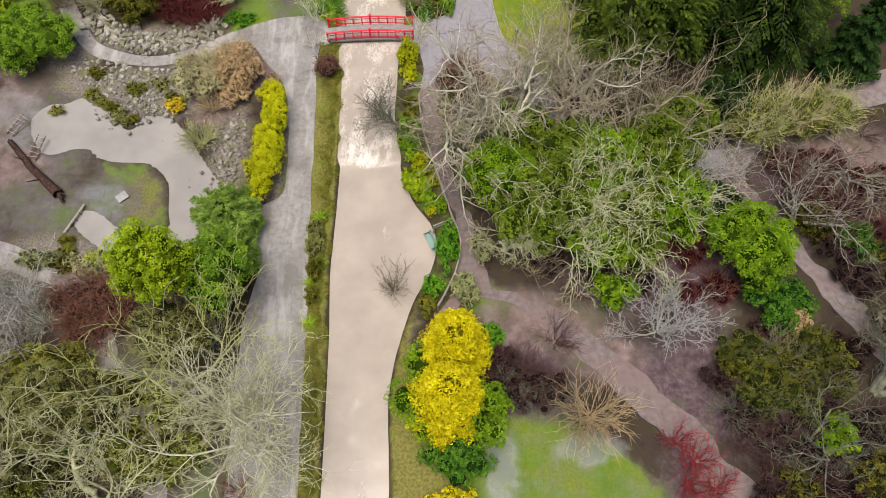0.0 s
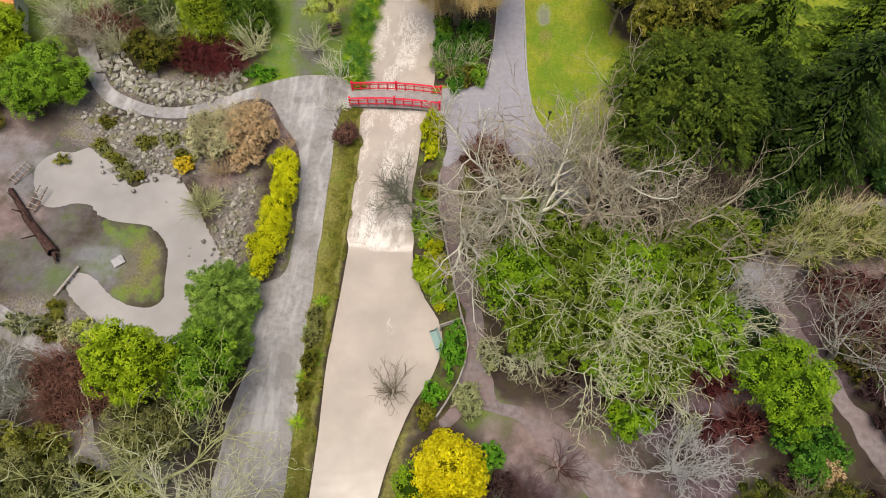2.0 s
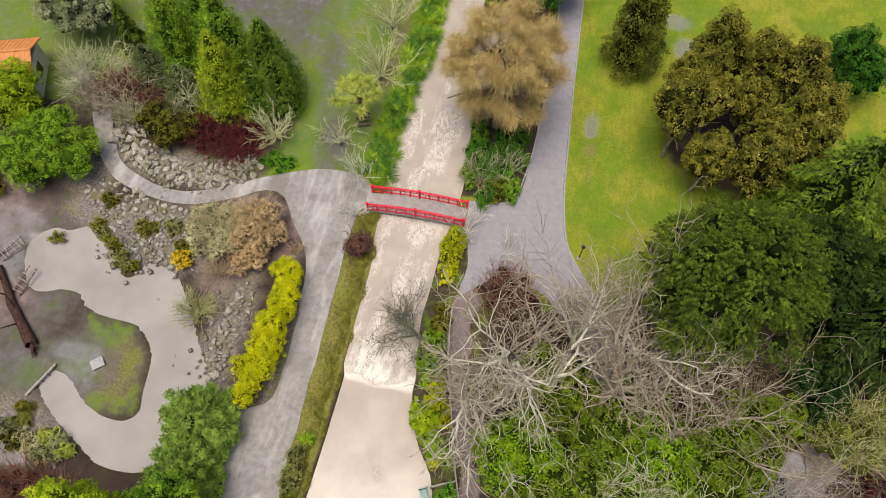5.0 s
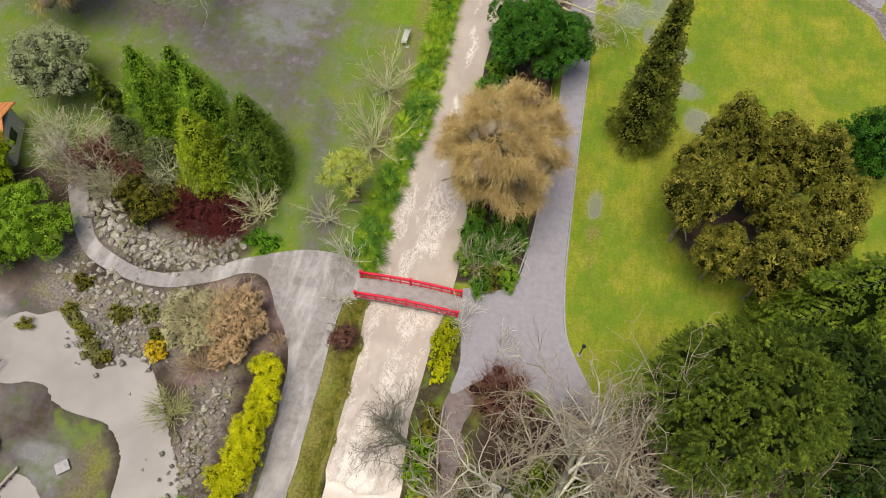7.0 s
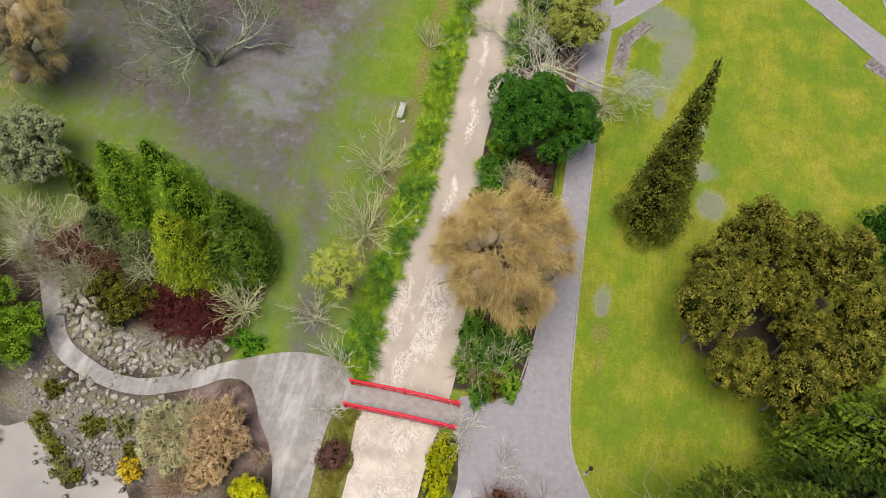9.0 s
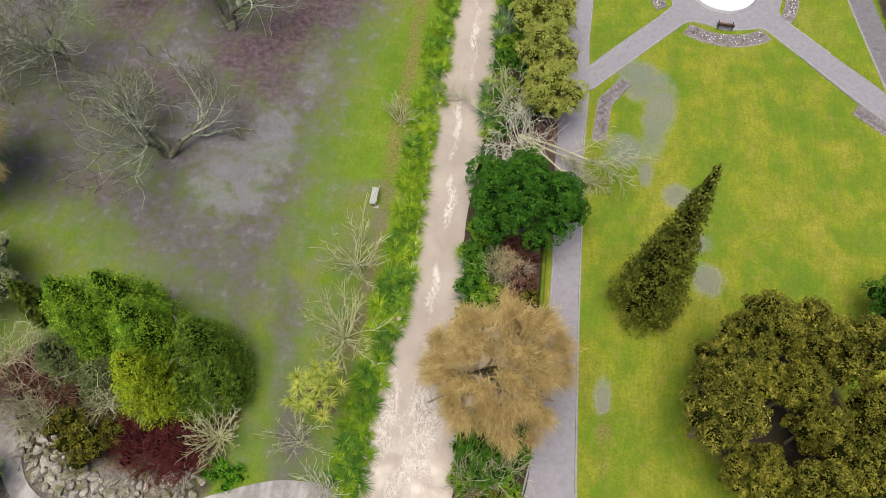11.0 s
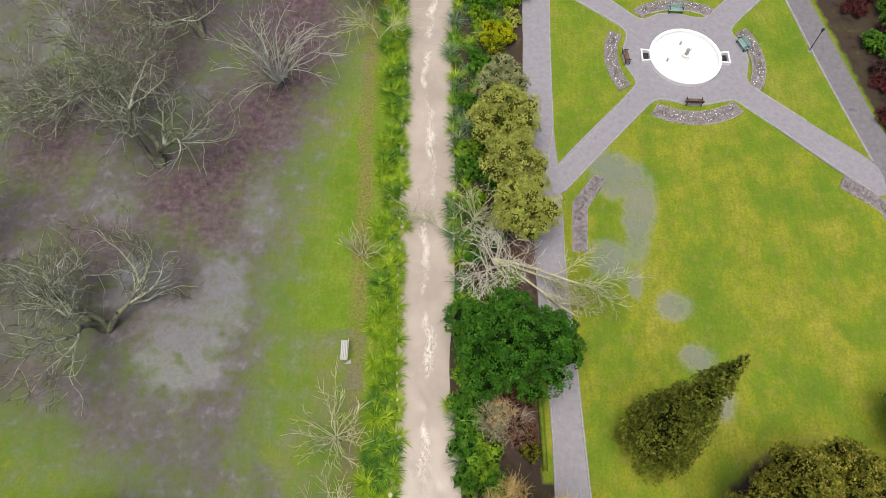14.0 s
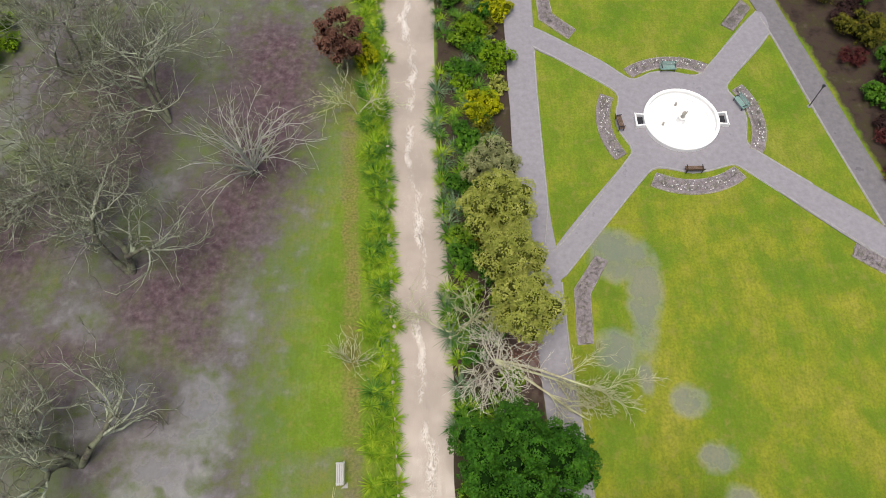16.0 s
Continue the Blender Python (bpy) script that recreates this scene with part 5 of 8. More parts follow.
# ---- the red bridge ----
def build_bridge():
    ob = thing("footbridge", -6.97, 49.93, 0, "arched timber footbridge with bright red railings over the river", "bridge", rz=2.0)
    L, W = 8.3, 1.7
    rise = lambda s: 0.16 + 0.34 * (1 - (2 * s / L) ** 2)
    n = 42
    for i in range(n):
        s = -L / 2 + (i + 0.5) * L / n
        bm = bmesh.new()
        slope = math.degrees(math.atan(-0.34 * 8 * s / L ** 2))
        box(bm, s, 0, rise(s), L / n - 0.004, W, 0.05, ry=-slope)
        part("deck_board", bm, DECK, ob)
    for side in (-1, 1):
        y = side * (W / 2 + 0.03)
        part("beam", arch_bar([(-L / 2 + i * L / 16, y * 0.92, rise(-L / 2 + i * L / 16) - 0.2) for i in range(17)], 0.14, 0.28), DECK, ob, "grey arched side beam")
        for h, w, t, name in ((1.0, 0.15, 0.075, "top_rail"), (0.22, 0.08, 0.07, "bottom_rail"), (0.72, 0.06, 0.05, "middle_rail")):
            part(name, arch_bar([(-L / 2 + i * L / 16, y, rise(-L / 2 + i * L / 16) + h) for i in range(17)], w, t), RED, ob)
        for i in range(11):
            s = -L / 2 + 0.08 + i * (L - 0.16) / 10
            main = i in (0, 5, 10)
            bm = bmesh.new()
            box(bm, s, y, rise(s) + (0.56 if main else 0.47), 0.15 if main else 0.09, 0.15 if main else 0.09, 1.15 if main else 1.0, bevel=0.012)
            if main:
                box(bm, s, y, rise(s) + 1.18, 0.22, 0.22, 0.07, bevel=0.02)
            post = part("post", bm, RED, ob)
        for i in range(40):
            s = -L / 2 + 0.2 + i * (L - 0.4) / 39
            bm = bmesh.new()
            box(bm, s, y, rise(s) + 0.46, 0.03, 0.03, 0.5)
            part("baluster", bm, RED, ob)
    for s in (-1, 1):
        bm = bmesh.new()
        box(bm, s * (L / 2 + 0.1), 0, -0.35, 0.5, W + 0.5, 0.9, bevel=0.03)
        part("abutment", bm, KERB, ob, "pale concrete abutment")


def arch_bar(line, width, tall):
    """One bent bar of square section along a line in the xz plane."""
    v = [(x, y + a * width / 2, z + b * tall / 2) for x, y, z in line for a, b in ((-1, -1), (1, -1), (1, 1), (-1, 1))]
    f = [(4 * i + k, 4 * i + (k + 1) % 4, 4 * i + 4 + (k + 1) % 4, 4 * i + 4 + k) for i in range(len(line) - 1) for k in range(4)]
    f += [(3, 2, 1, 0), tuple(4 * len(line) - 4 + k for k in range(4))]
    return mesh_of("bar", v, f)


def rodlike(bm, a, b, width, tall):
    a, b = Vector(a), Vector(b)
    m = Matrix.Translation((a + b) / 2) @ (b - a).to_track_quat("X", "Z").to_matrix().to_4x4() @ Matrix.Diagonal(((b - a).length + 0.01, width, tall, 1))
    bmesh.ops.create_cube(bm, size=1.0, matrix=m)


build_bridge()


# ---- fountain and rose garden ----
def ring_mesh(r0, r1, z0, z1, seg=64, mat=None):
    """A round wall with a flat top."""
    bm = bmesh.new()
    rows = [[bm.verts.new((r * math.cos(i * 6.28319 / seg), r * math.sin(i * 6.28319 / seg), z)) for i in range(seg)] for r, z in ((r1, z0), (r1, z1 - 0.03), (r1 - 0.03, z1), (r0 + 0.03, z1), (r0, z1 - 0.03), (r0, z0))]
    for a, b in zip(rows, rows[1:]):
        for i in range(seg):
            bm.faces.new((a[i], a[(i + 1) % seg], b[(i + 1) % seg], b[i]))
    return bm


def build_fountain():
    ob = thing("fountain", FC[0], FC[1], 0.07, "round white-painted fountain basin with a small stone figure", "fountain")
    part("rim", ring_mesh(3.12, 3.42, 0.0, 0.42), WHITE, ob)
    bm = bmesh.new()
    bmesh.ops.create_circle(bm, cap_ends=True, segments=64, radius=3.13, matrix=Matrix.Translation((0, 0, 0.06)))
    part("basin_floor", bm, WHITE, ob)
    part("inner_step", ring_mesh(2.55, 2.75, 0.05, 0.16), WHITE, ob)
    for s in (-1, 1):
        alcove = bmesh.new()
        box(alcove, s * 3.78, 0.62, 0.2, 0.9, 0.16, 0.4, bevel=0.02, rz=8 * s)
        box(alcove, s * 3.78, -0.62, 0.2, 0.9, 0.16, 0.4, bevel=0.02, rz=-8 * s)
        box(alcove, s * 4.12, 0, 0.2, 0.16, 1.4, 0.4, bevel=0.02)
        side = part("alcove", alcove, WHITE, ob)
        # Dark plate added to paint the alcove's shaded opening.
        bm = bmesh.new()
        box(bm, s * 3.72, 0, 0.03, 0.6, 1.0, 0.05, bevel=0.01)
        part("opening_plate", bm, IRON, side, "dark plate in the alcove's opening")
    bm = bmesh.new()
    rod(bm, (0, 0, 0.05), (0, 0, 0.5), 0.42, 16, 0.3)
    rod(bm, (0, 0, 0.5), (0, 0, 0.62), 0.36, 16)
    part("pedestal", bm, WHITE, ob)
    bm = bmesh.new()
    rod(bm, (0, 0, 0.6), (0, 0, 1.05), 0.2, 10, 0.12)
    bmesh.ops.create_icosphere(bm, subdivisions=2, radius=0.2, matrix=Matrix.Translation((0.02, 0, 1.15)) @ Matrix.Diagonal((1, 0.8, 1.2, 1)))
    rod(bm, (0, 0, 0.95), (0.35, 0.15, 1.2), 0.06, 8)
    part("finial", bm, BRONZE, ob, "weathered grey stone ornament")
    for x, y in ((-0.2, 1.75), (-1.7, -0.4)):
        bm = bmesh.new()
        rod(bm, (x, y, 0.05), (x, y, 0.3), 0.12, 10, 0.07)
        bmesh.ops.create_icosphere(bm, subdivisions=1, radius=0.12, matrix=Matrix.Translation((x, y, 0.33)))
        part("nozzle", bm, BRONZE, ob, "grey stone water nozzle")


build_fountain()


def rose_bed(cx, cy, r0, r1, a0, a1, seed, tags=True):
    """A curved bed with an edging, bare soil, pruned plants and white plant labels."""
    rng = np.random.default_rng(seed)
    ang = np.radians(np.linspace(a0, a1, 20))
    poly = [(r1 * math.cos(a), r1 * math.sin(a)) for a in ang] + [(r0 * math.cos(a), r0 * math.sin(a)) for a in ang[::-1]]
    finish_bed(cx, cy, poly, rng, tags)


def finish_bed(cx, cy, poly, rng, tags):
    ob = thing("rose_bed", cx, cy, 0, "curved rose bed of dark soil with white plant labels" if tags else "rose bed of bare dark soil in the lawn", "flower bed", "rose beds")
    part("soil", slab(poly, 0.14, 0.25), BEDSOIL, ob)
    line = np.array(poly + poly[:2])
    part("edging", strip(line, 0.1, 0.13, 0.2), STONE, ob)
    p = np.array(poly)
    lo, hi = p.min(0), p.max(0)
    q = rng.uniform(lo, hi, (900, 2))
    d = signed(q[:, 0], q[:, 1], p)
    q = q[d < -0.18]
    twigs = []
    for x, y in q[:110]:
        for _ in range(4):
            e = rng.normal(0, 0.16, 2)
            twigs.append((x, y, 0.12, x + e[0], y + e[1], 0.12 + rng.uniform(0.15, 0.4), 0.014, 0.008))
    tagged(part("pruned_growth", limb_mesh("pruned_growth", np.array(twigs), 3, B_GREY), None, ob), kind="stuff")
    if tags:
        bm = bmesh.new()
        for x, y in q[150:150 + min(46, len(q) - 150)]:
            box(bm, x, y, 0.26, rng.uniform(0.06, 0.11), rng.uniform(0.06, 0.1), 0.05, rz=rng.uniform(0, 90), rx=25)
            box(bm, x, y, 0.18, 0.02, 0.02, 0.16)
        tagged(part("label_stake", bm, WHITE, ob, "small white plant labels"), kind="stuff")


rose_bed(FC[0], FC[1], 6.3, 7.7, 241, 307, 11)
rose_bed(FC[0], FC[1], 6.4, 7.6, 155, 212, 12)
rose_bed(FC[0], FC[1], 6.3, 7.5, 61, 125, 13)
rose_bed(FC[0], FC[1], 6.4, 7.6, -28, 32, 14)
finish_bed(0, 0, [(3.7, 85.1), (4.9, 85.2), (5.15, 89.3), (6.9, 92.2), (6.0, 92.7), (3.95, 89.8)], np.random.default_rng(15), False)
finish_bed(0, 0, [(27.7, 93.3), (27.1, 92.2), (30.0, 90.0), (31.4, 86.2), (32.5, 86.6), (31, 90.8)], np.random.default_rng(16), False)
finish_bed(0, 0, [(3.5, 123), (4.6, 123), (4.9, 119.4), (7.0, 117.3), (6.2, 116.2), (3.6, 118.8)], np.random.default_rng(17), False)
finish_bed(0, 0, [(21.4, 117.7), (24.0, 121.0), (24.7, 119.8), (22.4, 116.9)], np.random.default_rng(18), False)


def bench(x, y, rz, mat, label, length=1.7, solid=False, base=0.07):
    """A slatted park bench that faces its local -y."""
    ob = thing("park_bench", x, y, base, label, "bench", rz=rz)
    for i in range(4):
        bm = bmesh.new()
        box(bm, 0, -0.18 + i * 0.125, 0.44, length, 0.1, 0.035, bevel=0.006)
        part("seat_slat", bm, mat, ob)
    for i in range(3):
        bm = bmesh.new()
        box(bm, 0, 0.3 + i * 0.035, 0.56 + i * 0.13, length, 0.03, 0.1, rx=-14, bevel=0.006)
        part("back_slat", bm, mat, ob)
    for s in (-1, 1):
        bm = bmesh.new()
        xx = s * (length / 2 - 0.12)
        box(bm, xx, -0.16, 0.21, 0.06, 0.06, 0.42)
        box(bm, xx, 0.25, 0.21, 0.06, 0.06, 0.42)
        box(bm, xx, 0.05, 0.4, 0.06, 0.5, 0.05)
        box(bm, xx, 0.33, 0.62, 0.06, 0.05, 0.5, rx=-14)
        box(bm, xx, 0.0, 0.66, 0.07, 0.5, 0.05, bevel=0.01)
        part("end_frame", bm, IRON if mat is not PALE else PALE, ob)
    if solid:
        bm = bmesh.new()
        box(bm, 0, 0, -0.02, length + 0.3, 1.1, 0.06, bevel=0.01)
        part("plinth", bm, KERB, ob, "pale concrete plinth")


bench(15.5, 100.75, 180, TIMBER, "brown slatted bench on the asphalt by the rose bed", 1.6)
bench(9.75, 105.8, 98, TIMBER, "brown slatted bench beside the fountain lawn", 1.5)
bench(15.1, 112.0, 0, TEAL, "pale green slatted bench facing the fountain", 1.5)
bench(21.0, 107.8, -68, TEAL, "pale green slatted bench beside a rose bed", 1.5)
bench(-14.2, 75.85, -88, PALE, "pale slatted bench on a plinth in the lawn", 1.6, True, 0.0)
bench(-1.05, 27.4, -65, TEAL, "green slatted bench standing in the flooded bank", 1.8, False, -0.72)


def lamp_post(x, y, h, label):
    ob = thing("lamp_post", x, y, 0, label, "lamp")
    bm = bmesh.new()
    rod(bm, (0, 0, -0.1), (0, 0, h), 0.05, 10, 0.035)
    part("pole", bm, IRON, ob)
    bm = bmesh.new()
    rod(bm, (0, 0, 0), (0, 0, 0.12), 0.2, 12, 0.12)
    part("base", bm, KERB, ob)
    bm = bmesh.new()
    rod(bm, (0, 0, h), (0, 0, h + 0.3), 0.09, 8, 0.15)
    rod(bm, (0, 0, h + 0.3), (0, 0, h + 0.42), 0.17, 8, 0.04)
    part("lantern", bm, IRON, ob)


lamp_post(6.9, 48.5, 1.7, "short black bollard lamp at the lawn's edge")
lamp_post(27.5, 107.6, 2.6, "slim black lamp post beside the path")


def picnic_table(x, y, rz):
    ob = thing("picnic_table", x, y, 0, "dark timber picnic table on the grass", "table", rz=rz)
    for i in range(5):
        bm = bmesh.new()
        box(bm, 0, -0.32 + i * 0.16, 0.74, 1.3, 0.14, 0.04, bevel=0.006)
        part("top_board", bm, IRON if i % 2 else TIMBER, ob)
    for s in (-1, 1):
        bm = bmesh.new()
        box(bm, 0, s * 0.62, 0.44, 1.3, 0.2, 0.045, bevel=0.006)
        part("seat_board", bm, TIMBER, ob)
        bm = bmesh.new()
        box(bm, s * 0.45, 0, 0.42, 0.06, 1.3, 0.08)
        box(bm, s * 0.45, 0.35, 0.37, 0.06, 0.09, 0.8, rx=25)
        box(bm, s * 0.45, -0.35, 0.37, 0.06, 0.09, 0.8, rx=-25)
        part("frame", bm, TIMBER, ob)


picnic_table(-13.9, 57.8, 20)

bm = bmesh.new()
box(bm, 0, 0, 0.22, 0.95, 0.8, 0.12, bevel=0.02)
slab_ob = thing("nesting_box", -27.3, 31.5, -0.05, "pale slab-topped nesting box on the pond's island", "box", rz=42)
part("lid", bm, KERB, slab_ob)
bm = bmesh.new()
box(bm, 0, 0, 0.07, 0.8, 0.65, 0.2)
part("body", bm, GREYWOOD, slab_ob)


def fence(name, pts, label, gap=1.3, h=0.8):
    line = curve_through(pts, False, gap)
    ob = thing(name, 0, 0, 0, label, "fence")
    for x, y in line:
        bm = bmesh.new()
        box(bm, x, y, h / 2 - 0.2, 0.11, 0.11, h + 0.4, bevel=0.012)
        part("post", bm, GREYWOOD, ob)
    for z in (h * 0.5, h - 0.05):
        for a, b in zip(line, line[1:]):
            bm = bmesh.new()
            rodlike(bm, (*a, z), (*b, z), 0.09, 0.09)
            part("rail", bm, GREYWOOD, ob)


fence("path_fence", [(-2.2, 42), (-1.85, 38.6), (-0.55, 33.8), (0.7, 29.5), (1.45, 27.0), (0.95, 24.1), (-0.4, 21.3)], "low weathered timber fence beside the riverside path")
fence("jetty_rail", [(-0.75, 28.3), (0.75, 29.0)], "short weathered timber rail above the bank", 0.8, 0.9)
def hurdle(x, y, rz, long, label):
    """Two rough poles with short rails nailed across, lying tilted on the mud."""
    g = np.random.default_rng(int(100 * long))
    ob = thing("timber_hurdle", x, y, 0.0, label, "rail", rz=rz)
    for side in (-0.34, 0.34):
        bm = bmesh.new()
        rod(bm, (side, -long / 2, 0.12), (side + 0.05, long / 2, 0.5), 0.06, 7, 0.045)
        part("pole", bm, TIMBER, ob)
    for i in range(5):
        u = (i + 0.5) / 5
        bm = bmesh.new()
        rod(bm, (-0.5, long * (u - 0.5), 0.19 + 0.38 * u), (0.52, long * (u - 0.5) + g.uniform(-0.12, 0.12), 0.19 + 0.38 * u), 0.04, 6)
        part("cross_rail", bm, GREYWOOD, ob)


hurdle(-35.8, 36.5, -12, 2.4, "rough brown timber hurdle lying on the pond's muddy shore")
hurdle(-38.1, 38.9, -32, 2.2, "weathered timber hurdle lying on the pond's muddy shore")
plank = thing("edging_log", -30.9, 29.4, 0, "pale weathered log edging the pond's inlet", "log", rz=-21)
bm = bmesh.new()
rod(bm, (0, -1.45, 0.1), (0.04, 1.45, 0.14), 0.13, 9, 0.1)
part("trunk", bm, GREYWOOD, plank)
for i in range(5):
    bm = bmesh.new()
    rod(bm, (0.16, -1.2 + i * 0.6, -0.4), (0.16, -1.2 + i * 0.6, 0.26), 0.045, 6)
    part("peg", bm, TIMBER, plank)


def build_house():
    ob = thing("garden_pavilion", -46.6, 54.8, 0, "small white garden building with an orange tiled roof", "building", rz=20)
    bm = bmesh.new()
    for cx, cy, sx, sy in ((0, -2.1, 6.0, 0.2), (0, 2.1, 6.0, 0.2), (-2.9, 0, 0.2, 4.0), (2.9, 0, 0.2, 4.0)):
        box(bm, cx, cy, 1.3, sx, sy, 2.6)
    part("wall", bm, PLASTER, ob)
    for s in (-1, 1):
        roof = bmesh.new()
        box(roof, 0, s * 1.3, 3.2, 6.8, 2.9, 0.12, rx=-s * 26, bevel=0.02)
        r = part("roof", roof, TILE, ob)
        for i in range(17):
            bm = bmesh.new()
            rodlike(bm, (-3.3 + i * 0.41, s * 0.05, 3.86), (-3.3 + i * 0.41, s * 2.58, 2.64), 0.09, 0.08)
            part("roof_course", bm, TILE, r)
    bm = bmesh.new()
    rod(bm, (-3.45, 0, 3.88), (3.45, 0, 3.88), 0.13, 8)
    part("ridge", bm, TILE, ob)
    bm = bmesh.new()
    box(bm, 2.99, 0, 1.35, 0.06, 1.2, 1.1)
    box(bm, 0.8, -2.2, 1.0, 0.9, 0.05, 2.0)
    part("window", bm, GLASSY, ob)


build_house()

# ---- trees and shrubs: south-east woods ----
cone_tree(0.9, 17.2, 21, "golden yellow conifer on the river bank", L_GOLD, 8.0, 2.5, 26000, 0.15, 0.5, profile=0.5, name="golden_conifer", lump=0.27, tall=1.3, lift=0.5)
cone_tree(0.3, 13.2, 22, "golden yellow conifer with a green skirt", L_GOLD, 8.6, 2.7, 28000, 0.15, 0.5, profile=0.5, name="golden_conifer", lump=0.27, tall=1.3, lift=0.5)
shrub(-1.4, 14.2, 23, "olive green bush under the golden conifer", L_LIME, 2.3, 3.4, 3.6, 8840, 0.132)
shrub(2.7, 12.6, 24, "green bush beside the golden conifer", L_LIME, 2.2, 2.6, 3.4, 7820, 0.145)
shrub(0.8, 9.6, 25, "dark green bush at the lawn's corner", L_GREEN, 2.4, 1.8, 2.2, 6120, 0.145)
shrub(0.6, 6.6, 26, "golden bush at the bank", L_GOLD, 2.0, 1.2, 2.0, 3740, 0.132)
shrub(3.6, 18.6, 27, "fern-like green bush beside golden conifer", L_BRIGHT, 1.2, 1.3, 1.4, 2550, 0.172, 0.3)

BIG = dict(kids=(1.9, 1.6, 1.7, 0.9), fine=0.02)
TALL = dict(kids=(2.2, 2.2, 2.5, 1.6), fine=0.02)
bare_tree(3.9, 35.0, 31, "tall bare tree with two dark trunks and pale twisted branches", B_PALE, 2, 9.5, 5.0, 0.36, leans=((0.03, 0.02, 10.0), (0.32, 0.3, 10.0), (-0.14, -0.12, 8.0)), trunk_mat=B_DARK, twig_mat=B_TWIG, **TALL)
bare_tree(9.3, 33.2, 32, "tall bare tree with a leaning dark trunk", B_TWIG, 2, 9.0, 7.2, 0.42, leans=((0.42, 0.32, 8.4), (0.34, 0.75, 9.0)), trunk_mat=B_BROWN, twig_mat=B_UMBER, **TALL)
bare_tree(8.0, 39.2, 33, "bare tree leaning over the road with pale upright branches", B_PALE, 3, 6.6, 4.8, 0.32, leans=((0.75, 0.3, 8.0), (-0.2, 0.3, 5.0)), trunk_mat=B_BROWN, twig_mat=B_TWIG, kids=(2.0, 1.9, 2.2, 1.4), fine=0.02)
bare_tree(2.6, 38.2, 341, "bare tree with pale brown branches", B_TWIG, 3, 5.0, 5.0, 0.26, leans=((0.35, 0.3, 4.6), (-0.12, 0.45, 4.6), (0.1, -0.25, 4.4)), kids=(1.8, 1.6, 1.7, 0.9), twig_mat=B_TWIG)
bare_tree(19.5, 38.6, 234, "bare tree with brown branches before the cedar", B_BROWN, 3, 6.0, 5.4, 0.3, flare=0.8, kids=(1.9, 1.4, 1.5, 0.7))
bare_tree(12.2, 37.4, 35, "spreading bare tree with pale crooked branches", B_TWIG, 3, 5.4, 6.0, 0.32, flare=0.9, trunk_mat=B_BROWN, twig_mat=B_TWIG, **BIG)
bare_tree(10.2, 27.0, 36, "lichened bare tree with drooping pale branches", B_LICHEN, 3, 4.8, 4.0, 0.24, droop=0.2, flare=0.8, kids=(1.8, 1.7, 1.7, 0.9), twig_mat=B_LICHEN, wob=0.16)
bare_tree(9.0, 30.4, 336, "lichened bare tree spreading over the ivy", B_LICHEN, 3, 6.0, 4.6, 0.26, flare=0.9, kids=(1.9, 1.7, 1.7, 1.0), twig_mat=B_LICHEN, wob=0.18, droop=0.1)
bare_tree(14.6, 28.0, 337, "lichened bare tree with arching pale branches", B_LICHEN, 4, 4.6, 4.2, 0.22, flare=1.0, kids=(1.8, 1.7, 1.7, 1.0), twig_mat=B_LICHEN, wob=0.18, droop=0.2)
bare_tree(5.2, 26.8, 37, "lichened bare tree at the path's bend", B_LICHEN, 3, 2.6, 2.4, 0.14, droop=0.15, flare=0.9, kids=(1.8, 1.6, 1.5, 0.8), twig_mat=B_LICHEN, wob=0.16)
bare_tree(16.6, 19.4, 38, "silvery white bare tree with radiating branches", B_SILVER, 8, 2.0, 2.6, 0.13, kids=(1.5, 1.5, 1.4, 0.7), flare=1.4, fine=0.018, wob=0.15)
bare_tree(-3.5, 38.6, 39, "dark bare tree leaning over the river", B_DARK, 6, 3.2, 2.6, 0.1, kids=(1.8, 1.6, 1.5), leans=((-0.8, 0.1, 2.6), (-0.6, 0.6, 2.8), (-0.5, -0.5, 2.4), (0.1, 0.2, 3.0), (-0.9, -0.2, 2.2)), twig_mat=B_DARK)
twig_bush(-3.9, 23.2, 40, "leafless bush standing in the flood water", B_BROWN, 1.5, 3.4, 34, (1.2, 1.1), name="flooded_bush", base=-0.5, flare=1.3)
bare_tree(20.5, 31.0, 41, "bare tree with grey branches", B_SILVER, 3, 3.2, 3.4, 0.16, kids=(1.7, 1.35, 1.4, 0.7))
bare_tree(28.8, 28.6, 42, "bare tree with a leaning pale trunk and plum twigs", B_GREY, 2, 4.6, 4.6, 0.17, kids=(1.9, 1.8, 1.8, 1.0), leans=((0.45, 0.3, 4.4), (-0.1, 0.2, 4.0), (0.1, -0.2, 4.0)), twig_mat=B_PLUM)
bare_tree(34.5, 33.5, 43, "bare tree with plum grey branches", B_GREY, 3, 4.0, 4.6, 0.18, kids=(1.9, 1.8, 1.8, 1.0), flare=1.0, twig_mat=B_BROWN)
bare_tree(32.0, 14.6, 44, "dark bare tree with crooked limbs", B_DARK, 3, 4.0, 5.4, 0.42, kids=(1.7, 1.35, 1.4, 0.7), flare=1.3)
bare_tree(33.5, 21.0, 45, "bare tree with grey-brown branches", B_BROWN, 2, 4.0, 4.6, 0.24, kids=(1.7, 1.35, 1.4, 0.7))
bare_tree(26.0, 10.5, 46, "dark bare tree beside the path", B_DARK, 2, 4.0, 4.4, 0.22, kids=(1.7, 1.35, 1.4, 0.7))
twig_bush(10.8, 12.9, 47, "pale tan leafless bush at the lawn's edge", B_TAN, 4.0, 2.6, 60, (1.3, 1.2))
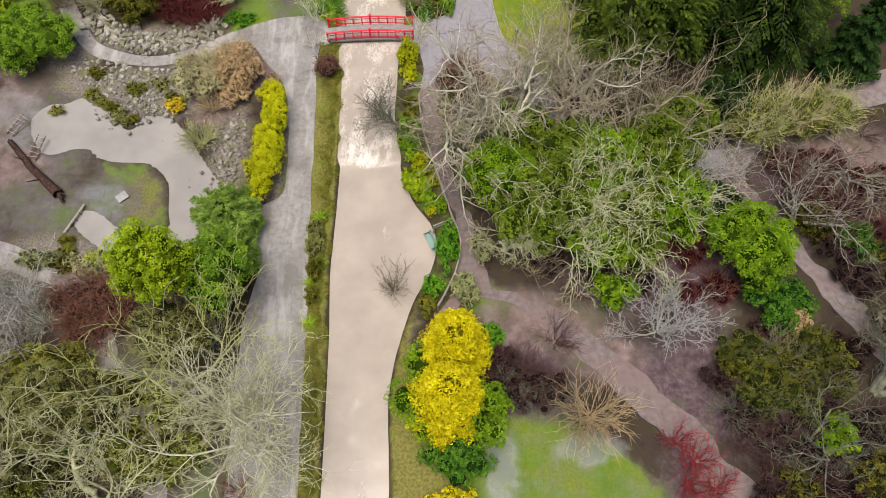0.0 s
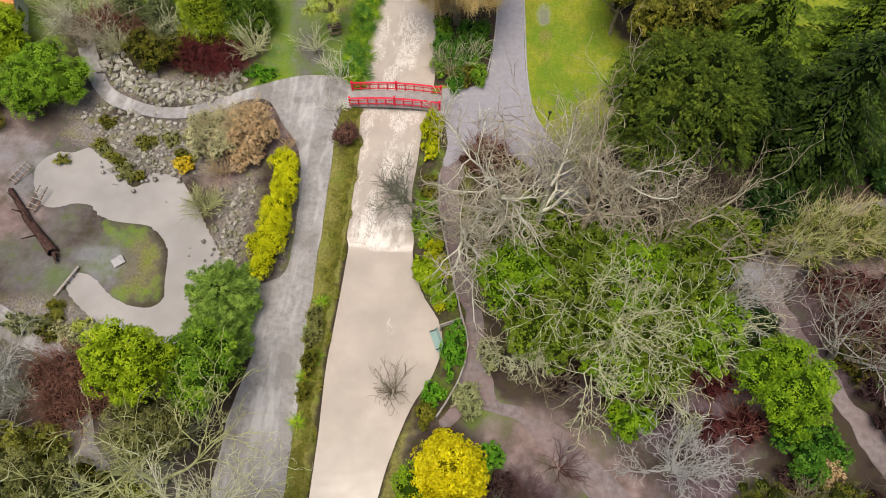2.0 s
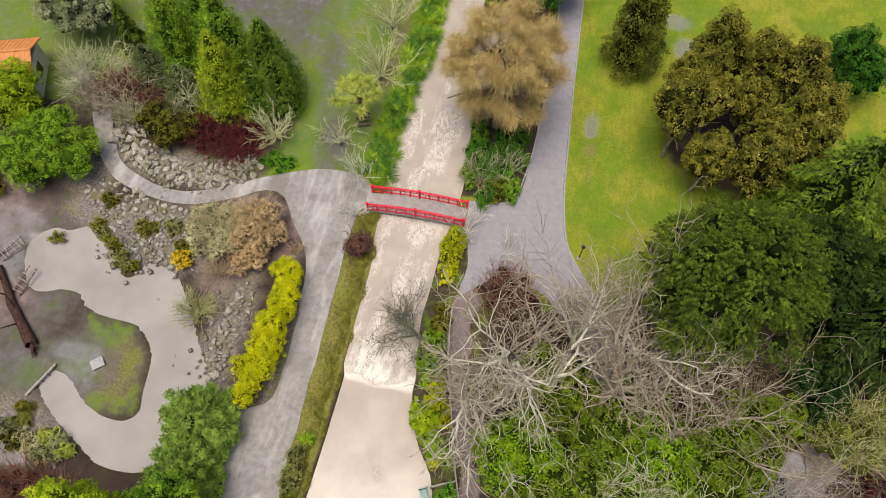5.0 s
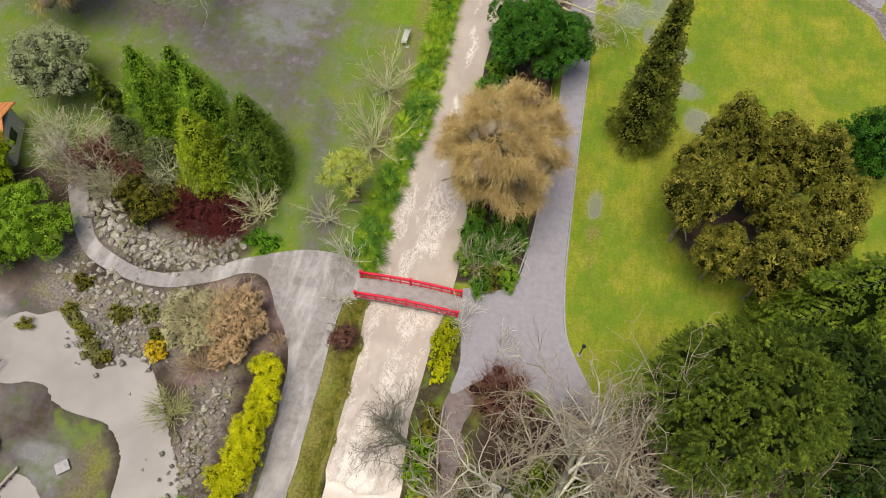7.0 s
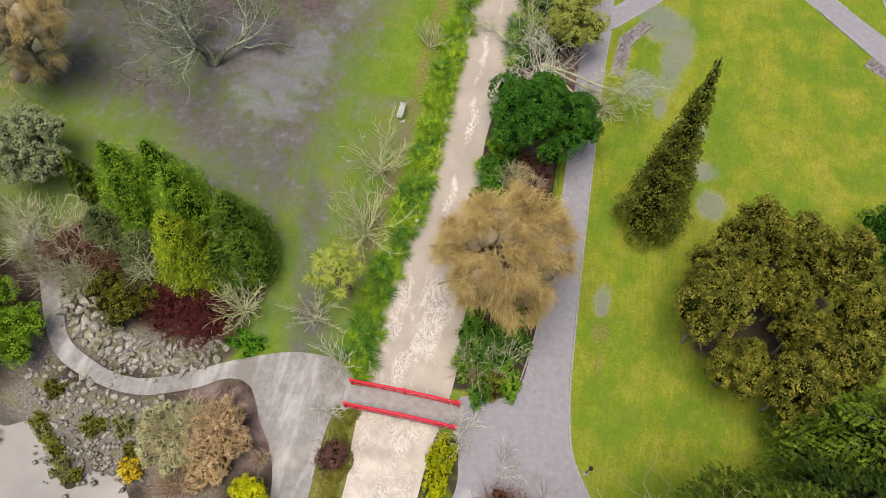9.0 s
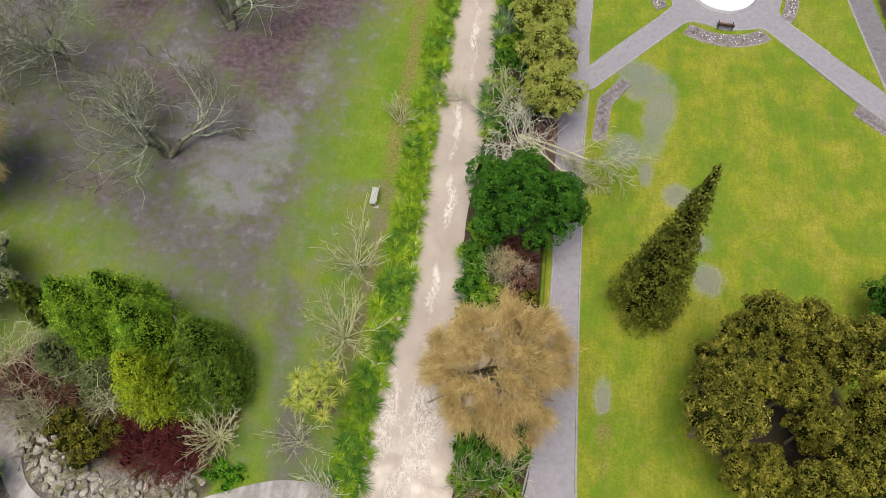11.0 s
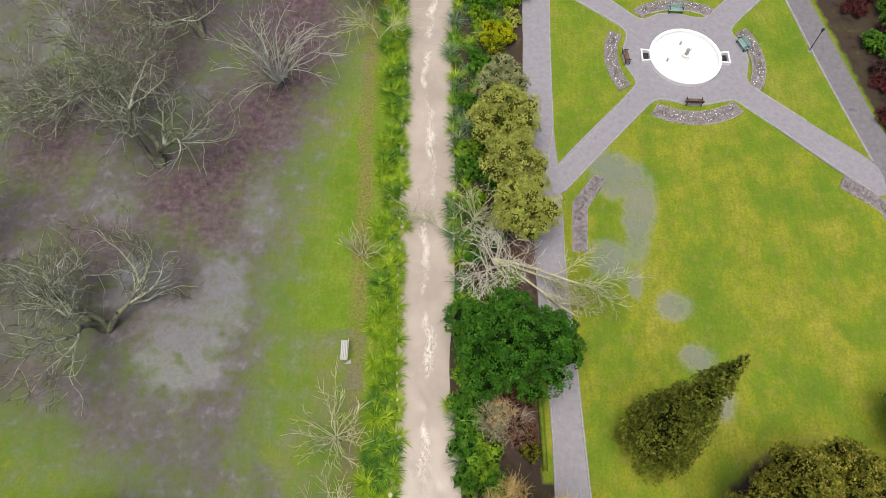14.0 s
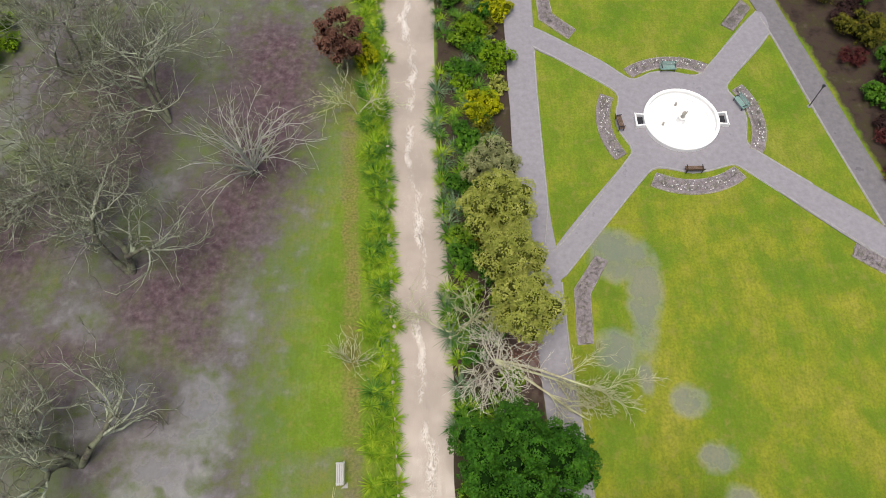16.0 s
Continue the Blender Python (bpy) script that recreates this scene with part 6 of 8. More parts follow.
for i, (x, y) in enumerate(((16.9, 11.0), (18.1, 9.6), (19.1, 7.6), (17.2, 8.0), (18.6, 5.4))):
    twig_bush(x, y, 480 + i, "crimson-stemmed leafless bush beside the path", B_CRIMSON, 1.9, 1.8, 30, (1.2, 1.2))
for i, (x, y) in enumerate(((4.8, 14.5), (7.4, 15.4), (8.4, 14.2), (4.2, 16.6), (6.2, 13.8))):
    twig_bush(x, y, 490 + i, "dark plum leafless bush in leaf litter", B_PLUM if i % 2 else B_DARK, 2.2, 1.5, 26, (1.2, 1.1))
for i, (x, y) in enumerate(((22.3, 17.6), (24.7, 16.2), (27.4, 17.6), (23.0, 14.2), (25.8, 13.6), (28.3, 15.4))):
    shrub(x, y, 500 + i, "olive-brown twiggy bush in the thicket", L_SPIRE, 1.9, 1.8, 2.2, 3000, 0.13, 0.3)
    twig_bush(x + 0.6, y - 0.5, 510 + i, "brown leafless undergrowth in the thicket", B_DARK, 2.0, 2.4, 20, (1.2, 1.1))
for i, (x, y) in enumerate(((22.8, 11.6), (25.1, 10.4), (23.0, 8.2), (26.0, 7.8), (28.5, 9.8), (29.8, 6.8), (21.4, 10.6), (31.6, 10.2))):
    twig_bush(x, y, 530 + i, "dark maroon leafless undergrowth beside the path", (B_PLUM, B_DARK, B_PLUM)[i % 3], 2.4, 2.0, 28, (1.2, 1.1))
for i, (x, y) in enumerate(((19.8, 25.8), (21.4, 22.6), (22.8, 27.6), (18.8, 26.8), (31.2, 31.6), (33.4, 29.8), (36.0, 32.0), (29.8, 33.6), (35.6, 28.0))):
    twig_bush(x, y, 540 + i, "maroon-stemmed leafless bush in leaf litter", B_RUST if i % 2 else B_RED, 2.3, 1.9, 26, (1.2, 1.1))
twig_bush(6.2, 16.0, 49, "plum-stemmed leafless bush in leaf litter", B_PLUM, 3.0, 1.8, 34)

twig_bush(8.6, 18.6, 149, "plum-stemmed low leafless bush", B_PLUM, 2.6, 1.4, 26)
for i, (x, y, r) in enumerate(((27.2, 38.0, 3.0), (30.4, 38.8, 3.4), (33.8, 39.2, 3.0))):
    shrub(x, y, 550 + i, "wide bush of olive-tan twigs beside the path", L_HONEY, r, 2.6, 3.6, 3000, 0.26, 0.12, 12, lift=0.9)
    twig_bush(x, y, 555 + i, "tan bare twigs in the wide bush", B_GILT if i % 2 else B_YELLOW, r * 1.15, 4.6, 60, (1.3, 1.2))

twig_bush(1.8, 43.6, 52, "domed maroon-brown leafless bush beside the road", B_RUST, 3.0, 2.6, 70, (1.3, 1.2))
twig_bush(25.0, 16.8, 53, "brown leafless bush in the litter", B_BROWN, 3.0, 2.2, 34)
twig_bush(21.5, 13.0, 148, "dark leafless bush in the litter", B_DARK, 2.6, 2.2, 30)

for i, (x, y, rx, rz, z, n) in enumerate(((4.2, 31.0, 2.4, 2.6, 3.2, 7000), (6.6, 35.6, 3.0, 3.0, 3.6, 9000), (9.6, 29.2, 3.2, 2.6, 3.0, 8500), (13.4, 31.8, 3.2, 2.8, 3.2, 8500), (17.6, 33.6, 3.0, 2.6, 3.0, 7500), (14.2, 26.8, 3.0, 2.2, 2.6, 7000), (18.4, 28.6, 2.8, 2.4, 2.6, 6500), (6.6, 27.6, 2.6, 2.0, 2.4, 6000), (2.8, 36.6, 1.6, 2.0, 2.4, 3500), (11.6, 35.2, 2.8, 2.4, 3.0, 6500), (10.4, 32.4, 2.4, 2.4, 3.4, 5500), (16.4, 30.6, 2.6, 2.4, 3.2, 6000), (12.0, 25.4, 2.2, 1.8, 2.2, 4200), (19.6, 36.2, 2.4, 2.2, 2.8, 4500))):
    leafy_tree(x, y, 60 + i, "ivy-covered evergreen with lime green leaves", L_IVY if i % 3 else L_LIME, rx * 1.12, rx * 1.12, rz * (0.7 if 33 < y and x < 12 else 1.15), z * (0.75 if 33 < y and x < 12 else 1.3), int(n * 1.4), 0.15, slim=0.66, name="ivy_clad_tree", clumps=15, group="ivy-clad trees")
UNDER = ((12.5, 39.5), (17.0, 40.0), (20.5, 38.8), (11.5, 43.2), (5.4, 39.8), (3.4, 41.6), (6.8, 42.6), (14.0, 35.0), (19.0, 42.6), (2.8, 38.4), (22.6, 42.4), (7.2, 24.4), (10.4, 22.6), (14.6, 24.4))
for i, (x, y) in enumerate(UNDER):
    twig_bush(x, y, 420 + i, "brown leafless undergrowth below the trees", B_BROWN if i % 3 else B_PLUM, 2.8, 2.2, 24, (1.2, 1.1))
OUTER = ((30.5, 8.0, 2.4, L_OLIVE), (34.5, 11.5, 2.6, L_OLIVE), (28.6, 17.2, 2.2, L_OLIVE), (36.5, 24.5, 2.6, L_OLIVE), (33.2, 27.0, 2.0, L_GREEN), (24.6, 7.4, 2.0, L_OLIVE), (38.5, 17.5, 2.8, L_OLIVE), (22.0, 16.5, 1.6, L_OLIVE))
for i, (x, y, r, m) in enumerate(OUTER):
    shrub(x, y, 440 + i, "dull olive green bush in the thicket", m, r, r, 1.9, int(1900 * r), 0.12)
for i, (x, y) in enumerate(((28.4, 13.6), (33.0, 18.4), (36.5, 14.0), (30.0, 30.4), (33.8, 31.0), (38.0, 29.0), (22.8, 10.2), (29.2, 35.6), (37.5, 38.0), (36, 7))):
    twig_bush(x, y, 460 + i, "dark leafless undergrowth in the thicket", B_DARK if i % 2 else B_PLUM, 2.8, 2.2, 22, (1.2, 1.1))
leafy_tree(23.8, 25.0, 70, "lime green evergreen with a rounded crown", L_LIME, 3.2, 3.2, 3.0, 3.4, 17000, 0.158)
shrub(26.0, 21.6, 71, "dark green evergreen bush beside the path", L_GREEN, 2.8, 2.4, 2.6, 8500, 0.145)
shrub(22.2, 29.8, 72, "dark grey-green bush below bare branches", L_BLACK, 2.8, 2.8, 2.8, 7140, 0.119)
shrub(27.3, 20.0, 73, "rusty brown bush in the wood", L_TAN, 1.2, 1.1, 1.3, 2550, 0.092)
shrub(13.4, 22.2, 74, "lime green bush below bare branches", L_LIME, 1.8, 1.6, 2.4, 5100, 0.158)
shrub(17.6, 22.4, 75, "small pale yellow flowering bush", L_PALE, 0.8, 0.8, 2.6, 1190, 0.092)
shrub(28.0, 11.0, 76, "lime green bush among bare trees", L_LIME, 1.6, 1.6, 2.0, 4080, 0.145)
shrub(25.0, 16.0, 77, "dull olive green bush in litter", L_OLIVE, 2.6, 2.4, 2.2, 6120, 0.106)
shrub(30.5, 28.5, 78, "dull green bush beside the path", L_OLIVE, 2.0, 2.0, 1.8, 4420, 0.106)
shrub(25.2, 41.0, 79, "dark green glossy bush", L_BLACK, 2.2, 2.4, 3.2, 8160, 0.158)
shrub(23.4, 38.6, 80, "pale green ivy bush", L_IVY, 1.4, 2.0, 2.4, 4420, 0.132)
conifer(37.2, 45.6, 81, "blackish green conical conifer beside the path", L_BLACK, 10.5, 3.0, 30, 0.34, 0.4, 0.1, 0.7, 190, tangle=0.5)

# ---- east lawn: cedars, the ring of evergreens, the spire ----
shaggy_tree(15.4, 43.6, 90, "broad dark green yew with shaggy drooping sprays", L_CEDAR, 6.4, 5.2, 7.0, 9.6, 6800, 17, 0.75, 0.14, clumps=44)
cedar(23.6, 53.4, 93, "dark green cedar behind the ring of evergreens", L_SPRAY, 16.0, 6.0, 84)
cedar(28.6, 47.0, 91, "tall dark green cedar with drooping boughs", L_NIGHT, 16.0, 7.4, 96)
cedar(33.0, 54.5, 92, "tall bright green cedar at the lawn's edge", L_SPRAY, 17.0, 7.6, 96)
shaggy_tree(21.6, 47.6, 94, "dark green yew between taller cedars", L_NIGHT, 4.6, 4.4, 5.0, 6.2, 3000, 16, 0.75, 0.145, clumps=30)
RC = (17.6, 61.7)
rng = np.random.default_rng(99)
for i in range(9):
    a, k = i * 0.698 + rng.uniform(-0.12, 0.12), rng.random()
    far = 5.3 + rng.uniform(-0.5, 0.5)
    w = 1.95 + 0.5 * k
    leafy_tree(RC[0] + far * math.cos(a), RC[1] + far * math.sin(a), 100 + i, "olive green evergreen in a dense ring", L_BRONZE if i % 3 else L_RING, w, w, 3.6 + 1.2 * k, 4.4 + 2.4 * k, 12500, 0.15, name="ring_evergreen", clumps=24, lump=0.28, group="ring of evergreens")
for i, (x, y, w) in enumerate(((15.6, 63.4, 1.6), (18.6, 63.4, 1.9), (19.6, 60.8, 1.7))):
    leafy_tree(x, y, 112 + i, "olive green evergreen inside the ring", L_RING, w, w, 3.4, 4.2, 10000, 0.15, name="ring_evergreen", clumps=20, lump=0.3, group="ring of evergreens")
cone_tree(8.7, 69.7, 110, "slim dark spruce with a thin tip on the lawn", L_SPIRE, 20.5, 2.7, 24000, 0.17, 0.45, profile=1.12, name="spruce", lump=0.3, tall=0.8, lift=-0.3, lean=(-0.04, 0), core=0.66)
leafy_tree(27.4, 71.0, 111, "dark green round evergreen at the lawn's side", L_DARK, 3.0, 3.0, 3.4, 3.4, 13600, 0.145)

# ---- between the river and the road ----
def willow(x, y, seed, n=24000):
    """A weeping willow: limbs, heads of fine shoots that arch over and hang, and a tangle inside."""
    rng = np.random.default_rng(seed)
    ob = thing("willow", x, y, 0, "golden brown weeping willow without leaves", "tree")
    trunk_part(rng, ob, 8.5, 0.45, B_BROWN, 14, 4.6, 0.4)
    m = 110
    heads = unit(rng.normal(size=(m, 3)) * np.array([1, 1, 0.8]) + np.array([0, 0, 0.35]))
    hp = heads * np.array([4.4, 4.7, 5.2]) * rng.uniform(0.6, 1.04, (m, 1)) + np.array([0, 0, 7.8])
    inner_mass(rng, ob, [(*(p * np.array([0.72, 0.72, 0.9])), 1.1, 1.1, 1.2) for p in hp[:60]], 0.85, B_UMBER)
    k = rng.integers(0, m, n)
    p = hp[k] + rng.normal(0, 0.3, (n, 3))
    d = unit(heads[k] * np.array([0.7, 0.7, 0.3]) + rng.normal(0, 0.6, (n, 3)) + np.array([0, 0, 0.45]))
    v, f = ribbons(p, d, rng.uniform(0.4, 1.5, n), rng.uniform(0.02, 0.042, n), rng, rng.uniform(2.0, 5.0, n), 2, 0.8)
    v[:, 2] = np.maximum(v[:, 2], 0.1)
    tagged(part("hanging_growth", mesh_of("hanging_growth", v, f, L_WILLOW), None, ob), kind="stuff")


willow(-2.2, 60.1, 120, 32000)
leafy_tree(-1.7, 75.3, 121, "dense dark green evergreen with a domed crown", L_DARK, 5.0, 3.9, 3.2, 3.9, 35700, 0.158, clumps=26, lump=0.28)
shrub(-2.2, 55.6, 122, "green strappy bush beside the bridge", L_GREEN, 1.6, 2.4, 1.5, 3600, 0.4, 0.12, lift=0.8)
shrub(-0.4, 57.2, 622, "green strappy bush below the willow", L_GREEN, 1.7, 2.6, 1.5, 3600, 0.4, 0.12, lift=0.8)
shrub(-1.2, 53.4, 623, "brown-green brush at the road's corner", L_OLIVE, 2.0, 1.3, 1.1, 3200, 0.12)
twig_bush(-0.6, 55.0, 123, "tangle of pale bare twigs on the bank", B_LICHEN, 2.8, 1.8, 30)
shrub(-3.3, 46.6, 124, "yellow-green bush along the bank wall", L_YELLOW, 1.0, 2.0, 1.4, 4080, 0.119)
twig_bush(-2.5, 48.8, 125, "pale leafless twigs beside the bridge", B_PALE, 2.4, 2.2, 18)
twig_bush(1.0, 47.5, 126, "pale sparse leafless twigs over the asphalt", B_PALE, 2.0, 1.6, 12)
twig_bush(-10.8, 45.2, 127, "brown leafless bush on the bank", B_PLUM, 1.5, 1.8, 40, (1.2, 1.2))
thicket(-10.8, 45.2, 870, "russet brown thicket on the bank by the bridge", L_RUST, 1.2, 1.7, 1700)
twig_bush(-12.6, 51.9, 128, "pale leafless shrub beside the bridge", B_PALE, 2.4, 2.4, 20)
twig_bush(-12.4, 48.4, 129, "pale leafless shrub at the path's corner", B_PALE, 1.7, 1.8, 16)
twig_bush(-2.6, 70.2, 130, "brown leafless bush below the evergreen", B_BROWN, 1.9, 1.4, 34)
shrub(-4.6, 70.6, 131, "green strappy bush on the bank", L_GREEN, 0.9, 2.4, 1.2, 1500, 0.4, 0.16, lift=0.8)
for i, (x, y) in enumerate(((-3.2, 54.2), (-3.4, 56.6), (-3.5, 59.0), (-1.6, 52.6), (0.2, 53.6))):
    shrub(x, y, 645 + i, "green strappy bush along the river bank", L_GREEN if i % 2 else L_CYPRESS, 0.9, 1.4, 1.1, 1500, 0.34, 0.14, lift=0.8)
twig_bush(-2.4, 54.0, 651, "tangle of pale dry twigs beside the bridge", B_TWIG, 2.4, 1.8, 34, (1.3, 1.2))
shrub(-3.7, 72.6, 640, "green strappy bush on the bank", L_GREEN, 1.0, 1.8, 1.2, 1500, 0.3, 0.2, lift=0.7)
shrub(-3.2, 68.6, 641, "green leafy bush below the willow", L_CYPRESS, 1.2, 1.6, 1.2, 1700, 0.2, 0.4)
thicket(-1.2, 72.6, 642, "brown dry thicket beneath the evergreen", L_RUST, 1.6, 1.0, 1700)
twig_bush(-1.6, 70.6, 643, "pale dry twigs beside the road", B_TWIG, 1.8, 1.4, 44, (1.3, 1.2))
shrub(-0.2, 69.0, 644, "olive brush beside the road", L_OLIVE, 0.9, 1.2, 0.9, 1300, 0.14)
for i, (x, y, m) in enumerate(((-4.6, 66.6, L_GREEN), (-3.6, 67.6, L_CYPRESS), (-4.8, 68.8, L_DARK), (-3.0, 66.2, L_GREEN), (-5.0, 72.0, L_GREEN), (-4.9, 74.0, L_CYPRESS), (-4.8, 77.2, L_GREEN), (-3.6, 78.8, L_CYPRESS))):
    shrub(x, y, 655 + i, "green strappy bush along the river bank", m, 1.1, 1.2, 1.2, 1500, 0.32, 0.16, lift=0.8)
for i, (x, y) in enumerate(((-2.4, 71.6), (-1.6, 73.0), (-0.9, 70.0))):
    thicket(x, y, 665 + i, "tan and brown dry thicket beside the road", L_TAN if i == 0 else L_RUST, 1.4, 1.3, 1700)
twig_bush(-3.0, 71.0, 669, "pale dry twigs on the bank", B_LICHEN, 1.8, 1.8, 50, (1.3, 1.2))
structure("hedge_road", strip(curve_through([(0.9, 67.5), (0.75, 71), (0.55, 75)], False, 0.5), 0.3, 0.55, 0.6), leafy("clipped_hedge", (0.05, 0.09, 0.01), (0.13, 0.19, 0.015), (0.2, 0.26, 0.03)), "low clipped hedge along the road", "hedge")


def fallen_tree():
    rng = np.random.default_rng(137)
    lv = grow(rng, 1, 7.0, 2.8, 0.13, (1.7, 1.6, 1.5, 0.9), 0.0, 0.2, 0.022, 0.1, leans=((-0.03, 0.02, 8.0), (0.02, -0.3, 7.6), (-0.04, -0.14, 6.0)))
    ob = thing("fallen_tree", -2.8, 83.6, 0.5, "fallen bare tree lying across the road onto the lawn", "tree")
    ob.matrix_basis = pose(-2.8, 83.6, 1.3, 0, 89, -12)
    dress(ob, lv, B_LICHEN, B_LICHEN)


fallen_tree()
bare_tree(-2.6, 83.6, 132, "broken bare tree with pale splayed branches", B_PALE, 12, 2.6, 2.6, 0.11, kids=(1.4, 1.3, 1.0), flare=1.7, wob=0.16, droop=0.25)
twig_bush(-0.6, 84.2, 232, "rusty brown broken twigs beside the road", B_RUST, 1.9, 1.2, 30)
bare_tree(-5.6, 86.6, 133, "bare twiggy tree reaching over the river", B_LICHEN, 4, 3.2, 2.8, 0.1, kids=(1.5, 1.3, 1.1), flare=1.2)
NE = ((-0.9, 86.6, 2.8, 3.0, 3.8, L_OLIVE), (-1.6, 90.6, 2.7, 3.0, 4.4, L_OLIVE), (-2.2, 94.8, 2.9, 3.0, 4.4, L_OLIVE), (-2.4, 99.2, 2.3, 2.4, 3.4, L_YELLOW))
for i, (x, y, rx, rz, z, mat) in enumerate(NE):
    leafy_tree(x, y, 140 + i, "yellowish olive evergreen between river and road", L_HONEY if i < 3 else L_PALE, rx, rx, rz, z, 14000, 0.16, slim=0.42, name="olive_evergreen", clumps=22, lump=0.3)
BANKSHRUBS = ((-2.6, 107.6, 2.0, 1.6, L_YELLOW), (-0.9, 113.6, 1.6, 1.8, L_LIME), (-3.4, 116.8, 1.6, 1.8, L_LIME), (-0.8, 119.6, 1.6, 1.6, L_YELLOW), (-4.2, 104.0, 1.4, 1.3, L_GREEN), (-4.9, 99.5, 1.3, 1.3, L_GREEN), (-4.6, 92.5, 1.4, 1.3, L_GREEN), (-5.0, 112.2, 1.1, 1.4, L_GREEN), (-2.0, 122.8, 1.8, 1.8, L_GREEN), (-5.0, 79.5, 1.0, 1.0, L_GREEN))
for i, (x, y, r, h, mat) in enumerate(BANKSHRUBS):
    shrub(x, y, 160 + i, "rounded evergreen bush on the planted bank", mat, r, r, h, int(2600 * r), 0.13)
rng = np.random.default_rng(700)
for i in range(26):
    y = 79 + i * 1.75
    x = float(np.interp(y, [75, 95, 125], [-4.3, -4.4, -4.8])) + rng.uniform(-0.5, 0.5) + (2.6 if i % 3 == 2 else (1.2 if i % 3 else 0))
    shrub(x, y, 700 + i, "low evergreen planting on the river bank", (L_GREEN, L_CYPRESS, L_LIME, L_DARK)[i % 4], rng.uniform(0.8, 1.3), rng.uniform(0.8, 1.3), rng.uniform(0.9, 1.5), 2300, 0.14, 0.4)
for i in range(20):
    y = 77.5 + i * 2.35
    if not 81 < y < 86:
        shrub(rng.uniform(-3.4, -0.9), y, 760 + i, "low mixed planting beside the road", (L_LIME, L_GREEN, L_OLIVE, L_CYPRESS, L_HONEY)[i % 5], rng.uniform(0.8, 1.2), rng.uniform(0.9, 1.4), rng.uniform(0.7, 1.2), 1500, 0.17, 0.35)
for i, (x, y, rr, hh, m) in enumerate(((34.6, 116.0, 2.4, 2.0, L_OLIVE), (33.6, 108.0, 1.5, 1.4, L_GREEN), (35.0, 102.0, 1.8, 1.6, L_OLIVE), (36.5, 111.5, 2.2, 2.2, L_GREEN), (31.8, 121.5, 2.0, 2.2, L_OLIVE), (36.0, 122.0, 3.0, 3.0, L_GREEN))):
    shrub(x, y, 175 + i, "dark evergreen bush in red leaf litter", m, rr, rr, hh, int(2600 * rr), 0.13)

# ---- west bank ----
shrub(-2.9, 38.3, 190, "lime green bush on the bank", L_LIME, 0.9, 1.6, 1.2, 2550, 0.132, base=-0.2)
shrub(-2.3, 32.7, 191, "broad-leaved lime green bush on the bank", L_SPRING, 1.0, 1.7, 1.1, 1200, 0.42, 0.5, base=-0.2)
shrub(0.4, 26.6, 192, "bright green clipped bush inside the fence", L_BRIGHT, 0.9, 2.4, 1.3, 4420, 0.106)
shrub(-0.9, 22.9, 193, "bright green rounded bush on the bank", L_BRIGHT, 0.95, 0.95, 1.2, 2380, 0.106)
shrub(1.7, 22.6, 194, "pale green spiky bush at the fence", L_PALE, 1.1, 1.3, 1.4, 900, 0.55, 0.14, lift=0.8)
shrub(-0.2, 30.6, 195, "small lime green bush on the bank", L_LIME, 0.7, 0.8, 0.7, 1190, 0.119)
shrub(-1.0, 30.0, 196, "small yellow-green bush on the bank", L_YELLOW, 0.5, 0.5, 0.6, 765, 0.106)
shrub(-0.8, 33.0, 197, "small yellow-green bush on the bank", L_YELLOW, 0.5, 0.5, 0.6, 765, 0.106)
shrub(3.2, 26.2, 198, "pale buff-green bush beside the path", L_PALE, 1.0, 1.6, 1.8, 2890, 0.106)

for i, (x, y, r, m) in enumerate(((-3.0, 36.6, 0.9, L_LIME), (-2.8, 40.6, 0.9, L_OLIVE), (-1.9, 34.6, 0.8, L_YELLOW), (-1.4, 31.4, 0.7, L_LIME), (-3.3, 44.6, 0.8, L_YELLOW), (-1.2, 21.6, 0.7, L_OLIVE))):
    shrub(x, y, 620 + i, "low leafy bush on the river bank", m, r, r * 1.5, 1.0, 1500, 0.2, 0.45, base=-0.15)
for i, (x, y, r) in enumerate(((-10.5, 26.6, 0.8), (-10.3, 24.4, 0.7), (-10.6, 28.2, 0.6), (-10.4, 22.2, 0.5))):
    shrub(x, y, 600 + i, "brownish olive bush on the grassy bank", L_OLIVE if i % 2 else L_MOSSY, r, r * 1.6, 1.0, 1700, 0.11)

# the yellow hedge by the gravel path
rng = np.random.default_rng(200)
hedge = thing("yellow_hedge", 0, 0, 0, "long lumpy hedge of yellow-green conifers beside the gravel path", "hedge")
rows = []
for i in range(54):
    y = 31.2 + i * 0.201
    x = -15.35 + 0.45 * math.sin((y - 31) * 0.28)
    r = 0.45 + 0.35 * rng.random()
    rows.append((x + rng.normal(0, 0.52), y, 1.3 + 0.5 * rng.random(), r, r, 0.9 + 0.6 * rng.random()))
inner_mass(rng, hedge, rows, 0.84, core_shade(L_HEDGE.name))
v, f = shell(rng, rows, 40000, 0.15, 0.6, 0.3, 0.5, 0.4, 0.05)
part("foliage", mesh_of("foliage", v, f, L_HEDGE), None, hedge)
tagged(part("stem_base", limb_mesh("stem_base", np.array([(x, y, -0.1, x, y, 1.4, 0.05, 0.03) for x, y, *_ in rows]), 5, B_BROWN), None, hedge), kind="stuff")

def flax(x, y, s, rz, meshes, i, z=0.0):
    ob = thing("flax_clump", x, y, z, "green strap-leaved clump on the river bank", "plant", "bank plants", rz)
    ob.scale = (s, s, s)
    tagged(part("leaf_tuft", meshes[i % len(meshes)], None, ob), kind="stuff")


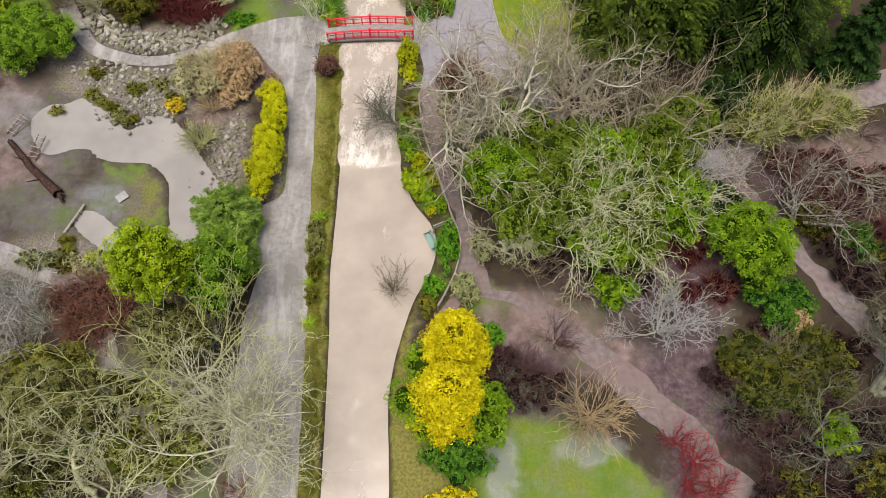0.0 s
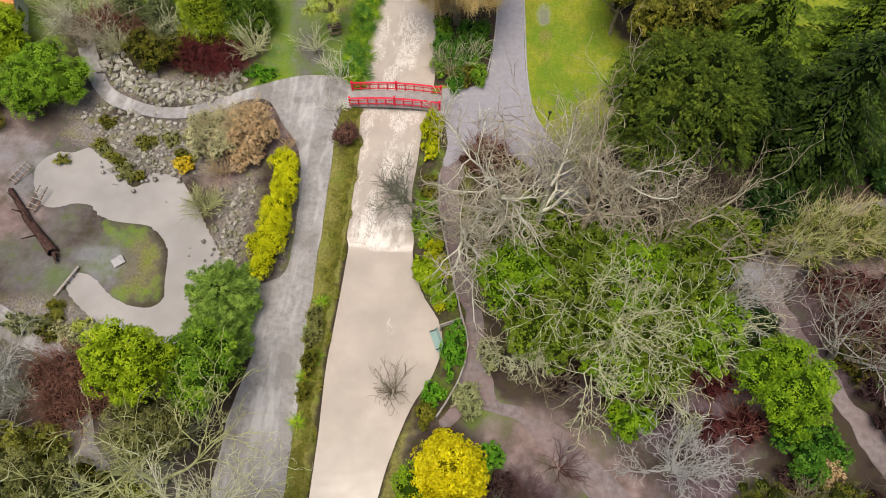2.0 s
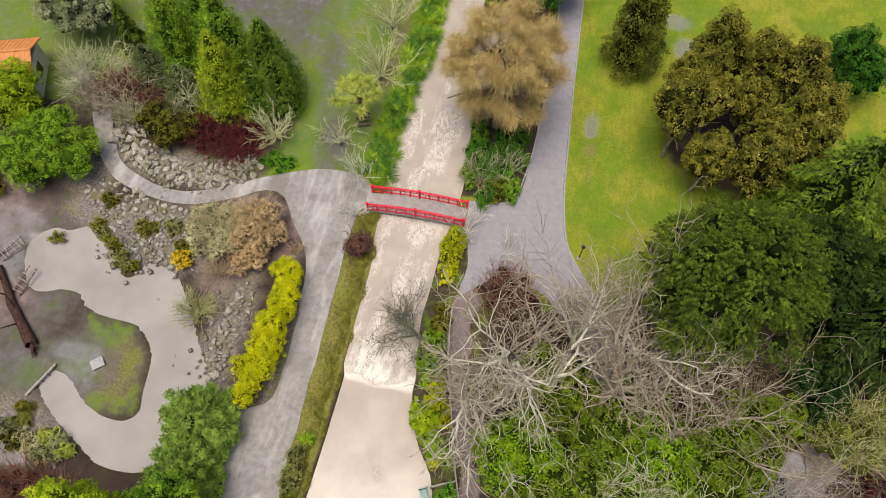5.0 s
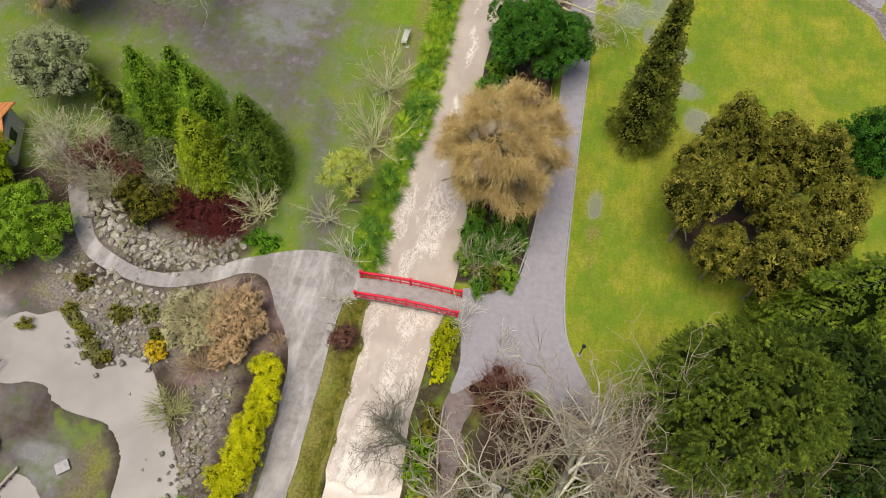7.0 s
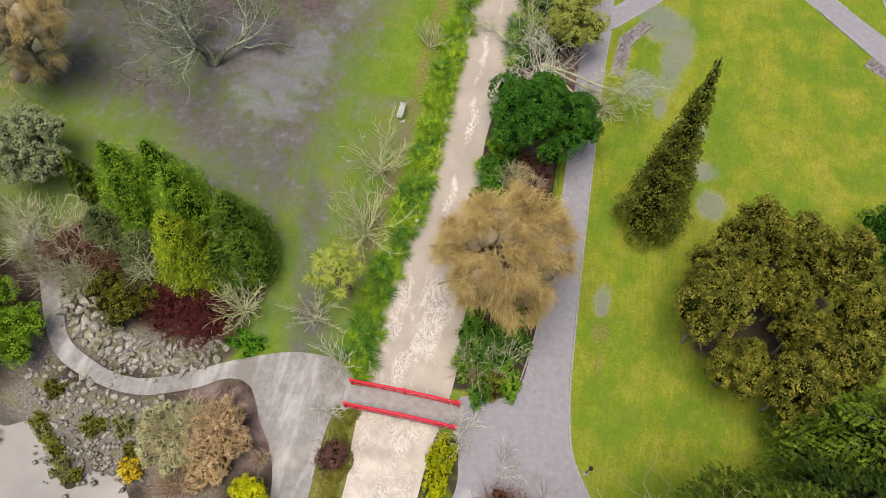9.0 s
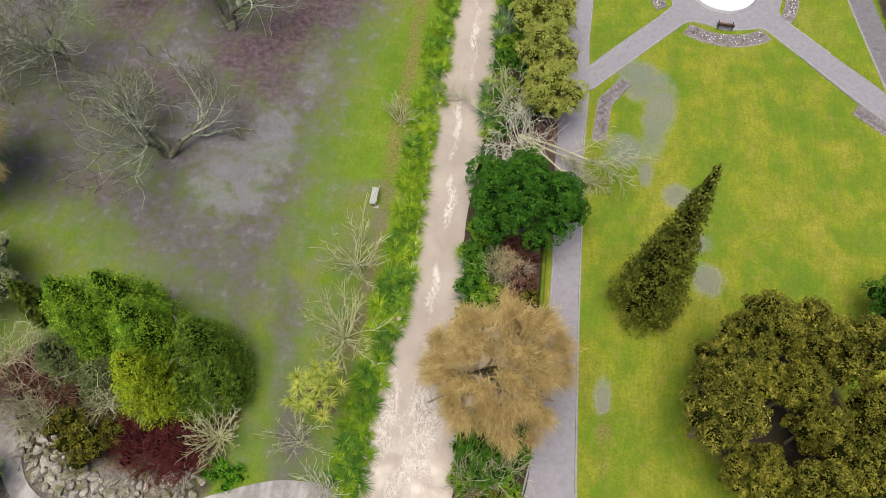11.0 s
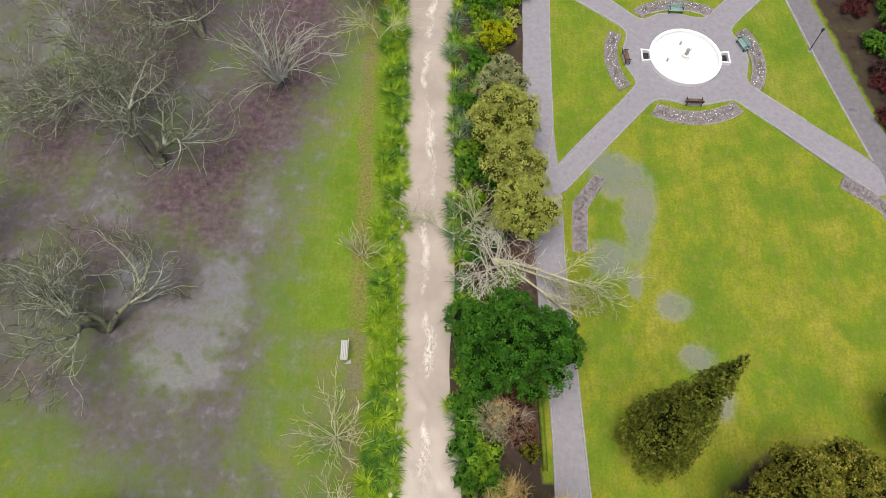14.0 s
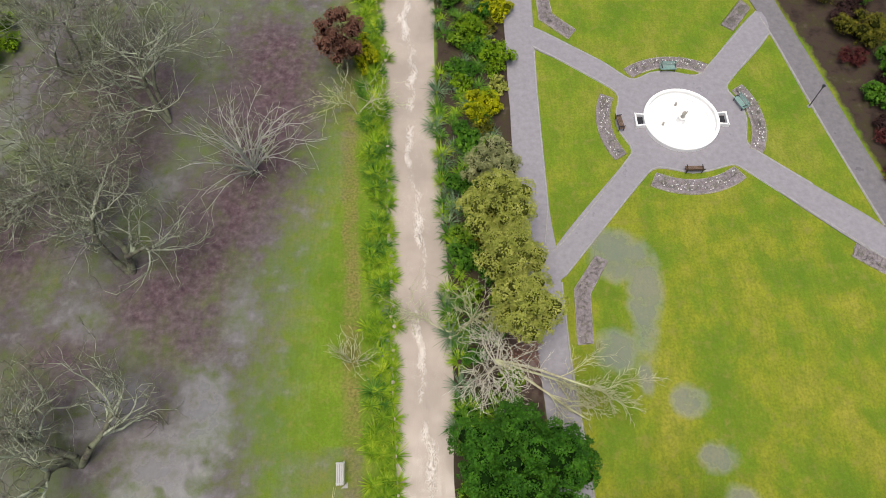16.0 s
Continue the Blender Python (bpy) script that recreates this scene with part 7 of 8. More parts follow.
FLAX = [flax_mesh(300 + i, 64, 1.2, L_FLAX) for i in range(4)]
DEEP_FLAX = [flax_mesh(310 + i, 70, 1.3, L_DEEPFLAX) for i in range(3)]
BLUE_FLAX = [flax_mesh(320 + i, 60, 1.5, L_BLUEFLAX) for i in range(3)]
rng = np.random.default_rng(301)
west_line, east_line = curve_through(RIVER_W, False, 0.5), curve_through(RIVER_E, False, 0.5)[::-1]
k = 0
y = 51.9
while y < 124:
    xw = float(np.interp(y, west_line[:, 1], west_line[:, 0]))
    for off in (0.15, 0.95, 1.7):
        if rng.random() < (0.95 if off < 1.2 else 0.6):
            flax(xw - off + rng.normal(0, 0.15), y + rng.normal(0, 0.2), rng.uniform(0.7, 1.15), rng.uniform(0, 360), DEEP_FLAX if rng.random() < (0.5 if y < 72 else 0.25) else FLAX, k, -0.25 if off < 0.5 else 0.0)
            k += 1
    y += 0.9
y = 66.0
while y < 124:
    xe = float(np.interp(y, east_line[:, 1], east_line[:, 0]))
    if not 72 < y < 78 and rng.random() < 0.85:
        flax(xe + 0.5 + rng.normal(0, 0.25), y, rng.uniform(0.7, 1.2), rng.uniform(0, 360), (DEEP_FLAX, BLUE_FLAX, FLAX)[k % 3], k, -0.15)
        k += 1
    y += 1.0
for y in np.arange(78.5, 124, 0.8):
    for _ in range(2):
        x = rng.uniform(-5.4, -1.0)
        if not (81.5 < y < 85.5 or (84 < y < 98 and x > -3.6)):
            flax(x, y + rng.normal(0, 0.3), rng.uniform(0.6, 1.1), rng.uniform(0, 360), (DEEP_FLAX, DEEP_FLAX, BLUE_FLAX, FLAX)[int(rng.integers(0, 4))], k)
            k += 1
for y in (23.5, 25.0, 27.0, 20.0, 29.5):
    flax(-10.4 + rng.normal(0, 0.2), y, 0.8, rng.uniform(0, 360), FLAX, k, 0)
    k += 1

rng = np.random.default_rng(305)
n = 16000
gy = rng.uniform(2, 49, n)
wx = np.interp(gy, west_line[:, 1], west_line[:, 0])
gx = wx - 0.2 - np.abs(rng.normal(0, 0.75, n)) + 0.35 * np.sin(gy * 1.7)
at = np.stack([gx, gy, rng.uniform(0.0, 0.06, n) - 0.2 * (gx > wx - 0.35)], 1)
v, f = leaves(at, np.array([0, 0, 0.6]) + rng.normal(0, 0.6, (n, 3)), np.array([0, 0, 0.7]) + rng.normal(0, 0.6, (n, 3)), rng.uniform(0.15, 0.42, n), rng.uniform(0.04, 0.1, n))
tagged(new("bank_grass", mesh_of("bank_grass", v, f, L_MOSS)), "rough olive mossy grass along the river bank", "grass", "", "stuff")

# ---- pond garden ----
conifer(-17.6, 28.6, 210, "feathery green conifer at the pond's edge", L_FEATHER, 4.6, 3.0, 18, 0.34, 0.26, 0.0, 0.5, 260, curl=0.3, tangle=0.6, name="low_conifer")
conifer(-17.2, 25.2, 211, "feathery dark green conifer beside the path", L_FEATHER, 5.0, 3.0, 18, 0.34, 0.26, 0.0, 0.5, 260, curl=0.3, tangle=0.6, name="low_conifer")
leafy_tree(-19.6, 20.8, 212, "tall yellow-green conifer with a rounded crown", L_SPRING, 2.6, 2.4, 4.4, 8.6, 17000, 0.14, name="round_conifer", clumps=22, lump=0.3)
leafy_tree(-16.8, 21.8, 213, "green conifer behind bare branches", L_CYPRESS, 2.6, 2.6, 3.4, 5.4, 13000, 0.15, name="round_conifer")
bare_tree(-14.0, 10.2, 214, "large bare tree with thick gnarled pale limbs", B_PALE, 3, 4.6, 6.2, 0.34, leans=((0.1, 0.3, 4.2), (0.45, 0.1, 4.4), (-0.35, 0.05, 4.4)), twig_mat=B_LICHEN, kids=(2.2, 2.1, 2.5, 1.6), fine=0.02, wob=0.17)
bare_tree(-19.0, 15.2, 215, "bare tree with yellowish lichened twigs", B_YELLOW, 2, 6.0, 5.4, 0.26, flare=0.7, **BIG)
leafy_tree(-26.6, 12.6, 1216, "olive domed tree of fine lichened twigs", L_MOSSY, 3.6, 3.4, 3.0, 3.2, 13000, 0.2, slim=0.16, clumps=26, lump=0.26, lift=0.7)
leafy_tree(-19.6, 17.8, 1217, "olive twiggy underside of the round conifer", L_MOSSY, 3.0, 2.6, 2.8, 3.6, 11000, 0.2, slim=0.16, clumps=24, lump=0.26, lift=0.7)
leafy_tree(-31.0, 9.4, 1218, "olive domed tree of fine lichened twigs", L_MOSSY, 3.4, 3.4, 2.6, 2.8, 10000, 0.2, slim=0.16, clumps=24, lump=0.26, lift=0.7)
bare_tree(-24.5, 7.6, 216, "bare tree with greenish lichened twigs", B_LICHEN, 2, 5.0, 5.6, 0.3, flare=0.7, **BIG)
bare_tree(-32.0, 8.5, 217, "bare tree with greenish lichened twigs", B_LICHEN, 2, 5.0, 5.6, 0.3, flare=0.7, **BIG)
bare_tree(-33.5, 21.5, 218, "grey leafless tree beside the path", B_SILVER, 3, 3.2, 3.4, 0.18, kids=(1.7, 1.35, 1.4, 0.7))
shrub(-29.4, 16.2, 219, "yellow-green bush in the thicket", L_CUSHION, 2.8, 2.2, 2.8, 9000, 0.12)
shrub(-31.0, 13.2, 1219, "yellow-green bush in the thicket", L_MOSSY, 2.6, 2.6, 2.4, 7000, 0.12)
shrub(-28.5, 11.5, 220, "green bush below bare branches", L_CYPRESS, 3.0, 3.0, 2.2, 7140, 0.132)
for i, (x, y) in enumerate(((-29.4, 21.8), (-27.4, 22.6), (-25.4, 20.3), (-27.9, 19.6), (-24.9, 22.0), (-26.4, 18.6))):
    twig_bush(x, y, 560 + i, "rusty brown leafless bush under the conifer", B_RUST, 2.3, 2.2, 40, (1.25, 1.2))
for i, (x, y) in enumerate(((-33.3, 22.0), (-31.0, 20.0), (-32.6, 18.4), (-35.4, 23.0), (-36.0, 19.6), (-34.0, 16.4))):
    twig_bush(x, y, 570 + i, "grey leafless bush beside the path", B_GREY, 2.4, 2.2, 34, (1.25, 1.2))
for i, (x, y) in enumerate(((-29.5, 11.8), (-26.6, 12.8), (-23.4, 12.6), (-27.9, 8.7), (-24.3, 9.6), (-20.3, 9.0), (-26.0, 6.8), (-21.1, 6.8), (-32.2, 12.6), (-31.4, 7.6), (-18.0, 12.6), (-35.0, 9.4))):
    twig_bush(x, y, 580 + i, "greenish lichened leafless brush in the thicket", (B_LICHEN, B_YELLOW, B_LICHEN, B_BROWN)[i % 4], 2.2, 2.6, 18, (1.3, 1.2))
for i, (x, y) in enumerate(((-28.6, 13.6), (-25.0, 11.0), (-31.0, 10.0), (-22.0, 9.6), (-33.6, 13.4), (-18.6, 9.6), (-26.6, 8.0), (-30.0, 6.6), (-23.6, 14.0), (-20.4, 13.0), (-34.4, 8.0), (-28.0, 16.0))):
    shrub(x, y, 595 + i, "mossy olive bush under lichened branches", L_HONEY if i % 2 else L_OLIVE, 2.3, 2.1, 2.0, 2600, 0.13, 0.4)
twig_bush(-22.0, 17.2, 522, "brown leafless brush beside the path", B_BROWN, 2.6, 2.0, 30)
twig_bush(-17.5, 19.2, 523, "pale leafless brush beside the gravel path", B_LICHEN, 2.4, 2.2, 30)
shrub(-21.0, 10.0, 524, "olive brush under bare trees", L_OLIVE, 2.4, 2.4, 1.4, 4000, 0.12)
shrub(-35.5, 14.0, 525, "olive brush under bare trees", L_OLIVE, 2.8, 2.4, 1.4, 4000, 0.12)


twig_bush(-14.4, 7.4, 223, "dark red-brown thicket by the path", B_RUST, 2.2, 2.0, 30)
def fallen_log():
    """A felled trunk with the stubs of its limbs and a splayed root end."""
    g = np.random.default_rng(224)
    ob = thing("fallen_log", -32.7, 31.7, 0, "dark reddish fallen trunk lying beside the pond", "log")
    segs, p, r = [], Vector((0, 0, 0.3)), 0.46
    for i in range(6):
        q = p + Vector((-0.95 + g.normal(0, 0.08), 0.88 + g.normal(0, 0.08), g.normal(0, 0.03)))
        segs.append((*p, *q, r, r * 0.9))
        p, r = q, r * 0.9
    rings = [segs[0][:3] + (segs[0][6],)] + [q[3:6] + (q[7],) for q in segs]
    ang = np.arange(9) * 6.283 / 9
    vs = np.concatenate([np.stack([x + 0.7 * r * np.cos(ang), y + 0.7 * r * np.cos(ang), z + r * np.sin(ang)], 1) + g.normal(0, 0.05, (9, 3)) for x, y, z, r in rings])
    part("trunk", mesh_of("trunk", vs, [(i * 9 + j, i * 9 + (j + 1) % 9, i * 9 + 9 + (j + 1) % 9, i * 9 + 9 + j) for i in range(6) for j in range(9)], B_LOG, True), None, ob)
    for i in range(7):
        a = i * 0.9
        part("root", limb_mesh("root", np.array([(0, 0, 0.3, 0.45 + 0.2 * g.random(), -0.5 + 0.75 * math.cos(a) * 0.6, 0.35 + 0.3 * math.sin(a), 0.15, 0.04)]), 5, B_LOG), None, ob)
    for i in range(4):
        x0 = -1.6 - i * 1.0
        part("limb", limb_mesh("limb", np.array([(x0, -x0 * 0.93, 0.4, x0 - 0.3 + g.normal(0, 0.5), -x0 * 0.93 + g.normal(0, 0.8), 1.0 + g.random(), 0.1, 0.03)]), 5, B_LOG), None, ob)


fallen_log()
bare_tree(-39.0, 33.0, 225, "plum brown bare tree on the mud", B_PLUM, 3, 3.0, 3.6, 0.16, kids=(1.7, 1.35, 1.4, 0.7))
shrub(-33.0, 25.6, 226, "pale twiggy bush by the path", L_PALE, 2.0, 1.1, 0.8, 2380, 0.092)
shrub(-30.5, 24.9, 227, "low olive bush on the pond's bank", L_OLIVE, 1.4, 0.9, 0.8, 1700, 0.092)
shrub(-27.8, 24.4, 228, "pale low bush on the pond's bank", L_PALE, 1.6, 0.9, 0.8, 1870, 0.092)
leafy_tree(-38.2, 47.4, 230, "bright green dense evergreen by the pond", L_FRESH, 4.0, 4.0, 2.6, 2.0, 24000, 0.14, slim=0.3, clumps=22, lump=0.3)
leafy_tree(-43.5, 51.5, 231, "yellow-green evergreen behind the pond path", L_SPRING, 3.2, 3.2, 2.8, 2.6, 12750, 0.158)
shrub(-44.0, 44.0, 232, "olive bush at the pond's far end", L_OLIVE, 2.8, 2.6, 2.2, 6120, 0.132)
shrub(-18.9, 44.4, 233, "dense russet-tan leafless shrub by the pond path", L_TAN, 2.4, 3.0, 3.6, 13000, 0.24, 0.14, 56, lift=0.6, lump=0.17)
shrub(-19.2, 42.4, 133, "tan leafless shrub beside the hedge", L_TAN, 1.8, 2.0, 1.8, 5000, 0.24, 0.14, 36, lift=0.6, lump=0.18)
shrub(-22.2, 43.6, 234, "dense pale cream-green leafless shrub among the rocks", L_BUFF, 2.9, 2.8, 3.2, 13000, 0.24, 0.14, 56, lift=0.6, lump=0.17)
twig_bush(-21.2, 44.0, 134, "golden twigs rising through the cream shrub", B_GILT, 3.0, 3.6, 80, (1.7, 1.4))
twig_bush(-18.8, 44.6, 135, "tan twigs rising through the russet shrub", B_TAN, 2.2, 3.8, 60, (1.7, 1.4))
twig_bush(-20.8, 40.8, 235, "tan leafless shrub beside the rocks", B_TAN, 1.8, 1.6, 40)
twig_bush(-21.4, 37.0, 236, "pale leafless shrub at the water's edge", B_YELLOW, 2.0, 1.8, 60, (1.3, 1.2))
twig_bush(-15.7, 43.9, 237, "tan grassy shrub at the hedge's end", B_TAN, 0.7, 1.3, 34)
shrub(-24.2, 41.0, 238, "small golden yellow bush among rocks", L_AMBER, 1.0, 0.9, 1.0, 1700, 0.106)
CUSHIONS = ((-28.4, 43.2, 1.05, L_CUSHION), (-26.3, 43.7, 0.95, L_MOSSY), (-24.4, 44.2, 0.9, L_MOSSY), (-24.9, 42.2, 0.7, L_OLIVE), (-32.4, 42.6, 0.7, L_CUSHION), (-31.6, 42.0, 0.7, L_MOSSY), (-30.8, 41.4, 0.75, L_CUSHION), (-30.0, 40.9, 0.6, L_OLIVE), (-29.4, 40.2, 0.8, L_MOSSY), (-28.6, 39.6, 0.8, L_MOSSY), (-28.0, 39.6, 0.6, L_OLIVE), (-35.2, 40.6, 0.7, L_CUSHION), (-32.4, 45.0, 0.9, L_OLIVE), (-24.1, 41.9, 0.7, L_CUSHION))
for i, (x, y, r, m) in enumerate(CUSHIONS):
    shrub(x, y, 240 + i, "low mossy green cushion among rocks", m, r, r * 0.9, 0.5, int(1700 * r), 0.09, base=-0.08)
for i, (x, y, r, m) in enumerate(((-29.9, 25.3, 0.8, L_BUFF), (-28.3, 25.7, 0.9, L_STRAP), (-29.0, 24.6, 0.8, L_BUFF), (-26.6, 25.0, 0.7, L_STRAP), (-27.5, 25.7, 0.7, L_PALE), (-30.7, 26.4, 0.8, L_CUSHION), (-31.0, 27.2, 0.6, L_OLIVE))):
    shrub(x, y, 1240 + i, "tufted pale grass on the pond's south bank", m, r, r * 0.8, 0.7, 700, 0.34, 0.1, lift=0.9)

# ---- north-west garden ----
CYP = dict(profile=0.72, lump=0.25, tall=1.5, lift=0.8, size=0.13, core=0.66)
cone_tree(-31.3, 60.2, 260, "bright green conical cypress in a close group", L_CYPRESS, 11.0, 3.0, 25000, **CYP)
cone_tree(-28.7, 61.2, 261, "green conical cypress in a close group", L_CYPRESS, 10.8, 2.9, 20000, **CYP)
cone_tree(-25.9, 59.2, 262, "tall green conical cypress in a close group", L_CYPRESS, 11.6, 3.1, 26000, **CYP)
cone_tree(-25.6, 56.5, 263, "yellow-green conical cypress before taller ones", L_TIP, 9.8, 2.7, 23000, **CYP)
cone_tree(-22.6, 59.4, 264, "dark green conical cypress with a dead brown side", L_DEEP, 9.0, 2.7, 19000, **CYP)
cone_tree(-21.3, 57.6, 267, "small dark conical cypress beside the mud", L_DEEP, 7.0, 2.2, 13000, **CYP)
cone_tree(-23.2, 56.8, 1265, "low dark conical cypress below taller ones", L_DEEP, 5.6, 2.0, 12000, **CYP)
cone_tree(-33.2, 57.4, 265, "grey-green conical cypress in a close group", L_SAGE, 5.4, 2.2, 12000, **CYP)
cone_tree(-30.0, 56.6, 1266, "grey-green bushy cypress in a close group", L_SAGE, 4.6, 1.9, 9000, **CYP)
bare_tree(-21.2, 55.6, 1264, "dead pale tree leaning on the cypresses", B_PALE, 1, 6.0, 1.6, 0.09, kids=(1.2, 1.0, 0.8), leans=((-0.35, 0.5, 6.5),), twig_mat=B_BROWN)
conifer(-37.4, 61.4, 266, "small dark weeping conifer", L_CEDAR, 6.0, 1.5, 22, 0.4, 0.36, 0.5, 0.8, 70)
shrub(-30.2, 52.4, 1267, "olive green bush above the rock bank", L_OLIVE, 2.9, 2.3, 2.6, 6460, 0.119)
for i, (x, y, r) in enumerate(((-26.6, 52.8, 2.6), (-23.2, 53.2, 2.6), (-24.6, 51.6, 2.4), (-24.6, 55.2, 2.4), (-22.6, 51.8, 2.0), (-27.0, 54.6, 2.0))):
    twig_bush(x, y, 268 + 500 + i, "low maroon-stemmed leafless thicket above the rocks", B_RED, r, 1.5, 46, (1.25, 1.2))
vase_tree(-20.9, 54.2, 269, "pale rounded leafless shrub", B_GILDED, 34, 2.9, 1.5, -0.05, 0.035, name="vase_shrub")
shrub(-19.9, 51.9, 270, "low bright green ground cover", L_BRIGHT, 1.8, 1.2, 0.35, 2550, 0.092)
twig_bush(-22.4, 50.7, 271, "pale leafless shrub above the rocks", B_PALE, 1.2, 1.0, 26)
bare_tree(-27.0, 55.6, 272, "bare tree with yellowish spreading branches", B_LICHEN, 4, 2.4, 2.6, 0.12, kids=(1.4, 1.2, 1.0), flare=1.2)
twig_bush(-33.2, 55.4, 573, "pinkish brown leafless bush above the rocks", B_RUST, 2.6, 2.6, 44, (1.25, 1.2))
twig_bush(-30.0, 55.4, 574, "pale grey leafless bush below the conifers", B_LICHEN, 2.2, 2.2, 40, (1.25, 1.2))
bare_tree(-34.8, 54.6, 273, "pinkish grey leafless shrub above rocks", B_TWIG, 6, 2.6, 2.6, 0.1, kids=(1.4, 1.2, 1.0), flare=1.0)
for i, (x, y, r, m, lab) in enumerate(((-36.6, 55.4, 2.6, B_RUST, "pinkish brown leafless bush over the path"), (-37.6, 53.6, 2.2, B_BROWN, "brown leafless bush over the path"), (-41.0, 57.2, 2.6, B_LICHEN, "pale leafless bush behind the path"), (-39.6, 55.0, 2.2, B_PALE, "pale grey leafless bush behind the path"), (-34.2, 53.4, 2.2, B_LICHEN, "pale lichened leafless bush above the rocks"))):
    twig_bush(x, y, 1270 + i, lab, m, r, 2.2, 56, (1.3, 1.2))
bare_tree(-38.6, 56.4, 274, "pale leafless shrub behind the path", B_LICHEN, 6, 2.6, 2.6, 0.1, kids=(1.4, 1.2, 1.0), flare=1.0)
leafy_tree(-42.0, 62.2, 275, "hazy grey-green rounded tree on the lawn", L_GREY, 4.4, 4.2, 3.4, 3.6, 20000, 0.15, slim=0.42, clumps=34, lump=0.22)
vase_tree(-15.2, 54.9, 276, "sparse pale leafless shrub by the track", B_LICHEN, 18, 2.6, 1.1, 0.1, 0.03, name="vase_shrub")


def cordyline(x, y, seed, heads, spread, high, mat, label):
    """A small branching tree whose limbs end in rosettes of long strap leaves."""
    rng = np.random.default_rng(seed)
    ob = thing("cabbage_tree", x, y, 0, label, "tree")
    part("trunk", limb_mesh("trunk", np.array([(0, 0, -0.1, 0.05, 0, high * 0.3, 0.14, 0.12), (0.05, 0, high * 0.3, 0, 0.1, high * 0.55, 0.12, 0.1)]), 7, B_BROWN), None, ob)
    for i in range(heads):
        a, k = i * 2.39996, math.sqrt((i + 0.4) / heads)
        tip = np.array([math.cos(a) * spread * k, math.sin(a) * spread * k, high * (1.02 - 0.3 * k * k) + rng.uniform(-0.2, 0.2)])
        mid = tip * np.array([0.45, 0.45, 0.8])
        part("limb", limb_mesh("limb", np.array([(0, 0.1, high * 0.5, *mid, 0.08, 0.06), (*mid, *tip, 0.06, 0.05)]), 5, B_BROWN), None, ob)
        n = 90
        d = rng.normal(size=(n, 3)) + np.array([0, 0, 0.55])
        v, f = ribbons(np.repeat(tip[None], n, 0), d, rng.uniform(0.5, 0.95, n), rng.uniform(0.05, 0.08, n), rng, rng.uniform(0.3, 1.4, n), 3)
        tagged(part("leaf_head", mesh_of("leaf_head", v, f, mat), None, ob), kind="stuff")
    return ob


cordyline(-14.1, 57.9, 277, 13, 2.0, 4.6, L_STRAP, "small yellow-green tree with strap-leaved heads beside the table")
vase_tree(-13.7, 63.0, 278, "pale yellow leafless tree of upright stems on the lawn", B_GILDED, 30, 4.4, 1.5, -0.2, 0.045)
vase_tree(-14.1, 69.3, 279, "pale leafless tree beside the bank plants", B_LICHEN, 22, 4.2, 1.6, -0.1, 0.045, B_GILDED)
twig_bush(-13.6, 84.2, 280, "pale leafless shrub at the lawn's edge", B_LICHEN, 2.2, 2.2, 22)
bare_tree(-13.9, 107.6, 281, "pale bare tree behind the bank plants", B_LICHEN, 4, 2.6, 2.6, 0.1, kids=(1.4, 1.2, 1.0), flare=1.0)
leafy_tree(-15.4, 113.0, 282, "reddish brown leafy tree on the river bank", L_RUST, 2.3, 2.8, 2.6, 3.8, 5100, 0.172, clumps=18, lump=0.26)
shrub(-13.5, 114.0, 283, "yellow-green bush below the maroon tree", L_YELLOW, 1.2, 2.2, 1.6, 3400, 0.132)
NW = dict(kids=(2.0, 2.0, 2.3, 1.4), fine=0.02, wob=0.23, bulk=1.5)
bare_tree(-32.8, 76.8, 1285, "multi-stemmed bare tree standing on flooded mud", B_SAGE, 5, 5.4, 4.6, 0.3, leans=((-1.2, 0.5, 5.2), (-0.45, 0.6, 5.8), (0.2, 0.7, 5.2), (0.6, 0.5, 4.8)), twig_mat=B_DARK, trunk_mat=B_DARK, **NW)
bare_tree(-31.6, 92.0, 286, "multi-stemmed bare tree with mossy branches", B_SAGE, 4, 5.0, 4.6, 0.3, leans=((-1.5, 0.5, 6.4), (-0.4, 0.6, 5.8), (0.1, 0.5, 5.4)), twig_mat=B_DARK, trunk_mat=B_DARK, **NW)
vase_tree(-22.7, 101.4, 287, "grey bare tree with many arching stems", B_SILVER, 30, 7.4, 0.66, 0.45, 0.085, B_SAGE)
bare_tree(-30.8, 107.0, 288, "leaning dark bare tree with mossy branches", B_SAGE, 3, 5.4, 6.2, 0.28, leans=((-0.9, 0.25, 6.0), (-0.5, 0.7, 5.5), (-0.2, 0.2, 5)), twig_mat=B_DARK, trunk_mat=B_DARK, **NW)
bare_tree(-38.0, 100.0, 289, "bare tree with brown branches", B_SAGE, 4, 5.0, 6.2, 0.3, flare=1.0, twig_mat=B_DARK, trunk_mat=B_DARK, **NW)
bare_tree(-46.0, 86.0, 290, "bare tree with mossy branches", B_SAGE, 4, 5.0, 6.2, 0.3, flare=1.0, twig_mat=B_DARK, trunk_mat=B_DARK, **NW)
bare_tree(-40.0, 113.0, 291, "bare tree with brown branches", B_SAGE, 4, 5.0, 6.2, 0.3, flare=1.0, twig_mat=B_DARK, trunk_mat=B_DARK, **NW)
willow(-46.5, 71.5, 292, 13000)
shrub(-49.0, 116.0, 293, "green bush at the park's far side", L_LIME, 2.4, 4.0, 2.0, 6120, 0.145)

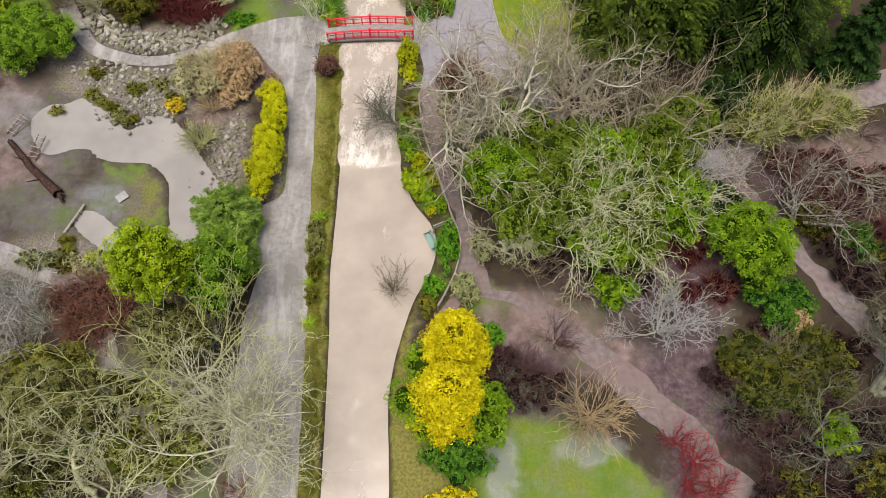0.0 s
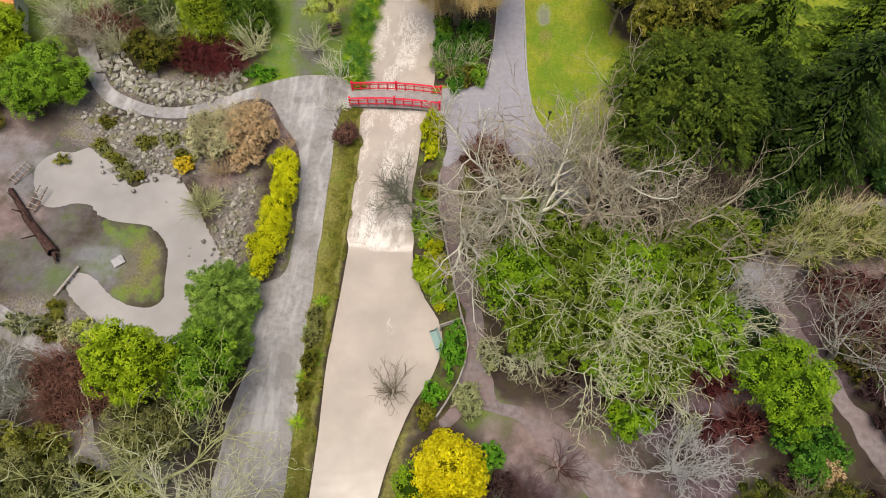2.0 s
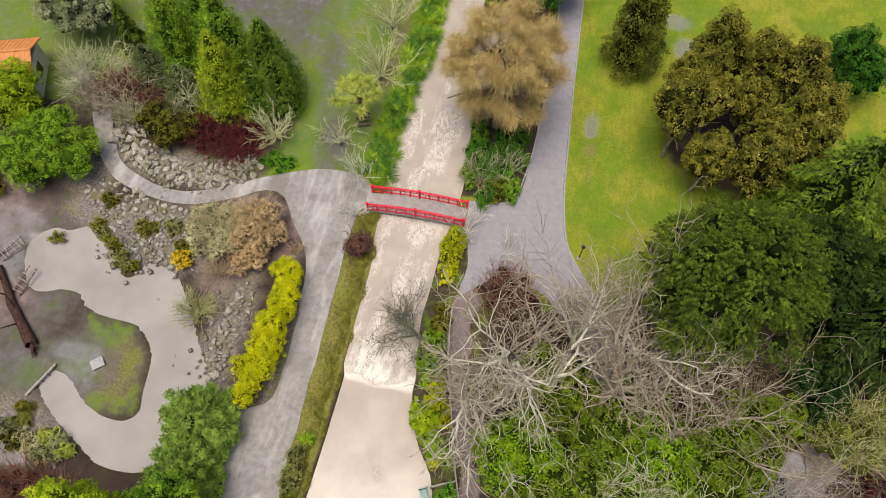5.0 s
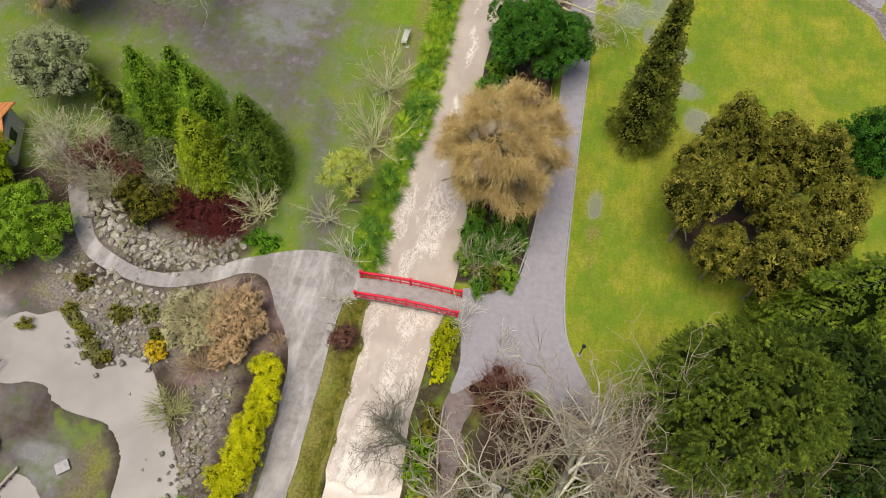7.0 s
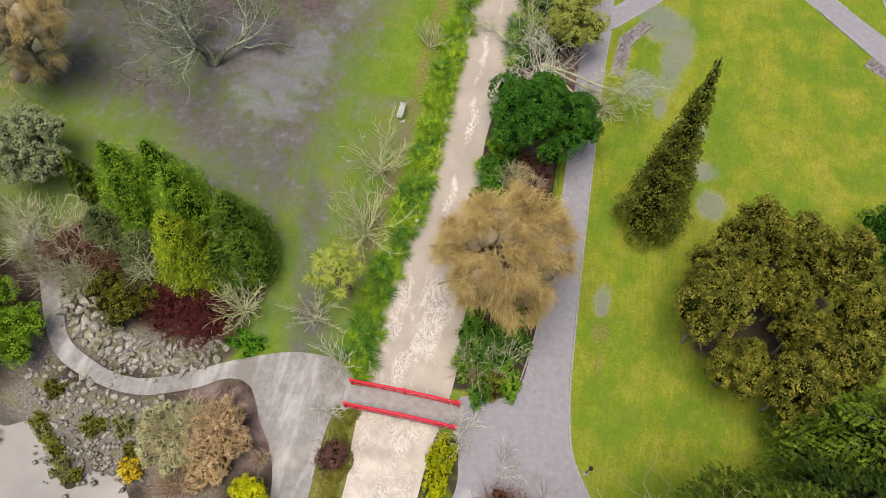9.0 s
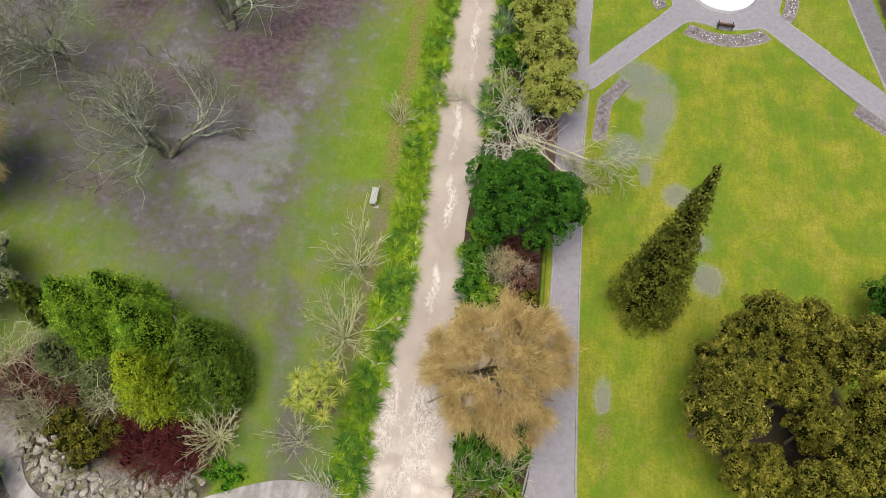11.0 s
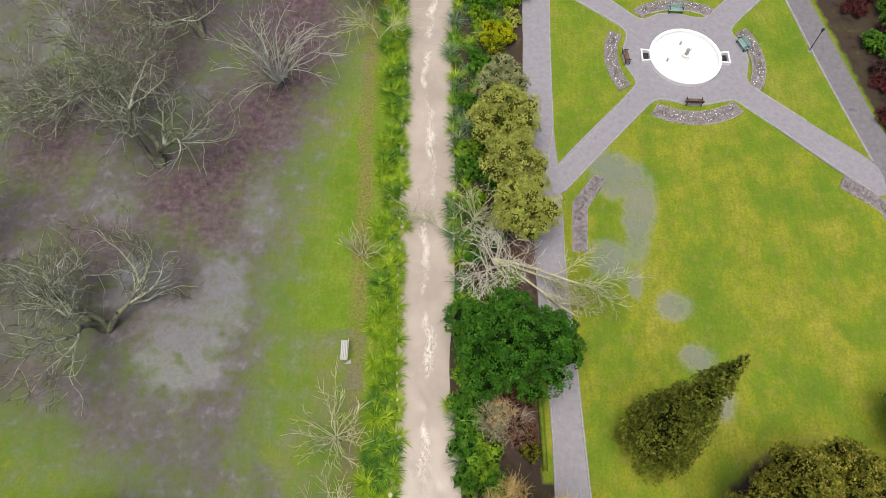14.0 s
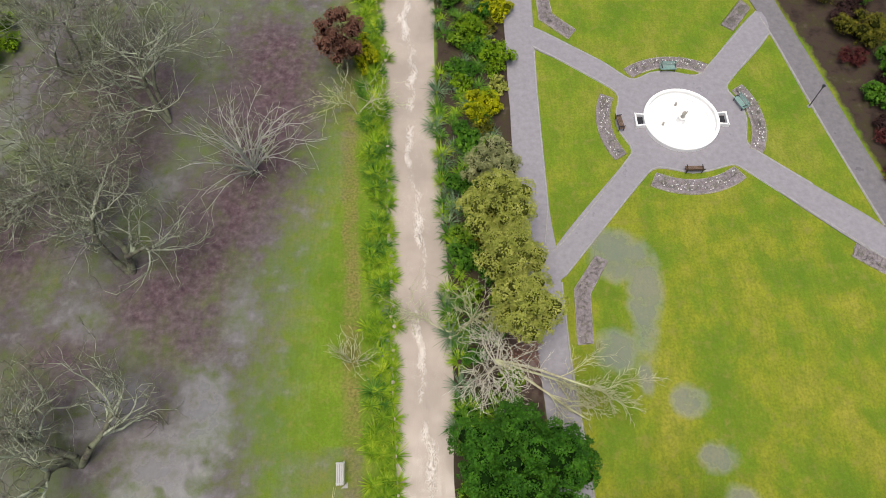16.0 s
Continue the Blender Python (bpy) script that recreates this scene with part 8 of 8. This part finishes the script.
# ---- dense low undergrowth ----
for i, (x, y, r) in enumerate(((5.0, 14.8, 1.9), (7.6, 14.6, 1.8), (4.4, 17.0, 1.2), (22.2, 12.6, 1.8), (24.2, 11.2, 1.9), (26.2, 9.4, 2.0), (23.0, 7.2, 1.8), (28.0, 7.6, 2.2), (30.4, 11.6, 2.2), (27.2, 12.6, 1.8), (34.2, 8.6, 2.4), (30.6, 17.8, 2.0), (35.4, 19.4, 2.2), (33.0, 23.6, 2.0), (24.6, 19.0, 1.6), (20.6, 15.4, 1.4), (12.0, 24.4, 1.6), (8.4, 25.2, 1.6), (15.4, 23.6, 1.4), (31.8, 26.6, 1.8), (36.4, 27.2, 2.0))):
    thicket(x, y, 800 + i, "dark plum-brown thicket of thin shoots", L_PLUM, r * 1.1, 1.5, 1900)
for i, (x, y, r) in enumerate(((19.6, 26.2, 1.8), (21.6, 22.8, 1.5), (19.0, 22.4, 1.2), (30.6, 31.4, 2.2), (33.6, 30.0, 2.0), (36.4, 32.6, 2.2), (32.8, 34.6, 2.2), (29.4, 34.6, 1.6), (-26.4, 52.8, 2.0), (-23.4, 53.0, 2.0), (-24.8, 55.0, 1.8))):
    thicket(x, y, 830 + i, "dark maroon thicket of thin shoots", L_MAROON, r * 1.1, 1.4, 1900)
for i, (x, y, r) in enumerate(((-28.8, 21.4, 1.8), (-27.0, 22.0, 1.6), (-25.6, 20.4, 1.7), (-27.6, 19.6, 1.7), (-33.4, 55.6, 2.0), (-35.2, 57.0, 1.6), (1.8, 43.6, 2.5))):
    thicket(x, y, 850 + i, "rusty brown thicket of thin shoots", L_RUST, r * 1.1, 1.8, 1900)
for i, (x, y, r) in enumerate(((34.0, 105.0, 1.8), (36.0, 107.5, 1.8), (34.5, 119.0, 1.8), (33.2, 99.5, 1.6), (37.0, 116.5, 2.0), (33.0, 113.0, 1.4), (35.6, 110.0, 1.6), (33.4, 103.4, 1.4), (36.4, 100.4, 1.8), (38.0, 105.0, 2.0), (33.0, 118.0, 1.3), (31.6, 124.0, 1.6), (35.0, 95.0, 1.8))):
    thicket(x, y, 860 + i, "dark red low thicket beside the footpath", L_MAROON if i % 2 else L_PLUM, r, 1.0, 1700)

# ---- rocks ----
def rock_mesh(seed):
    rng = np.random.default_rng(seed)
    bm = bmesh.new()
    bmesh.ops.create_icosphere(bm, subdivisions=2, radius=0.5)
    sx, sy, sz = rng.uniform(0.9, 1.5), rng.uniform(0.65, 1.05), rng.uniform(0.4, 0.7)
    for v in bm.verts:
        k = 1 + 0.32 * noise.noise(v.co * 2.2 + Vector((seed * 3.7, 0, 0)))
        v.co = Vector((v.co.x * sx * k, v.co.y * sy * k, max(-0.2, v.co.z * sz * k)))
    for _ in range(10):
        n = Vector(unit(rng.normal(size=3) + np.array([0, 0, 0.5])))
        for v in bm.verts:
            over = v.co.dot(n) - 0.22
            if over > 0:
                v.co -= n * over
    me = bpy.data.meshes.new("rock")
    bm.to_mesh(me)
    bm.free()
    me.materials.append(STONE)
    return me


ROCKS = [rock_mesh(i) for i in range(9)]
rng = np.random.default_rng(400)


def scatter(line, width, count, lo, hi, label, z=0.0, gap=0.54):
    """Rocks along a line, none lying inside another."""
    p, laid, tries = curve_through(line, False, 0.2), [], 0
    sizes = sorted((lo + (hi - lo) * rng.random(count) ** 1.6).tolist(), reverse=True)
    while len(laid) < count and tries < count * 60:
        tries += 1
        c = p[rng.integers(0, len(p))] + rng.uniform(-width, width, 2)
        s = sizes[len(laid)]
        if any((c[0] - q[0]) ** 2 + (c[1] - q[1]) ** 2 < (gap * 0.5 * (s + q[2])) ** 2 for q in laid):
            continue
        laid.append((c[0], c[1], s))
        ob = tagged(new("rock", ROCKS[len(laid) % 9]), label, "rock", "pond rocks")
        ob.matrix_basis = pose(c[0], c[1], z + 0.06 * s, rng.uniform(-14, 14), rng.uniform(-14, 14), rng.uniform(0, 360)) @ Matrix.Diagonal((s, s, s * rng.uniform(0.7, 1.1), 1))


scatter([(-34.4, 52.2), (-32.6, 50.6), (-29.6, 49.2), (-26.7, 48.9), (-24.6, 49.6), (-22.2, 50.6)], 1.05, 125, 0.45, 1.5, "pale lichened boulder in the bank above the path", 0.05)
scatter([(-34, 45.6), (-31.3, 45.4), (-28.7, 44.9), (-26.3, 44.9), (-23.6, 45.4)], 1.0, 70, 0.45, 1.15, "pale lichened rock below the path", 0.0)
scatter([(-32.3, 43.6), (-29.5, 42.2), (-26.6, 42.0), (-23.4, 40.8)], 1.4, 55, 0.4, 0.9, "grey rock on the pond's bank", -0.05)
scatter([(-18.4, 39.4), (-18.7, 36.6), (-18.7, 34.0), (-18.2, 31.8)], 0.8, 36, 0.45, 1.0, "pale grey rock at the pond's edge", -0.02)
scatter([(-33, 26.6), (-29, 24.7), (-26.4, 24.2)], 0.6, 10, 0.4, 0.7, "pale grey rock at the pond's edge", -0.05)
for x, y, s in ((-25.1, 37.5, 0.5), (-21.9, 32.7, 0.5), (-22.0, 33.4, 0.4)):
    ob = tagged(new("rock", ROCKS[3]), "dark rock showing above the pond water", "rock", "pond rocks")
    ob.matrix_basis = pose(x, y, -0.2, 0, 0, 40) @ Matrix.Diagonal((s, s, s, 1))


def small_stones(seed, count):
    """Loose stones between the rocks, joined."""
    g = np.random.default_rng(seed)
    lines = [curve_through(q, False, 0.3) for q in ([(-33, 45), (-30, 43.6), (-27, 43.2), (-23.6, 42.6)], [(-33.6, 51), (-29.6, 48.6), (-26, 48.3), (-22.4, 50)], [(-19, 39), (-19.2, 35), (-18.6, 31.6)], [(-30, 40.6), (-26, 41.4)])]
    vs, fs, at = [], [], 0
    for i in range(count):
        c = lines[i % 4][g.integers(0, len(lines[i % 4]))] + g.normal(0, 0.9, 2)
        r = 0.08 + 0.2 * g.random() ** 2
        o = np.array([[1, 0, 0], [0, 1, 0], [-1, 0, 0], [0, -1, 0], [0, 0, 0.8], [0, 0, -0.6]]) * r * g.uniform(0.7, 1.3, (6, 3))
        vs.append(o + np.array([c[0], c[1], 0.03]))
        fs += [(at, at + 1, at + 4), (at + 1, at + 2, at + 4), (at + 2, at + 3, at + 4), (at + 3, at, at + 4), (at + 1, at, at + 5), (at + 2, at + 1, at + 5), (at + 3, at + 2, at + 5), (at, at + 3, at + 5)]
        at += 6
    tagged(new("small_stones", mesh_of("small_stones", np.concatenate(vs), fs, STONE)), "small grey stones strewn between the pond rocks", "stones", "", "stuff")


small_stones(9, 620)
